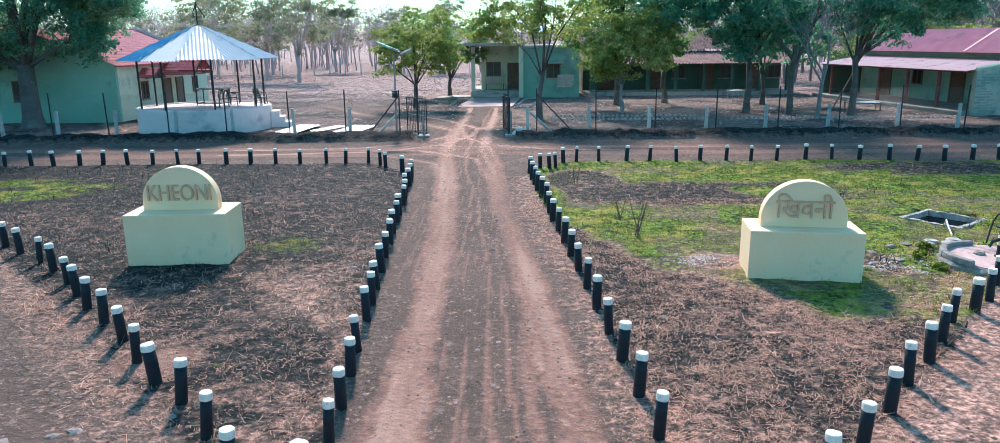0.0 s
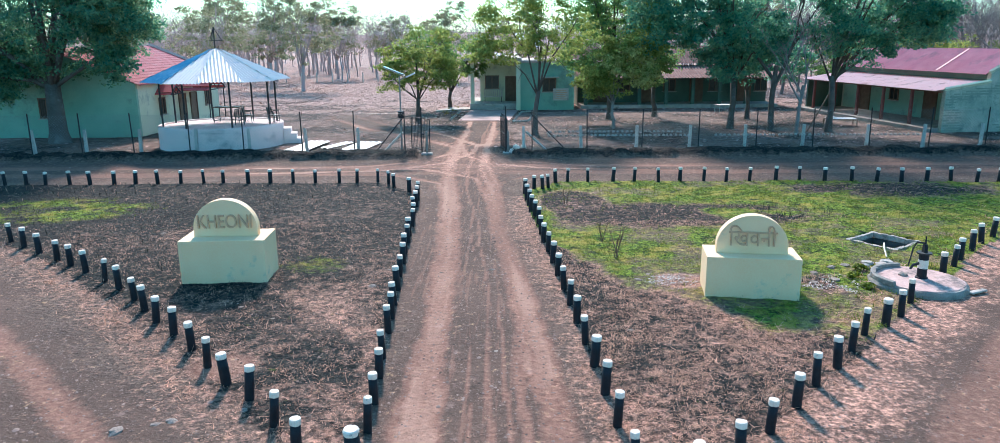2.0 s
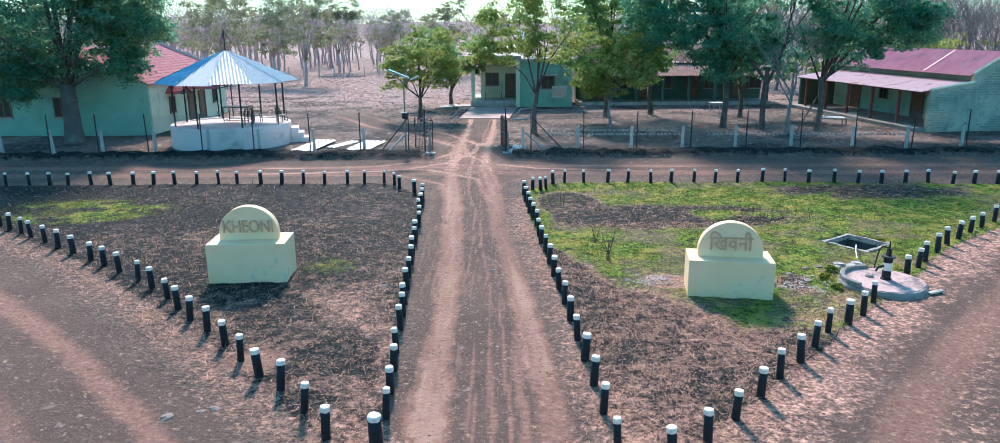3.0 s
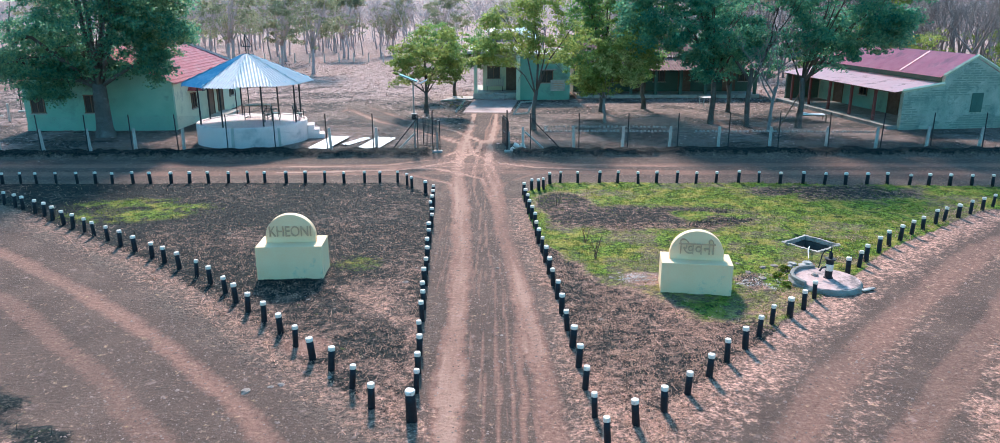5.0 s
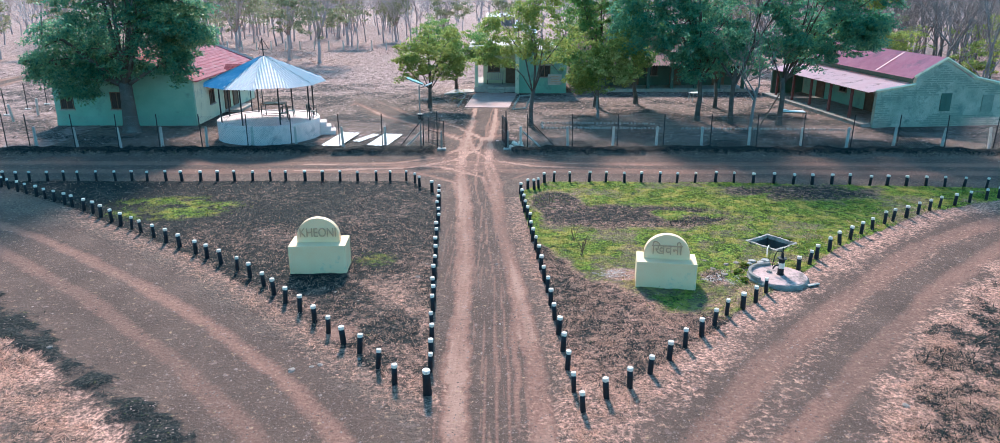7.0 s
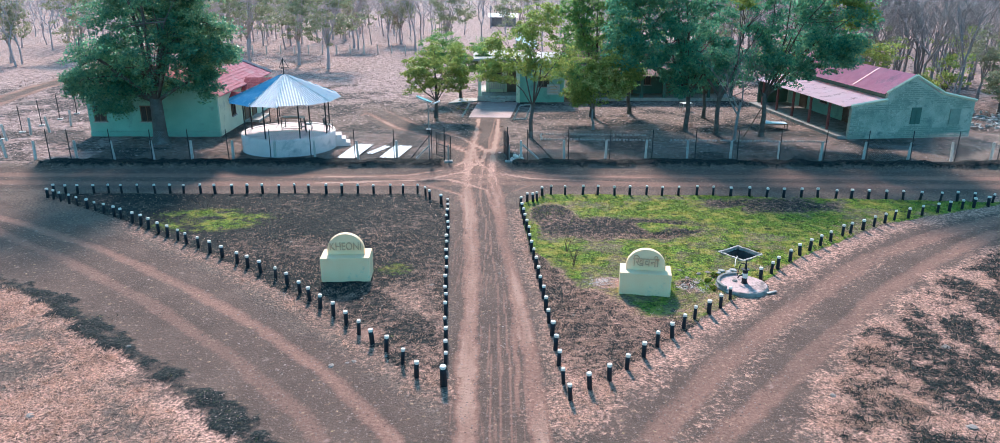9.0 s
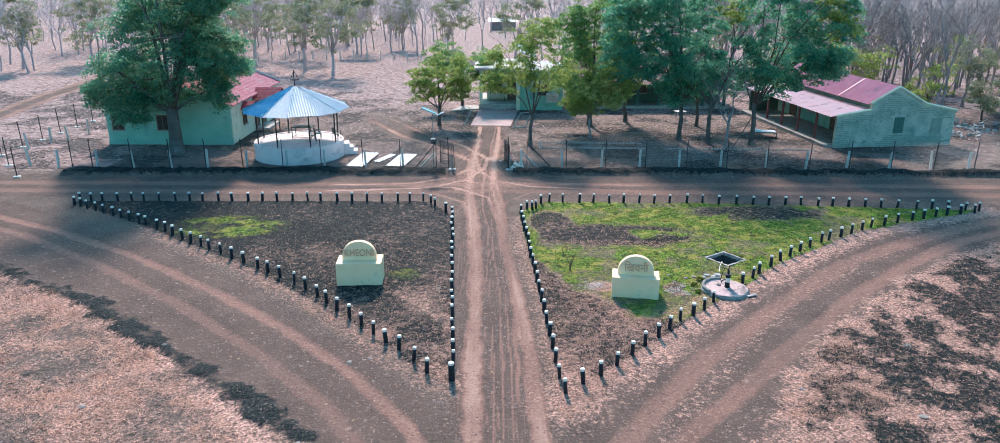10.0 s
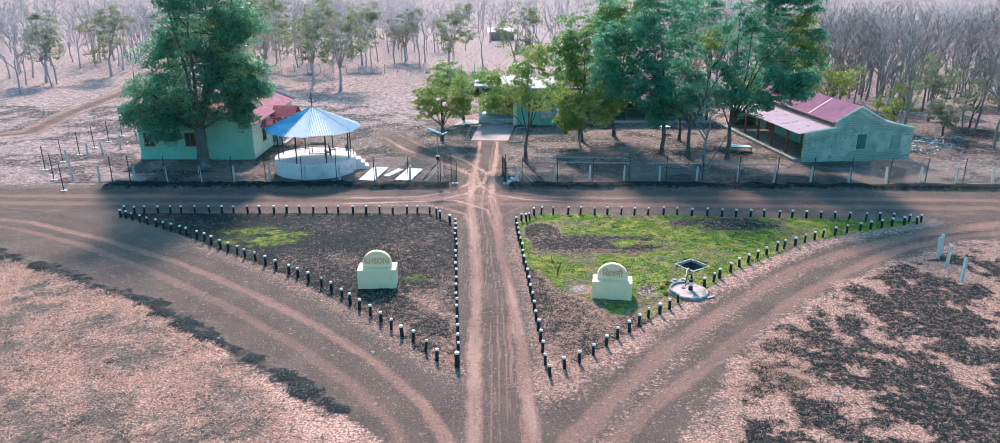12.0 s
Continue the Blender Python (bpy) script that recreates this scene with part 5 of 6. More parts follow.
    part("sheet_seam", Geo().box((3.68, 4.6, 4.10), (2.5, 0.22, 0.03), ry=-32.3), M_FADED, t, "pale replacement strip on the roof")
    for k in range(5):
        y = 2.75 + k * 2.85
        part("column", Geo().box((-0.15, y, 1.3), (0.17, 0.17, 2.3), taper=0.95), M_REDPAINT, t, "red painted timber column", bevel=0.01)
    part("wall_plate", Geo().box((-0.15, D / 2, 2.40), (0.14, D - 0.3, 0.13)), M_WOOD, t)
    for y in (2.0, 5.2, 9.0, 12.4):
        if y in (5.2, 12.4):
            door(t, pose(2.93, y, 0.26, 0, 0, -90), 1.1, 2.0)
        else:
            window(t, 0, 0, 0.9, 1.0, 0, origin=pose(2.93, y, 1.25, 0, 0, -90))
    part("shutter", Geo().box((5.2, -0.03, 1.72), (0.78, 0.07, 1.25)).box((5.2, -0.07, 1.72), (0.06, 0.03, 1.2)), M_SHADEPAINT, t, "closed green wooden shutter")
    part("shutter", Geo().box((8.4, -0.03, 1.6), (0.85, 0.07, 1.2)), M_OLDSTONE, t, "faded green boarded window")


def main_office():
    t = thing("office_building", pose(0, 0, 0), "pale green flat-roofed office with an open porch", "building")
    x0, xm, x1, yf, yb, h = -2.2, 1.75, 6.2, 58.0, 66.0, 3.75
    part("wall_block", Geo().box(((xm + x1) / 2, (yf + yb) / 2, h / 2 - 0.1), (x1 - xm, yb - yf, h + 0.2)), M_GREENWALL, t)
    part("porch_floor", Geo().box(((x0 + xm) / 2, (yf + yb) / 2 + 0.4, 0.1), (xm - x0, yb - yf - 0.8, 0.75)), M_CONCRETE, t, bevel=0.02)
    part("porch_back", Geo().box(((x0 + xm) / 2 + 0.4, 61.6, 2.2), (xm - x0 - 0.8, 0.25, 3.5)), M_PALEWALL, t)
    part("porch_side", Geo().box((x0 + 0.95, 63.8, 2.2), (0.25, 4.2, 3.5)), M_PALEWALL, t)
    part("column", Geo().box((x0 + 0.22, yf + 1.1, 2.1), (0.30, 0.30, 3.5)), M_PALEWALL, t, bevel=0.01)
    part("column", Geo().box((xm - 0.02, yf - 0.05, 1.9), (0.34, 0.34, 4.0)), M_PALEWALL, t, bevel=0.01)
    part("roof_slab", Geo().box(((x0 + xm) / 2 - 0.1, (yf + yb) / 2 + 0.1, 4.05), (xm - x0 + 0.7, yb - yf + 0.6, 0.22)), M_CONCRETE, t, bevel=0.02)
    part("roof_slab", Geo().box(((xm + x1) / 2 + 0.1, (yf + yb) / 2, h + 0.1), (x1 - xm + 0.2, yb - yf + 0.5, 0.2)), M_CONCRETE, t, bevel=0.02)
    part("step", Geo().box((-0.2, yf + 0.45, 0.15), (1.4, 0.7, 0.3)), M_CONCRETE, t, bevel=0.02)
    window(t, -0.4, 1.55, 1.1, 1.05, 61.46)
    window(t, 4.2, 1.5, 1.0, 1.0, yf - 0.02)
    door(t, pose(1.2, 61.46, 0.48), 0.8, 2.0)
    part("notice_board", Geo().box((5.15, yf - 0.05, 1.25), (1.25, 0.06, 0.95)), M_WHITEPOST, t, "white painted notice with illegible lines")
    for k in range(5):
        part("line", Geo().box((5.15 + 0.05 * (k % 2), yf - 0.09, 0.95 + 0.15 * k), (0.9 - 0.1 * (k % 3), 0.012, 0.045)), M_LETTER, t)
    part("sun_shade", Geo().box((4.2, yf - 0.3, 2.62), (1.5, 0.6, 0.08)), M_CONCRETE, t)
    ramp_ob = Geo().slab([(-4.9, 57.0), (-2.2, 58.2), (-2.2, 60.0), (-4.0, 60.0)], -0.1, 0.12)
    part("ramp", ramp_ob, M_CONCRETE, t)
    b = thing("bench", pose(-0.3, 60.9, 0.475), "white slatted metal bench on the porch", "bench")
    part("seat", Geo().box((0, 0, 0.45), (1.6, 0.45, 0.04)), M_WHITEPOST, b)
    for k in range(9):
        part("back_slat", Geo().box((-0.72 + 0.18 * k, 0.24, 0.72), (0.09, 0.03, 0.5)), M_WHITEPOST, b)
    for sx in (-0.7, 0.7):
        part("leg", Geo().box((sx, 0, 0.22), (0.05, 0.4, 0.45)), M_IRON, b)


def long_building():
    t = thing("long_building", pose(0, 0, 0), "long low building with a dark verandah and red roof", "building")
    x0, x1, yf, yb = 6.9, 23.0, 58.9, 67.5
    part("verandah_floor", Geo().box(((x0 + x1) / 2, yf + 1.3, 0.05), (x1 - x0, 2.8, 0.5)), M_CONCRETE, t, bevel=0.02)
    # back wall coloured dark to stand for the verandah's deep shade
    part("wall", Geo().box(((x0 + x1) / 2, yf + 2.9, 1.6), (x1 - x0, 0.25, 3.4)), M_SHADEPAINT, t)
    part("end_wall", Geo().box((x1 - 0.12, yf + 5.3, 1.8), (0.25, 4.5, 3.8)), M_OLDWALL, t)
    part("end_wall", Geo().box((x0 + 0.12, yf + 5.3, 1.8), (0.25, 4.5, 3.8)), M_OLDWALL, t)
    part("verandah_roof", Geo().corrugated((x0 - 0.3, yf - 0.35, 2.45), (x1 + 0.3, yf - 0.35, 2.45), (x1 + 0.3, yf + 3.1, 3.35), (x0 - 0.3, yf + 3.1, 3.35), 0.25, 0.04), M_OLDTILE, t)
    part("roof", Geo().corrugated((x0 - 0.3, yf + 2.7, 3.5), (x1 + 0.3, yf + 2.7, 3.5), (x1 + 0.3, yf + 5.8, 4.9), (x0 - 0.3, yf + 5.8, 4.9), 0.25, 0.05), M_OLDTILE, t, "brownish red ribbed roof")
    part("roof", Geo().corrugated((x1 + 0.3, yb + 0.4, 3.5), (x0 - 0.3, yb + 0.4, 3.5), (x0 - 0.3, yf + 5.8, 4.9), (x1 + 0.3, yf + 5.8, 4.9), 0.25, 0.05), M_OLDTILE, t)
    # columns in the same painted shade tone
    for k in range(8):
        part("column", Geo().box((x0 + 0.4 + k * 2.19, yf + 0.15, 1.3), (0.26, 0.26, 2.4)), M_SHADEPAINT, t)
    for k in range(4):
        door(t, pose(x0 + 1.9 + k * 4.1, yf + 2.75, 0.28), 1.0, 2.0)
        window(t, x0 + 3.9 + k * 3.9, 1.2, 1.0, 1.0, yf + 2.76)


BRICK = [Geo().box((0, 0, 0), (0.34 + 0.05 * k, 0.03, 0.10 - 0.01 * k), rz=0, ry=1.5 * (k - 1)).mesh("brick") for k in range(3)]
M_OLDSTONE = material("bare_masonry", (0.17, 0.225, 0.18), (0.33, 0.36, 0.28), 0.95, 2.0, 30, 0.5, vary=0.4)
left_house()
main_office()
long_building()
right_house()

# paved forecourt with a stone-edged triangular bed beside it
t = thing("forecourt", pose(0, 0, 0), "pink cement forecourt before the office steps", "paving", kind="structure")
part("paving_slab", Geo().slab([(-2.75, 50.0), (0.85, 49.8), (1.75, 57.95), (-2.1, 57.95)], -0.1, 0.05), M_PAVE, t)


def stone_row(line, n, mat, label, seed):
    rnd = random.Random(seed)
    for k in range(n):
        u = k / max(1, n - 1) * (len(line) - 1)
        i = min(int(u), len(line) - 2)
        x = line[i][0] + (line[i + 1][0] - line[i][0]) * (u - i) + rnd.uniform(-0.04, 0.04)
        y = line[i][1] + (line[i + 1][1] - line[i][1]) * (u - i) + rnd.uniform(-0.04, 0.04)
        lone("edging_stone", EDGE[rnd.randrange(4)], mat, pose(x, y, ground_z(x, y), rnd.uniform(-12, 12), rnd.uniform(-12, 12), rnd.uniform(0, 360)), label, "stone", "edging stones")


er = random.Random(2)
EDGE = [Geo().lathe([(0.07, -0.05), (0.09, 0.03), (0.07, 0.09), (0.03, 0.11)], 7, wob=0.25, rnd=er).mesh("edging_stone") for k in range(4)]
stone_row([(3.1, 41.2), (11.2, 40.8)], 34, M_CONCRETE, "pale stone edging a flower bed in the yard", 1)
stone_row([(3.1, 43.0), (3.1, 41.2)], 7, M_CONCRETE, "pale stone edging a flower bed in the yard", 2)
stone_row([(3.3, 43.0), (11.2, 42.6)], 30, M_CONCRETE, "pale stone edging a flower bed in the yard", 3)
stone_row([(12.8, 40.8), (24.3, 40.3)], 46, M_CONCRETE, "pale stone edging a flower bed in the yard", 4)
stone_row([(1.15, 49.0), (1.9, 56.0), (3.0, 56.5), (2.2, 49.3), (1.15, 49.0)], 36, M_WHITECAP, "whitewashed stone edging a small bed beside the forecourt", 5)
stone_row([(-3.3, 50.2), (-2.9, 57.0)], 16, M_CONCRETE, "pale stone edging the forecourt", 6)


def cot(x, y, rz):
    t = thing("cot", pose(x, y, ground_z(x, y), 0, 0, rz), "low wooden cot with a white sheet under a tree", "cot")
    for sx in (-0.9, 0.9):
        for sy in (-0.42, 0.42):
            part("leg", Geo().box((sx, sy, 0.22), (0.07, 0.07, 0.46)), M_WOOD, t)
    for sy in (-0.42, 0.42):
        part("side_rail", Geo().box((0, sy, 0.40), (1.8, 0.06, 0.07)), M_WOOD, t)
    part("sheet", Geo().box((0, 0, 0.45), (1.75, 0.84, 0.05)).box((-0.55, 0.05, 0.51), (0.5, 0.6, 0.10), rz=8, ry=6), M_CLOTH, t, "rumpled white sheet", bevel=0.02)


def rubble(x, y, r, n, seed):
    """A low heap of pale broken boards and stones."""
    rnd = random.Random(seed)
    g = Geo()
    for k in range(n):
        a, d = rnd.uniform(0, 6.28), r * rnd.random() ** 0.6
        if rnd.random() < 0.35:
            g.box((d * math.cos(a), d * math.sin(a) * 0.7, 0.08 + 0.2 * rnd.random()), (rnd.uniform(0.5, 1.5), rnd.uniform(0.06, 0.2), 0.04), rz=rnd.uniform(-60, 60), ry=rnd.uniform(-14, 14))
        else:
            g.box((d * math.cos(a), d * math.sin(a) * 0.7, 0.06), (rnd.uniform(0.12, 0.4), rnd.uniform(0.1, 0.3), rnd.uniform(0.1, 0.3)), rz=rnd.uniform(0, 90), ry=rnd.uniform(-20, 20))
    tagged(lone("rubble_heap", g, M_CONCRETE, pose(x, y, ground_z(x, y)), "pale broken boards and stones heaped beside the old house", "rubble"), kind="stuff")


rubble(38.8, 46.6, 2.2, 34, 3)
rubble(41.0, 48.6, 2.6, 36, 4)
rubble(43.4, 51.2, 2.4, 26, 5)
cot(22.2, 45.6, -8)
lone("leaning_pole", Geo().tube([(18.6, 42.1, 0), (20.0, 42.6, 2.3)], [0.05, 0.04], 6), M_WOOD, pose(0, 0, 0), "dark wooden pole leaning on a tree", "pole")


def plastic_table(x, y):
    t = thing("plastic_table", pose(x, y, ground_z(x, y), 0, 0, 15), "small white plastic table in the shady yard", "table")
    part("tabletop", Geo().box((0, 0, 0.7), (1.0, 0.8, 0.04)), M_WHITEPOST, t, bevel=0.01)
    for sx in (-0.42, 0.42):
        for sy in (-0.32, 0.32):
            part("leg", Geo().tube([(sx * 1.1, sy * 1.1, 0), (sx, sy, 0.7)], [0.025, 0.03], 6), M_WHITEPOST, t)


plastic_table(16.9, 53.5)
# white panels tilted on the office roof and a pale shed far behind
t = thing("roof_panel", pose(2.6, 61.3, 3.95, 0, 0, 0), "white tilted panel on the office roof", "panel")
part("panel", Geo().box((0, 0, 1.6), (2.2, 1.9, 0.05), rx=18, ry=24), M_WHITETIN, t)
for px, ph in ((-0.7, 1.9), (0.7, 1.3)):
    part("leg", Geo().tube([(px, 0, 0), (px, 0, ph)], [0.03, 0.03], 5), M_IRON, t)
t = thing("far_shed", pose(1.0, 165.0, ground_z(1.0, 165.0)), "low shed with a white sheet roof far behind the office", "shed")
part("wall", Geo().box((0, 0, 0.9), (6.0, 3.0, 2.2)), M_PALEBARK, t)
part("roof", Geo().corrugated((-3.4, -2.0, 2.0), (3.4, -2.0, 2.0), (3.4, 1.8, 2.7), (-3.4, 1.8, 2.7), 0.3, 0.03), M_WHITETIN, t)


# ---- trees ----
def branch_tree(rnd, base, height, r0, targets, n=7):
    """Trunk and limbs that reach towards the targets."""
    g = Geo()
    fork = base + Vector((rnd.uniform(-0.2, 0.2), rnd.uniform(-0.2, 0.2), height))
    midp = base.lerp(fork, 0.5) + Vector((rnd.uniform(-0.12, 0.12), rnd.uniform(-0.1, 0.1), 0))
    g.tube([base - Vector((0, 0, 0.3)), base + Vector((0, 0, 0.12)), base + Vector((0, 0, 0.6)), midp, fork], [r0 * 1.5, r0 * 1.25, r0, r0 * 0.9, r0 * 0.8], 10)
    for tg in targets:
        start = base.lerp(fork, rnd.uniform(0.8, 1.0))
        v = tg - start
        p1 = start + v * 0.35 + Vector((rnd.uniform(-0.3, 0.3), rnd.uniform(-0.3, 0.3), 0.15 * v.length * rnd.uniform(0.2, 1)))
        p2 = start + v * 0.7 + Vector((rnd.uniform(-0.3, 0.3), rnd.uniform(-0.3, 0.3), 0.12 * v.length * rnd.uniform(0, 1)))
        rb = r0 * rnd.uniform(0.28, 0.5)
        g.tube([start, p1, p2, tg], [rb, rb * 0.75, rb * 0.45, rb * 0.15], n)
        for s in range(5):
            q = (start, p1, p2, tg)
            i = rnd.choice((1, 1, 2, 2))
            o = q[i].lerp(q[i + 1], rnd.random())
            d = Vector((rnd.gauss(0, 1), rnd.gauss(0, 1), rnd.gauss(0.3, 0.7))).normalized() * v.length * rnd.uniform(0.2, 0.45)
            g.tube([o, o + d * 0.5 + Vector((0, 0, 0.1)), o + d], [rb * 0.35, rb * 0.22, rb * 0.07], 4, False)
    return g


def leaves(nrnd, blobs, count, size, clump, droop=0.0):
    """Leaves in flattened sprays inside blobs (x, y, z, rx, ry, rz, share); the sprays face outwards and leave gaps."""
    share = np.array([b[6] for b in blobs], float)
    share /= share.sum()
    per = 44
    nc = int(count / per / 0.78 * 1.3)
    which = nrnd.choice(len(blobs), nc, p=share)
    B = np.array([b[:6] for b in blobs])
    d = nrnd.normal(size=(nc, 3))
    d /= np.linalg.norm(d, axis=1)[:, None]
    rad = nrnd.random(nc) ** 0.36
    cen = B[which, :3] + d * rad[:, None] * B[which, 3:6]
    # gaps: sprays gather where a coarse noise is high
    gap = lattice(cen[:, 0] * 0.75 + cen[:, 2] * 0.5, cen[:, 1] * 0.6 - cen[:, 2] * 0.62, 91) + 0.55 * lattice(cen[:, 0] * 1.5, cen[:, 2] * 1.5 + cen[:, 1], 92)
    keep = np.argsort(gap)[int(nc * 0.22):]
    cen, d = cen[keep], d[keep]
    nc = len(cen)
    r = np.repeat(clump * nrnd.uniform(0.9, 2.2, nc), per)[:, None]
    out = np.repeat(d, per, 0)
    q = nrnd.normal(size=(nc * per, 3))
    q /= np.linalg.norm(q, axis=1)[:, None]
    q *= nrnd.random(nc * per)[:, None] ** 0.5
    c = np.repeat(cen, per, 0) + r * q * np.array([1, 1, 0.42])
    # each spray hangs down on its outer side
    c[:, 2] -= (0.22 + 0.3 * droop) * r[:, 0] * (q[:, 0] * out[:, 0] + q[:, 1] * out[:, 1])
    n = len(c)
    f = 0.8 * q + 0.45 * out + np.array([0, 0, 0.45]) + 0.75 * nrnd.normal(size=(n, 3))
    f /= np.linalg.norm(f, axis=1)[:, None]
    a = np.cross(f, nrnd.normal(size=(n, 3)))
    a[:, 2] -= droop * 0.6
    a /= np.linalg.norm(a, axis=1)[:, None]
    b = np.cross(f, a)
    b /= np.linalg.norm(b, axis=1)[:, None]
    s = size * nrnd.uniform(0.55, 1.35, n)[:, None]
    V = np.stack([c - a * s * 0.5, c + b * s * 0.30, c + a * s * 0.5, c - b * s * 0.30], 1).reshape(-1, 3)
    F = np.arange(n * 4).reshape(-1, 4)
    return fast_mesh("crown", V, F)


def leafy_tree(name, x, y, fork, r0, blobs, count, size, clump, mat, bark, label, seed, limbs=9, droop=0.0, extra=None):
    rnd, nrnd = random.Random(seed), np.random.default_rng(seed)
    z = ground_z(x, y)
    t = thing(name, pose(x, y, z), label, "tree")
    targets = []
    # smaller lobes round each blob break up the outline
    lobes = []
    for bx, by, bz, rx, ry, rz, share in blobs:
        lobes.append((bx, by, bz, rx * 0.86, ry * 0.86, rz * 0.86, share * 0.75))
        for k in range(7):
            d = Vector((rnd.gauss(0, 1), rnd.gauss(0, 1), rnd.gauss(0.15, 0.8))).normalized()
            s = rnd.uniform(0.26, 0.46)
            lobes.append((bx + d.x * rx * 0.82, by + d.y * ry * 0.82, bz + d.z * rz * 0.82, rx * s * 1.15, ry * s * 1.15, rz * s * 0.8, share * 0.1 * rnd.uniform(0.5, 1.3)))
    for k in range(limbs):
        b = blobs[k % len(blobs)]
        targets.append(Vector((b[0] + rnd.uniform(-0.6, 0.6) * b[3], b[1] + rnd.uniform(-0.6, 0.6) * b[4], b[2] + rnd.uniform(-0.3, 0.7) * b[5])))
    part("trunk", branch_tree(rnd, Vector((0, 0, 0)), fork, r0, targets), bark, t, "", True)
    part("crown", leaves(nrnd, lobes, count, size, clump, droop), mat, t, "")
    if extra:
        b2, c2, s2, m2, lab = extra
        part("crown", leaves(nrnd, b2, c2, s2, clump, droop), m2, t, lab)
    return t


# the big fig before the left house; pale extra leaves paint its sunlit side
leafy_tree("fig_tree", -25.0, 40.0, 3.3, 0.50, [(0.5, 0, 7.0, 5.6, 4.6, 4.2, 5), (-3.4, 0, 5.2, 3.2, 3.4, 2.8, 2.2), (3.2, -0.3, 7.2, 2.9, 3.4, 3.0, 2.2), (0.8, 0, 11.0, 4.2, 3.8, 3.4, 3), (4.0, 0.5, 12.0, 2.4, 2.2, 2.0, 0.8), (0.5, 0, 15.0, 3.6, 3.4, 3.0, 2.2), (-2.6, -1.5, 3.4, 1.8, 1.6, 1.3, 0.7), (4.2, -1.0, 4.4, 1.0, 1.0, 1.0, 0.3), (-5.4, 0, 4.4, 1.3, 1.3, 0.9, 0.4)],
           92000, 0.175, 0.38, M_FICUS, M_FIGBARK, "huge dense dark green fig tree with a thick pale trunk", 11, 14,
           extra=([(3.4, -1.6, 8.8, 1.9, 1.4, 2.6, 1), (4.8, -0.4, 6.8, 1.2, 1.4, 1.8, 0.7), (1.6, -0.6, 12.4, 2.0, 1.6, 1.6, 0.5)], 5200, 0.16, M_SUNLITFIG, "paler young leaves, toned for sunlit glints"))
# round young trees by the way to the office
leafy_tree("mango_tree", -5.55, 50.1, 1.6, 0.16, [(0.35, 0, 4.1, 2.8, 2.6, 2.4, 3), (-1.5, 0, 3.3, 1.6, 1.5, 1.3, 1), (1.1, 0.2, 5.4, 1.7, 1.6, 1.4, 1), (1.9, 0, 3.3, 1.5, 1.4, 1.3, 1)], 15000, 0.15, 0.24, M_YOUNG, M_BARK, "round yellow-green young tree beside the track", 12, 7)
leafy_tree("mango_tree", -3.9, 60.0, 1.5, 0.16, [(0, 0, 4.6, 3.4, 2.6, 2.4, 3), (1.5, 0, 3.6, 1.6, 1.6, 1.3, 1)], 9500, 0.17, 0.3, M_NEEM, M_BARK, "bushy green tree behind the round young tree", 13, 7)
# neem at the gate and its neighbours
leafy_tree("neem_tree", 2.3, 42.1, 2.6, 0.16, [(-1.2, 0, 6.2, 2.6, 2.2, 2.4, 3), (1.4, 0.2, 6.0, 2.2, 2.2, 2.0, 2), (0.6, 0, 8.4, 2.0, 1.8, 1.7, 1.5), (-2.8, 0.2, 5.0, 1.3, 1.4, 1.2, 0.8)], 15000, 0.15, 0.26, M_YOUNG, M_BARK, "slender open-crowned green tree beside the gate", 14, 6, 0.3)
leafy_tree("small_tree", 7.4, 44.8, 1.7, 0.10, [(0, 0, 3.7, 2.5, 1.9, 2.0, 2), (1.0, -0.3, 5.0, 1.6, 1.4, 1.3, 1), (-1.4, 0, 2.9, 1.3, 1.2, 1.0, 0.6)], 11000, 0.17, 0.28, M_YOUNG, M_PALEBARK, "small broad-leaved tree with yellowing leaves", 15, 7, 0.2,
           ([(0.4, -1.0, 4.2, 1.5, 0.8, 1.2, 1), (1.6, -0.8, 3.6, 1.0, 0.7, 1.0, 1)], 2400, 0.2, M_PALELEAF, "pale yellow glossy leaves"))
leafy_tree("neem_tree", 8.0, 50.5, 2.8, 0.22, [(0, 0, 6.8, 3.6, 2.8, 3.2, 3), (2.6, 0, 4.8, 2.4, 2.0, 2.2, 1.4), (-1.8, 0, 8.4, 2.2, 1.8, 1.8, 1), (0.6, 0, 11.0, 3.0, 2.4, 2.2, 1.2), (-2.2, -1, 4.2, 1.8, 1.6, 1.6, 0.8)], 20000, 0.18, 0.32, M_NEEM, M_BARK, "tall green tree between office and yard", 16, 9)
leafy_tree("tamarind_tree", 14.65, 44.2, 3.4, 0.19, [(-1.6, 0, 6.8, 3.2, 3.0, 3.0, 3), (1.2, 0.3, 6.4, 2.4, 2.6, 2.6, 2), (-1.4, 0, 10.2, 3.2, 2.8, 2.6, 2.4), (-4.8, 0.5, 6.4, 2.4, 2.2, 2.4, 1.4), (-5.0, 0.5, 9.8, 2.0, 2.0, 1.8, 0.9), (-0.6, 0, 13.6, 3.4, 3.0, 2.4, 2.4), (-1.2, 0, 16.8, 3.6, 3.0, 2.2, 1.6), (-4.4, 0, 14.2, 2.4, 2.2, 2.0, 0.7), (1.4, -0.2, 4.6, 1.6, 1.4, 1.2, 0.7), (-0.4, -0.8, 4.3, 2.2, 1.6, 1.3, 1.0)], 46000, 0.185, 0.34, M_DEEP, M_BARK, "tall dense deep green tree in the yard", 17, 12)
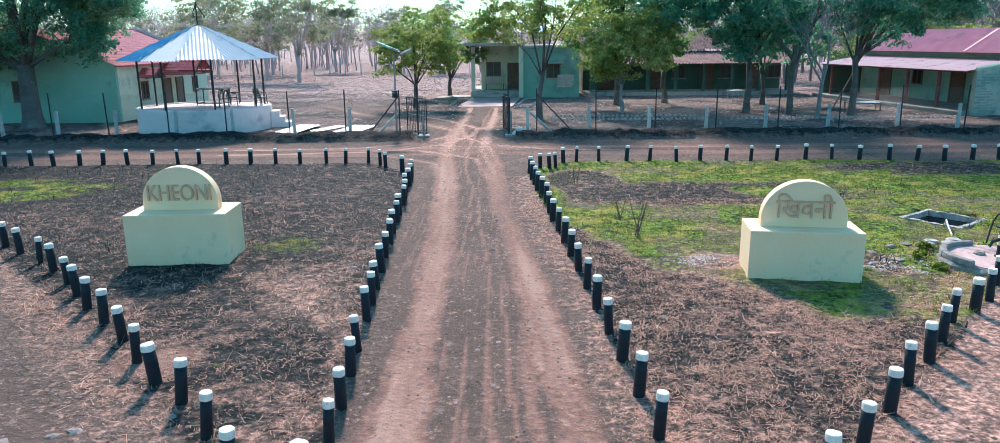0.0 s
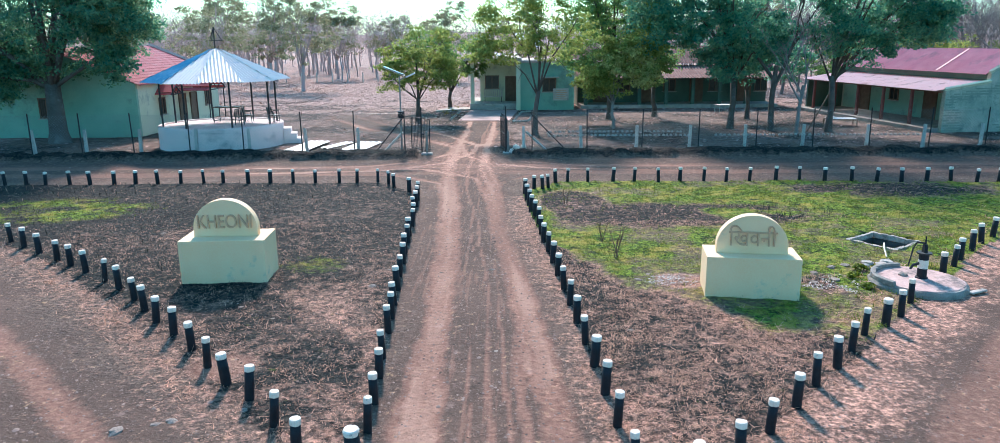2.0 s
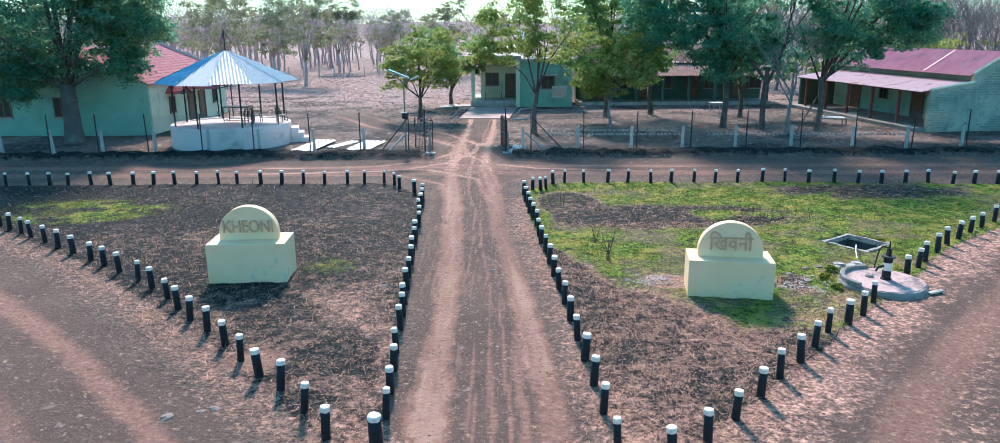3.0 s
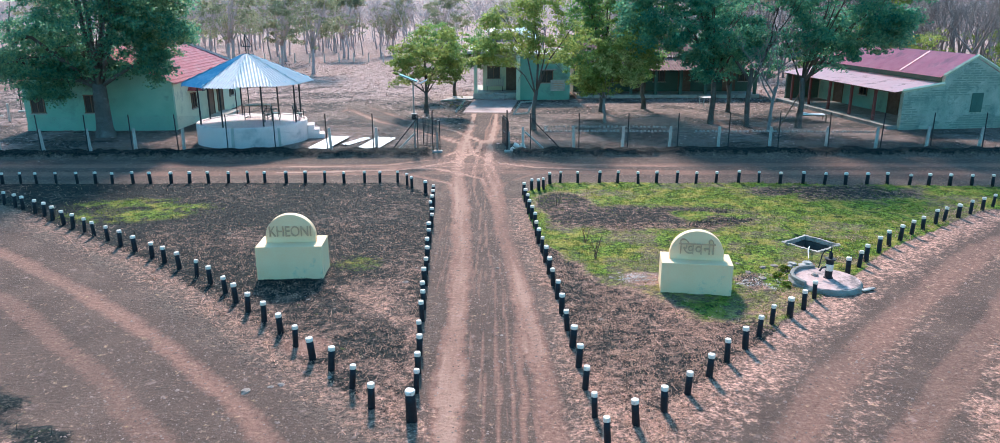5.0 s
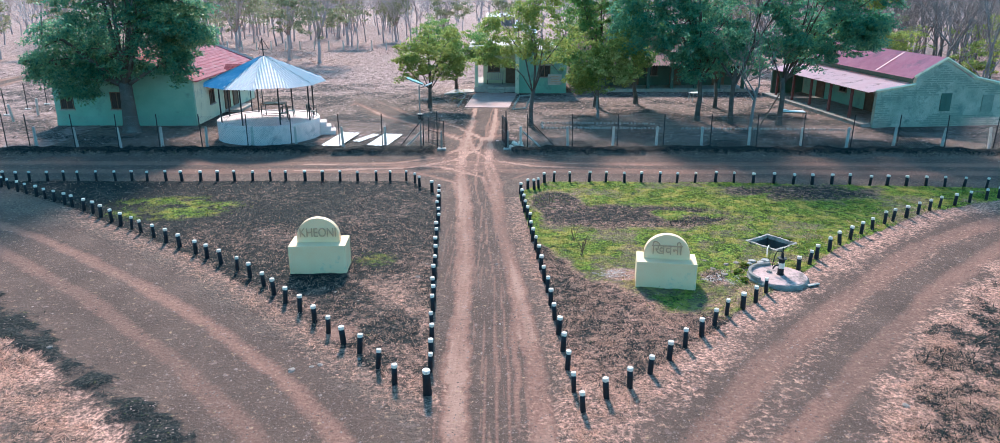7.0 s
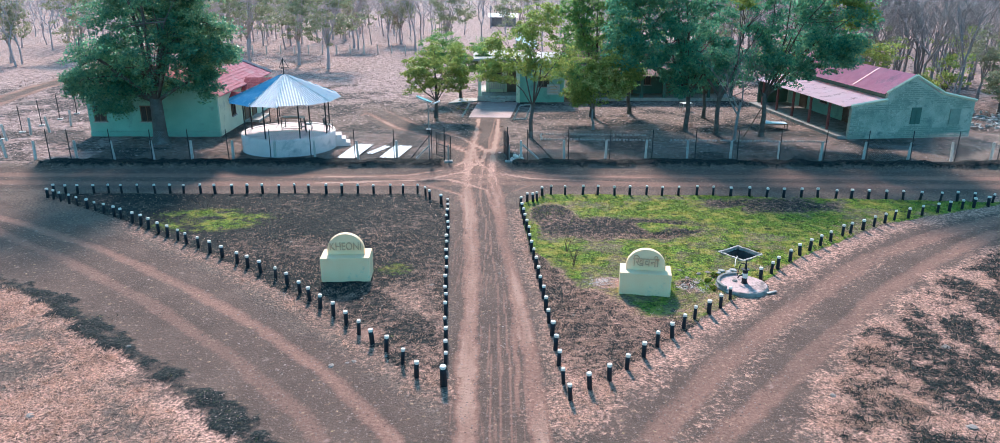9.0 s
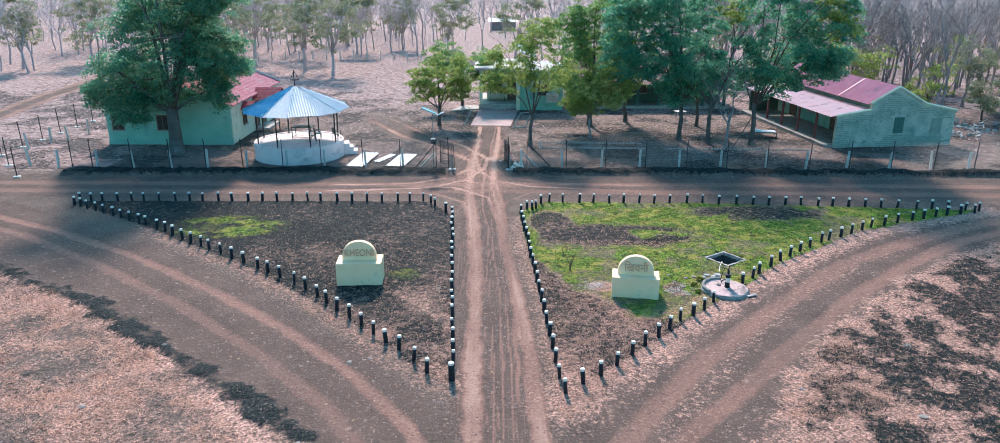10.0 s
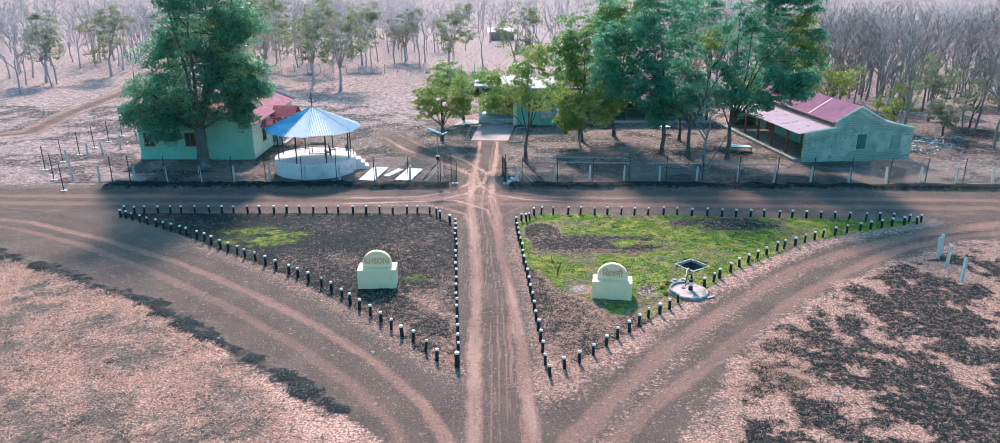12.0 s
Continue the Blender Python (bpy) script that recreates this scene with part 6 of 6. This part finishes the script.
leafy_tree("tamarind_tree", 20.0, 42.3, 3.3, 0.19, [(1.4, 0, 7.2, 3.2, 2.9, 2.6, 3), (4.2, 0.2, 6.2, 2.6, 2.4, 1.8, 1.6), (1.6, 0, 10.6, 3.6, 3.0, 2.8, 3), (5.4, 0, 9.0, 2.4, 2.0, 2.2, 1.4), (1.8, 0, 14.0, 3.4, 3.0, 2.4, 2.6), (1.4, 0, 17.0, 3.8, 3.0, 2.2, 1.8), (4.8, 0, 14.4, 2.9, 2.6, 2.2, 1.8), (1.4, -0.2, 4.8, 2.4, 1.8, 1.3, 1.1), (-0.9, -0.2, 6.0, 1.8, 1.6, 1.6, 0.9), (6.0, 0.3, 6.4, 1.9, 1.8, 1.5, 1.1)], 52000, 0.185, 0.34, M_DEEP, M_BARK, "tall dense deep green tree beside the old house", 18, 12,
           extra=([(5.6, 0, 9.6, 1.8, 1.8, 1.6, 1), (5.2, 0.4, 11.6, 1.5, 1.5, 1.2, 0.7), (-2.4, 0.2, 10.4, 1.0, 1.0, 1.0, 0.5)], 3000, 0.24, M_YOUNG, "yellow-green young shoots"))
leafy_tree("bush_tree", 17.6, 50.0, 2.0, 0.15, [(0, 0, 4.8, 3.0, 2.2, 2.8, 1), (2.6, 0.6, 4.0, 2.0, 1.6, 1.8, 0.6), (0.2, 0, 8.6, 3.0, 2.6, 2.6, 0.9), (0.6, 0, 12.0, 2.8, 2.6, 2.2, 0.8)], 17000, 0.19, 0.32, M_DEEP, M_BARK, "leafy tree in front of the long building", 19, 6)
leafy_tree("bush_tree", 11.5, 52.0, 2.2, 0.18, [(0, 0, 6.0, 3.4, 2.4, 3.6, 1), (0.2, 0, 10.4, 3.2, 2.8, 2.6, 0.8), (0.2, 0, 13.4, 2.8, 2.6, 2.0, 0.6)], 20000, 0.18, 0.34, M_NEEM, M_BARK, "leafy tree in front of the long building", 29, 6)


def bare_mesh(seed, height, r0, depth=4, spread=0.55, sides=5, far=False):
    """A leafless tree: forking tapered limbs."""
    rnd = random.Random(seed)
    g = Geo()

    def grow(p, d, ll, r, k):
        q = p + d * ll * 0.5 + Vector((rnd.uniform(-1, 1), rnd.uniform(-1, 1), 0)) * ll * 0.05
        e = p + d * ll
        if far and k < 2:
            g.tube([p, e], [r, r * 0.62], 3, False)
        else:
            g.tube([p, q, e], [r, r * 0.82, r * 0.62], max(3, sides - (depth - k)), False)
        if k == 0:
            return
        for i in range(rnd.choice((2, 3, 3))):
            a = Vector((rnd.gauss(0, spread), rnd.gauss(0, spread), rnd.uniform(0.1, 0.5)))
            nd = (d + a).normalized()
            grow(p.lerp(e, rnd.uniform(0.65, 1.0)), nd, ll * rnd.uniform(0.55, 0.8), r * 0.58, k - 1)
    grow(Vector((0, 0, -0.2)), Vector((rnd.uniform(-0.08, 0.08), rnd.uniform(-0.08, 0.08), 1)).normalized(), height * 0.36, r0, depth)
    return g


lone("bare_tree", bare_mesh(31, 11.5, 0.21, 5, 0.5), M_BARK, pose(16.7, 42.9, 0, 0, 0, 40), "tall leafless tree with forking grey-brown limbs in the yard", "tree", smooth=True)
lone("bare_tree", bare_mesh(37, 8.5, 0.13, 5, 0.75), M_PALEBARK, pose(17.6, 41.2, 0, 0, 0, 10), "spreading leafless tree with pale crooked branches in the yard", "tree", smooth=True)
lone("bare_tree", bare_mesh(32, 12.5, 0.2, 5, 0.5), M_PALEBARK, pose(33.0, 60.0, 0), "leafless tree behind the old house", "tree", smooth=True)
lone("bare_tree", bare_mesh(33, 11.0, 0.18, 5, 0.55), M_PALEBARK, pose(40.0, 57.0, 0), "leafless tree behind the old house", "tree", smooth=True)
lone("bare_tree", bare_mesh(34, 12.0, 0.2, 5, 0.5), M_PALEBARK, pose(46.0, 66.0, 0), "leafless tree behind the old house", "tree", smooth=True)
leafy_tree("bush_tree", 37.5, 63.0, 1.6, 0.15, [(0, 0, 4.2, 3.6, 2.2, 1.8, 1)], 4000, 0.2, 0.4, M_YOUNG, M_PALEBARK, "thin yellow-green tree behind the old house", 41, 7)
leafy_tree("bush_tree", 47.5, 60.0, 1.8, 0.15, [(0, 0, 4.6, 2.8, 2.2, 2.2, 1)], 3600, 0.2, 0.4, M_DULL, M_PALEBARK, "thin olive tree behind the old house", 42, 7)
for k, (x, y, r, m) in enumerate(((41.0, 55.0, 2.2, M_YOUNG), (44.5, 52.0, 1.8, M_DULL), (50.0, 56.5, 2.6, M_DULL), (53.0, 50.5, 2.0, M_YOUNG), (57.0, 60.0, 2.6, M_DULL), (34.5, 70.0, 2.8, M_NEEM), (42.0, 72.0, 2.8, M_DULL), (50.0, 70.0, 2.8, M_YOUNG), (30.0, 66.0, 2.4, M_NEEM), (60.0, 72.0, 3.0, M_DULL), (66.0, 62.0, 2.6, M_DULL), (38.0, 82.0, 3.0, M_DULL))):
    leafy_tree("bush_tree", x, y, 1.5, 0.1, [(0, 0, r * 1.3, r, r * 0.9, r * 0.8, 1), (r * 0.6, 0, r * 1.9, r * 0.6, r * 0.6, r * 0.5, 0.5)], 2300, 0.2, 0.35, m, M_BARK, "thin scrubby tree in the dry woods", 140 + k, 6)
# half-leafed trees on the open ground behind the pavilion
# their pale bark and dull leaf tones carry the distance haze
for k, (x, y, h, s) in enumerate(((-22.2, 84, 11.5, 51), (-27.0, 88, 12.0, 52), (-35.0, 92, 12.5, 53), (-8.0, 104, 11.0, 54), (-44.0, 86, 10.5, 55), (2.5, 102, 11.0, 56), (-60.7, 96.7, 11.0, 57), (-52.0, 104.0, 12.0, 58), (-17.0, 118.0, 10.0, 59), (-31.0, 104.0, 12.0, 60), (-40.0, 108.0, 12.0, 61), (-24.0, 112.0, 11.0, 62), (-67.0, 90.0, 10.0, 63), (-47.0, 118.0, 12.5, 64), (13.0, 84.0, 11.0, 65), (27.0, 80.0, 11.0, 66))):
    leafy_tree("open_tree", x, y, h * 0.26, 0.2, [(0, 0, h * 0.54, h * 0.36, h * 0.32, h * 0.34, 2), (h * 0.16, 0, h * 0.82, h * 0.22, h * 0.22, h * 0.2, 1)], 3800, 0.26, 0.5, M_DULL, M_HAZEBARK, "thin-leafed olive tree on the open ground", s, 9)


# ---- far dry woods ----
def far_woods():
    rnd = random.Random(77)
    nr = np.random.default_rng(77)
    kinds = [bare_mesh(100 + k, 9.5, 0.115, 4 if k < 4 else 3, 0.56, 4, True) for k in range(8)]
    kinds = [(np.array(g.v, float), [f for f in g.f]) for g in kinds]
    quads = [np.array([f for f in fs if len(f) == 4]) for _, fs in kinds]
    spots = []
    for _ in range(960):
        y = 72 + 300 * rnd.random() ** 1.6
        x = rnd.uniform(-0.85, 0.85) * (y + 30)
        if (-40 < x < 26 and y < 100) or (x < -30 and y < 104 and rnd.random() < 0.8) or (26 <= x and y < 62):
            continue
        if -30 < x < 10 and y < 125 and rnd.random() < 0.6:
            continue
        spots.append((x, y))
    for _ in range(110):
        x, y = rnd.uniform(-75, -12), rnd.uniform(112, 165)
        spots.append((x, y))
    for _ in range(90):
        spots.append((rnd.uniform(14, 90), rnd.uniform(76, 130)))
    for _ in range(70):
        spots.append((rnd.uniform(38, 75), rnd.uniform(46, 85)))
    for _ in range(14):
        spots.append((rnd.uniform(-95, -58), rnd.uniform(70, 110)))
    zs = zones(np.array([p[0] for p in spots]), np.array([p[1] for p in spots]))[6]
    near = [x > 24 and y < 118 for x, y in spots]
    heap = {False: ([], [], [0]), True: ([], [], [0])}
    for (x, y), z, dark in zip(spots, zs, near):
        k = rnd.randrange(4) if y < 115 else 4 + rnd.randrange(4)
        s = rnd.uniform(0.95, 1.55)
        a = rnd.uniform(0, 6.28)
        v = kinds[k][0]
        w = np.stack([v[:, 0] * math.cos(a) - v[:, 1] * math.sin(a), v[:, 0] * math.sin(a) + v[:, 1] * math.cos(a), v[:, 2]], 1) * s
        V, F, n = heap[dark]
        V.append(w + np.array([x, y, z]))
        F.append(quads[k] + n[0])
        n[0] += len(v)
    # the far heap gets the haze-toned bark, the nearer one plain brown
    for dark, bark, label in ((False, M_HAZEBARK, "far leafless dry woods, greyish pink-brown with painted haze"), (True, M_NEARBARK, "leafless brown woods behind the old house")):
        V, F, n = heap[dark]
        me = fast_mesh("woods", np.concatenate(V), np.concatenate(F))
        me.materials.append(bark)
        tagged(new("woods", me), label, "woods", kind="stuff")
    # sparse dry leaves and twigs in their crowns, paled for distance haze
    c = []
    for (x, y), z in zip(spots, zs):
        m = rnd.choice((90, 160, 300)) if y < 175 else rnd.choice((30, 60, 110))
        c.append(np.array([x, y, z + rnd.uniform(6.0, 8.5)]) + nr.normal(size=(m, 3)) * np.array([2.1, 2.1, 2.2]))
    c = np.concatenate(c)
    a = nr.normal(size=c.shape)
    a /= np.linalg.norm(a, axis=1)[:, None]
    b = np.cross(a, nr.normal(size=c.shape))
    b /= np.linalg.norm(b, axis=1)[:, None]
    s = nr.uniform(0.18, 0.55, len(c))[:, None]
    wide = np.clip(c[:, 1:2] / 900 - 0.05, 0.022, 0.2)
    me = fast_mesh("woods_leaves", np.stack([c - a * s, c + b * s * wide, c + a * s, c - b * s * wide], 1).reshape(-1, 3), np.arange(len(c) * 4).reshape(-1, 4))
    me.materials.append(M_HAZETWIG)
    tagged(new("woods_leaves", me), "dry twigs and last leaves of the far woods", "leaves", kind="stuff")


far_woods()
# a row of pale posts before the woods
for k in range(26):
    x = -48 + k * 2.1
    lone("boundary_post", WPOST, M_WHITEPOST, pose(x, 101 + 0.1 * k, ground_z(x, 101), 0, 0, 0), "pale concrete post of the far boundary", "post", "boundary posts")


# ---- straw, grass, litter and gravel ----
def scatter(rng, n, box, want):
    """Random places in box, kept with the chance that want(zones) gives."""
    x, y = rng.uniform(box[0], box[1], n), rng.uniform(box[2], box[3], n)
    zn = zones(x, y)
    keep = rng.random(n) < want(x, y, zn)
    return x[keep], y[keep], zn[6][keep]


def blades(name, rng, x, y, z, length, width, flat, mat, label, category):
    """Thin bent blades; flat 1 lies on the ground, 0 stands up."""
    n = len(x)
    a = rng.uniform(0, 2 * np.pi, n)
    up = np.where(rng.random(n) < flat, rng.uniform(0.02, 0.3, n), rng.uniform(0.5, 1.2, n))
    ll = length * rng.uniform(0.45, 1.3, n)
    d = np.stack([np.cos(a) * np.cos(up), np.sin(a) * np.cos(up), np.sin(up)], 1)
    s = np.stack([-np.sin(a), np.cos(a), np.zeros(n)], 1) * (width * rng.uniform(0.6, 1.4, n))[:, None]
    p = np.stack([x, y, z + 0.004], 1)
    tip = p + d * ll[:, None]
    tip[:, 2] -= ll * 0.12 * (up > 0.4)
    tip[:, 2] = np.maximum(tip[:, 2], z + 0.006)
    V = np.stack([p - s, p + s, tip + s * 0.35, tip - s * 0.35], 1).reshape(-1, 3)
    me = fast_mesh(name, V, np.arange(n * 4).reshape(-1, 4))
    me.materials.append(mat)
    return tagged(new(name, me), label, category, kind="stuff")


def tufts(rng, x, y, z, k, spread):
    """k places round each place."""
    n = len(x) * k
    return np.repeat(x, k) + rng.normal(size=n) * spread, np.repeat(y, k) + rng.normal(size=n) * spread, np.repeat(z, k)


rng = np.random.default_rng(21)
x, y, z = scatter(rng, 80000, (-13, 13, 4, 20), lambda x, y, q: np.clip(q[3] * 0.95 - q[2], 0, 1) * (1 - q[0]) * np.where(x < -1.5, 0.6, 1.0) * (0.35 + 0.9 * ramp01(fbm(x, y, 0.45, 97), 0.4, 0.62)))
x, y, z = tufts(rng, x, y, z, 8, 0.06)
blades("dry_grass", rng, x, y, z, 0.07, 0.0042, 0.8, M_STRAW, "dry straw lying over the beds and verges", "dry grass")
x, y, z = scatter(rng, 150000, (-34, 36, -2, 28), lambda x, y, q: np.clip(q[3] * 0.6 - q[2], 0, 1) * (1 - q[0]))
blades("dry_grass", rng, x, y, z, 0.14, 0.006, 0.7, M_STRAW, "coarse dry straw over the rough ground", "dry grass")
x, y, z = scatter(rng, 200000, (-26, 30, 4, 27), lambda x, y, q: np.clip(q[4], 0, 1) * 0.9 * (1 - q[0]) * ramp01(fbm(x, y, 0.4, 98), 0.36, 0.6))
blades("dead_grass", rng, x, y, z, 0.08, 0.0045, 0.7, M_CHAR, "grey dead grass in the dark patches", "dead grass")
x, y, z = scatter(rng, 74000, (-20, 28, 8, 27), lambda x, y, q: np.clip(q[2], 0, 1) * (0.4 + 0.8 * ramp01(fbm(x, y, 0.5, 99), 0.38, 0.6)))
x, y, z = tufts(rng, x, y, z, 5, 0.045)
blades("green_grass", rng, x, y, z, 0.09, 0.006, 0.25, M_GRASS, "short green turf of the watered bed", "grass")
x, y, z = scatter(rng, 16000, (-34, -5, -2, 22), lambda x, y, q: np.clip(q[3] * 1.1 - 0.1 - q[4] * 0.4, 0, 1) * (1 - q[0]) * (q[3] > 0.3))
x, y, z = tufts(rng, x, y, z, 11, 0.09)
blades("field_straw", rng, x, y, z, 0.19, 0.008, 0.72, M_STRAW, "matted pinkish straw over the open field", "straw")
x, y, z = scatter(rng, 9000, (5, 34, -2, 22), lambda x, y, q: np.clip(q[3] * 1.1 - 0.2 - q[4], 0, 1) * (1 - q[0]))
x, y, z = tufts(rng, x, y, z, 10, 0.09)
blades("scrub_straw", rng, x, y, z, 0.17, 0.007, 0.7, M_STRAW, "tan straw tufts between the burnt patches", "straw")
x, y, z = scatter(rng, 60000, (7, 34, -2, 22), lambda x, y, q: np.clip(q[4] * 1.3 - 0.35, 0, 1) * (1 - q[0]))
blades("burnt_scrub", rng, x, y, z, 0.20, 0.012, 0.4, M_WEED, "dark burnt scrub in patches", "scrub")
x, y, z = scatter(rng, 60000, (-40, 42, 0, 34.6), lambda x, y, q: np.clip(q[4] * ((np.abs(y - 33.6) < 1.0) | (x < -6)) * (y < 34.6), 0, 1) * 0.8)
blades("berm_weeds", rng, x, y, z, 0.16, 0.010, 0.5, M_WEED, "dead weeds on the earth banks, darkened for bank shadow", "weeds")


def litter(name, rng, x, y, z, size, mat, label):
    n = len(x)
    c = np.stack([x, y, z + 0.015], 1)
    a = rng.uniform(0, 2 * np.pi, n)
    u = np.stack([np.cos(a), np.sin(a), rng.uniform(-0.5, 0.5, n)], 1)
    v = np.stack([-np.sin(a), np.cos(a), rng.uniform(-0.5, 0.5, n)], 1)
    s = size * rng.uniform(0.5, 1.4, n)[:, None]
    me = fast_mesh(name, np.stack([c - u * s, c - v * s * 0.6, c + u * s, c + v * s * 0.6], 1).reshape(-1, 3), np.arange(n * 4).reshape(-1, 4))
    me.materials.append(mat)
    tagged(new(name, me), label, "leaf litter", kind="stuff")


x, y, z = scatter(rng, 75000, (-55, 45, 35, 105), lambda x, y, q: np.clip(q[5], 0, 1) * 0.8)
litter("leaf_litter", rng, x, y, z, 0.10, M_LITTER, "fallen dry leaves over the yard and open ground")


def gravel(name, rng, x, y, z, lo, hi, mat, label):
    n = len(x)
    base = np.array([(1, 0, 0), (0.3, 0.9, 0), (-0.8, 0.6, 0), (-0.8, -0.55, 0), (0.3, -0.9, 0), (0, 0, 0.7)])
    faces = np.array([(0, 1, 5), (1, 2, 5), (2, 3, 5), (3, 4, 5), (4, 0, 5)])
    s = lo + (hi - lo) * rng.random(n) ** 3
    a = rng.uniform(0, 6.28, n)
    P = base[None] * (1 + rng.uniform(-0.25, 0.25, (n, 6, 1))) * s[:, None, None]
    X = P[..., 0] * np.cos(a)[:, None] - P[..., 1] * np.sin(a)[:, None]
    Y = P[..., 0] * np.sin(a)[:, None] + P[..., 1] * np.cos(a)[:, None]
    V = np.stack([X + x[:, None], Y + y[:, None], P[..., 2] + z[:, None] - 0.003], 2).reshape(-1, 3)
    F = (faces[None] + (np.arange(n) * 6)[:, None, None]).reshape(-1, 3)
    me = fast_mesh(name, V, F)
    me.materials.append(mat)
    tagged(new(name, me), label, "gravel", kind="stuff")


M_GRAVEL = leaf_material("gravel_stones", (0.055, 0.042, 0.036), (0.34, 0.25, 0.21), 0.0, 0.9)
x, y, z = scatter(rng, 48000, (-9, 9, 3, 32), lambda x, y, q: 0.25 + 0.6 * q[0] - 0.35 * q[2])
gravel("gravel", rng, x, y, z, 0.007, 0.036, M_GRAVEL, "loose pebbles over the dirt tracks")
x, y, z = scatter(rng, 10000, (-36, 38, -2, 34), lambda x, y, q: 0.25 + 0.6 * q[0] - 0.3 * q[2])
gravel("gravel", rng, x, y, z, 0.010, 0.055, M_GRAVEL, "scattered pebbles beside the roads")

M_CLOD = leaf_material("soil_clods", (0.012, 0.013, 0.012), (0.17, 0.125, 0.095), 0.0, 0.95)
x, y, z = scatter(rng, 46000, (-14, 13, 5, 24), lambda x, y, q: np.clip(0.15 + 0.6 * q[4] - 1.2 * q[2], 0, 1) * (1 - q[0]) * (inside(x, y, list(LEFT_BED)) | inside(x, y, list(RIGHT_BED))))
gravel("soil_clods", rng, x, y, z, 0.012, 0.055, M_CLOD, "dark crumbs of turned soil in the beds")

rr = random.Random(6)
ROCK = [Geo().lathe([(0.6, -0.2), (1.0, 0.12), (0.82, 0.5), (0.3, 0.68)], 6, wob=0.4, rnd=rr).mesh("rock") for k in range(4)]
for x, y, s in ((-3.9, 8.0, 0.10), (-4.9, 7.7, 0.13), (-5.1, 7.6, 0.10), (-5.6, 7.4, 0.16), (-2.9, 13.9, 0.14), (-2.7, 15.2, 0.08), (-0.15, 15.1, 0.10), (-0.05, 10.2, 0.07), (-5.5, 12.6, 0.09), (-4.6, 11.9, 0.07),
                (7.6, 14.6, 0.16), (7.9, 14.1, 0.20), (7.3, 13.9, 0.13), (8.2, 15.0, 0.15), (7.5, 15.4, 0.10), (8.6, 15.2, 0.18), (7.0, 14.9, 0.10), (3.6, 14.6, 0.09), (3.3, 14.2, 0.12), (9.2, 15.3, 0.14),
                (-12.6, 8.5, 0.14), (-13.6, 4.6, 0.18), (-6.2, 2.6, 0.12), (1.9, 12.2, 0.08), (2.6, 11.1, 0.1), (9.8, 5.6, 0.14), (13.0, 4.0, 0.2), (14.9, 8.6, 0.2), (-9.9, 18.9, 0.12), (5.9, 9.3, 0.07), (38.5, 46.5, 0.3), (39.4, 47.6, 0.25), (37.6, 47.8, 0.3), (40.3, 46.4, 0.3), (41.0, 47.9, 0.3), (39.9, 49.0, 0.25), (42.4, 48.4, 0.3), (41.6, 46.0, 0.22)):
    lone("rock", ROCK[rr.randrange(4)], M_STONE, pose(x, y, ground_z(x, y) - 0.02, 0, 0, rr.uniform(0, 360)) @ Matrix.Diagonal((s * 0.75, s * 0.65, s * 0.6, 1)), "rough brown stone lying on the ground", "stone", "loose stones")


def sapling(x, y, h, seed, label, n=5):
    rnd = random.Random(seed)
    g = Geo()
    for k in range(n):
        b = Vector((rnd.uniform(-0.06, 0.06), rnd.uniform(-0.06, 0.06), 0))
        d = Vector((rnd.uniform(-0.35, 0.35), rnd.uniform(-0.2, 0.2), 1)) * h * rnd.uniform(0.6, 1.0)
        g.tube([b, b + d * 0.5, b + d], [0.014, 0.010, 0.004], 4)
        for q in range(3):
            s = b + d * rnd.uniform(0.4, 0.9)
            g.tube([s, s + Vector((rnd.uniform(-0.2, 0.2), rnd.uniform(-0.15, 0.15), rnd.uniform(0.1, 0.25)))], [0.006, 0.003], 3)
    lone("sapling", g, M_WOOD, pose(x, y, ground_z(x, y)), label, "sapling")


sapling(3.05, 15.9, 0.95, 1, "leafless brown sapling in the turf")
sapling(2.9, 17.6, 0.6, 2, "leafless brown sapling in the turf", 3)
sapling(2.35, 22.6, 0.8, 3, "thin leafless sapling in the bed", 2)


def weed(x, y, r, seed, mat, label):
    nr = np.random.default_rng(seed)
    tagged(lone("weed", leaves(nr, [(0, 0, r * 0.5, r, r, r * 0.4, 1)], 260, 0.07, 0.05), mat, pose(x, y, ground_z(x, y)), label, "weed"), kind="stuff")


M_LIME = leaf_material("lime_flakes", (0.30, 0.27, 0.24), (0.78, 0.72, 0.66), 0.0, 0.9)
x, y, z = scatter(rng, 16000, (3.2, 9.0, 12.6, 15.2), lambda x, y, q: np.maximum(blob(x, y, 4.2, 14.0, 0.8, 0.55), 0.9 * blob(x, y, 7.6, 13.8, 0.9, 0.7)) * 0.5 * ramp01(fbm(x, y, 0.4, 44), 0.42, 0.6))
litter("lime_flakes", rng, x, y, z, 0.028, M_LIME, "pale lime and mortar crumbs beside the sign monument")

weed(8.4, 14.2, 0.14, 1, M_GRASS, "low green weed beside the pump slab")
weed(8.4, 13.5, 0.12, 2, M_GRASS, "low green weed beside the pump slab")
weed(8.75, 14.75, 0.16, 3, M_GRASS, "low green weed beside the pump slab")
weed(-3.4, 57.0, 0.6, 4, M_OCHRE, "yellowing shrub at the forecourt")
weed(-3.5, 53.0, 0.7, 5, M_OCHRE, "yellowing shrub at the forecourt")
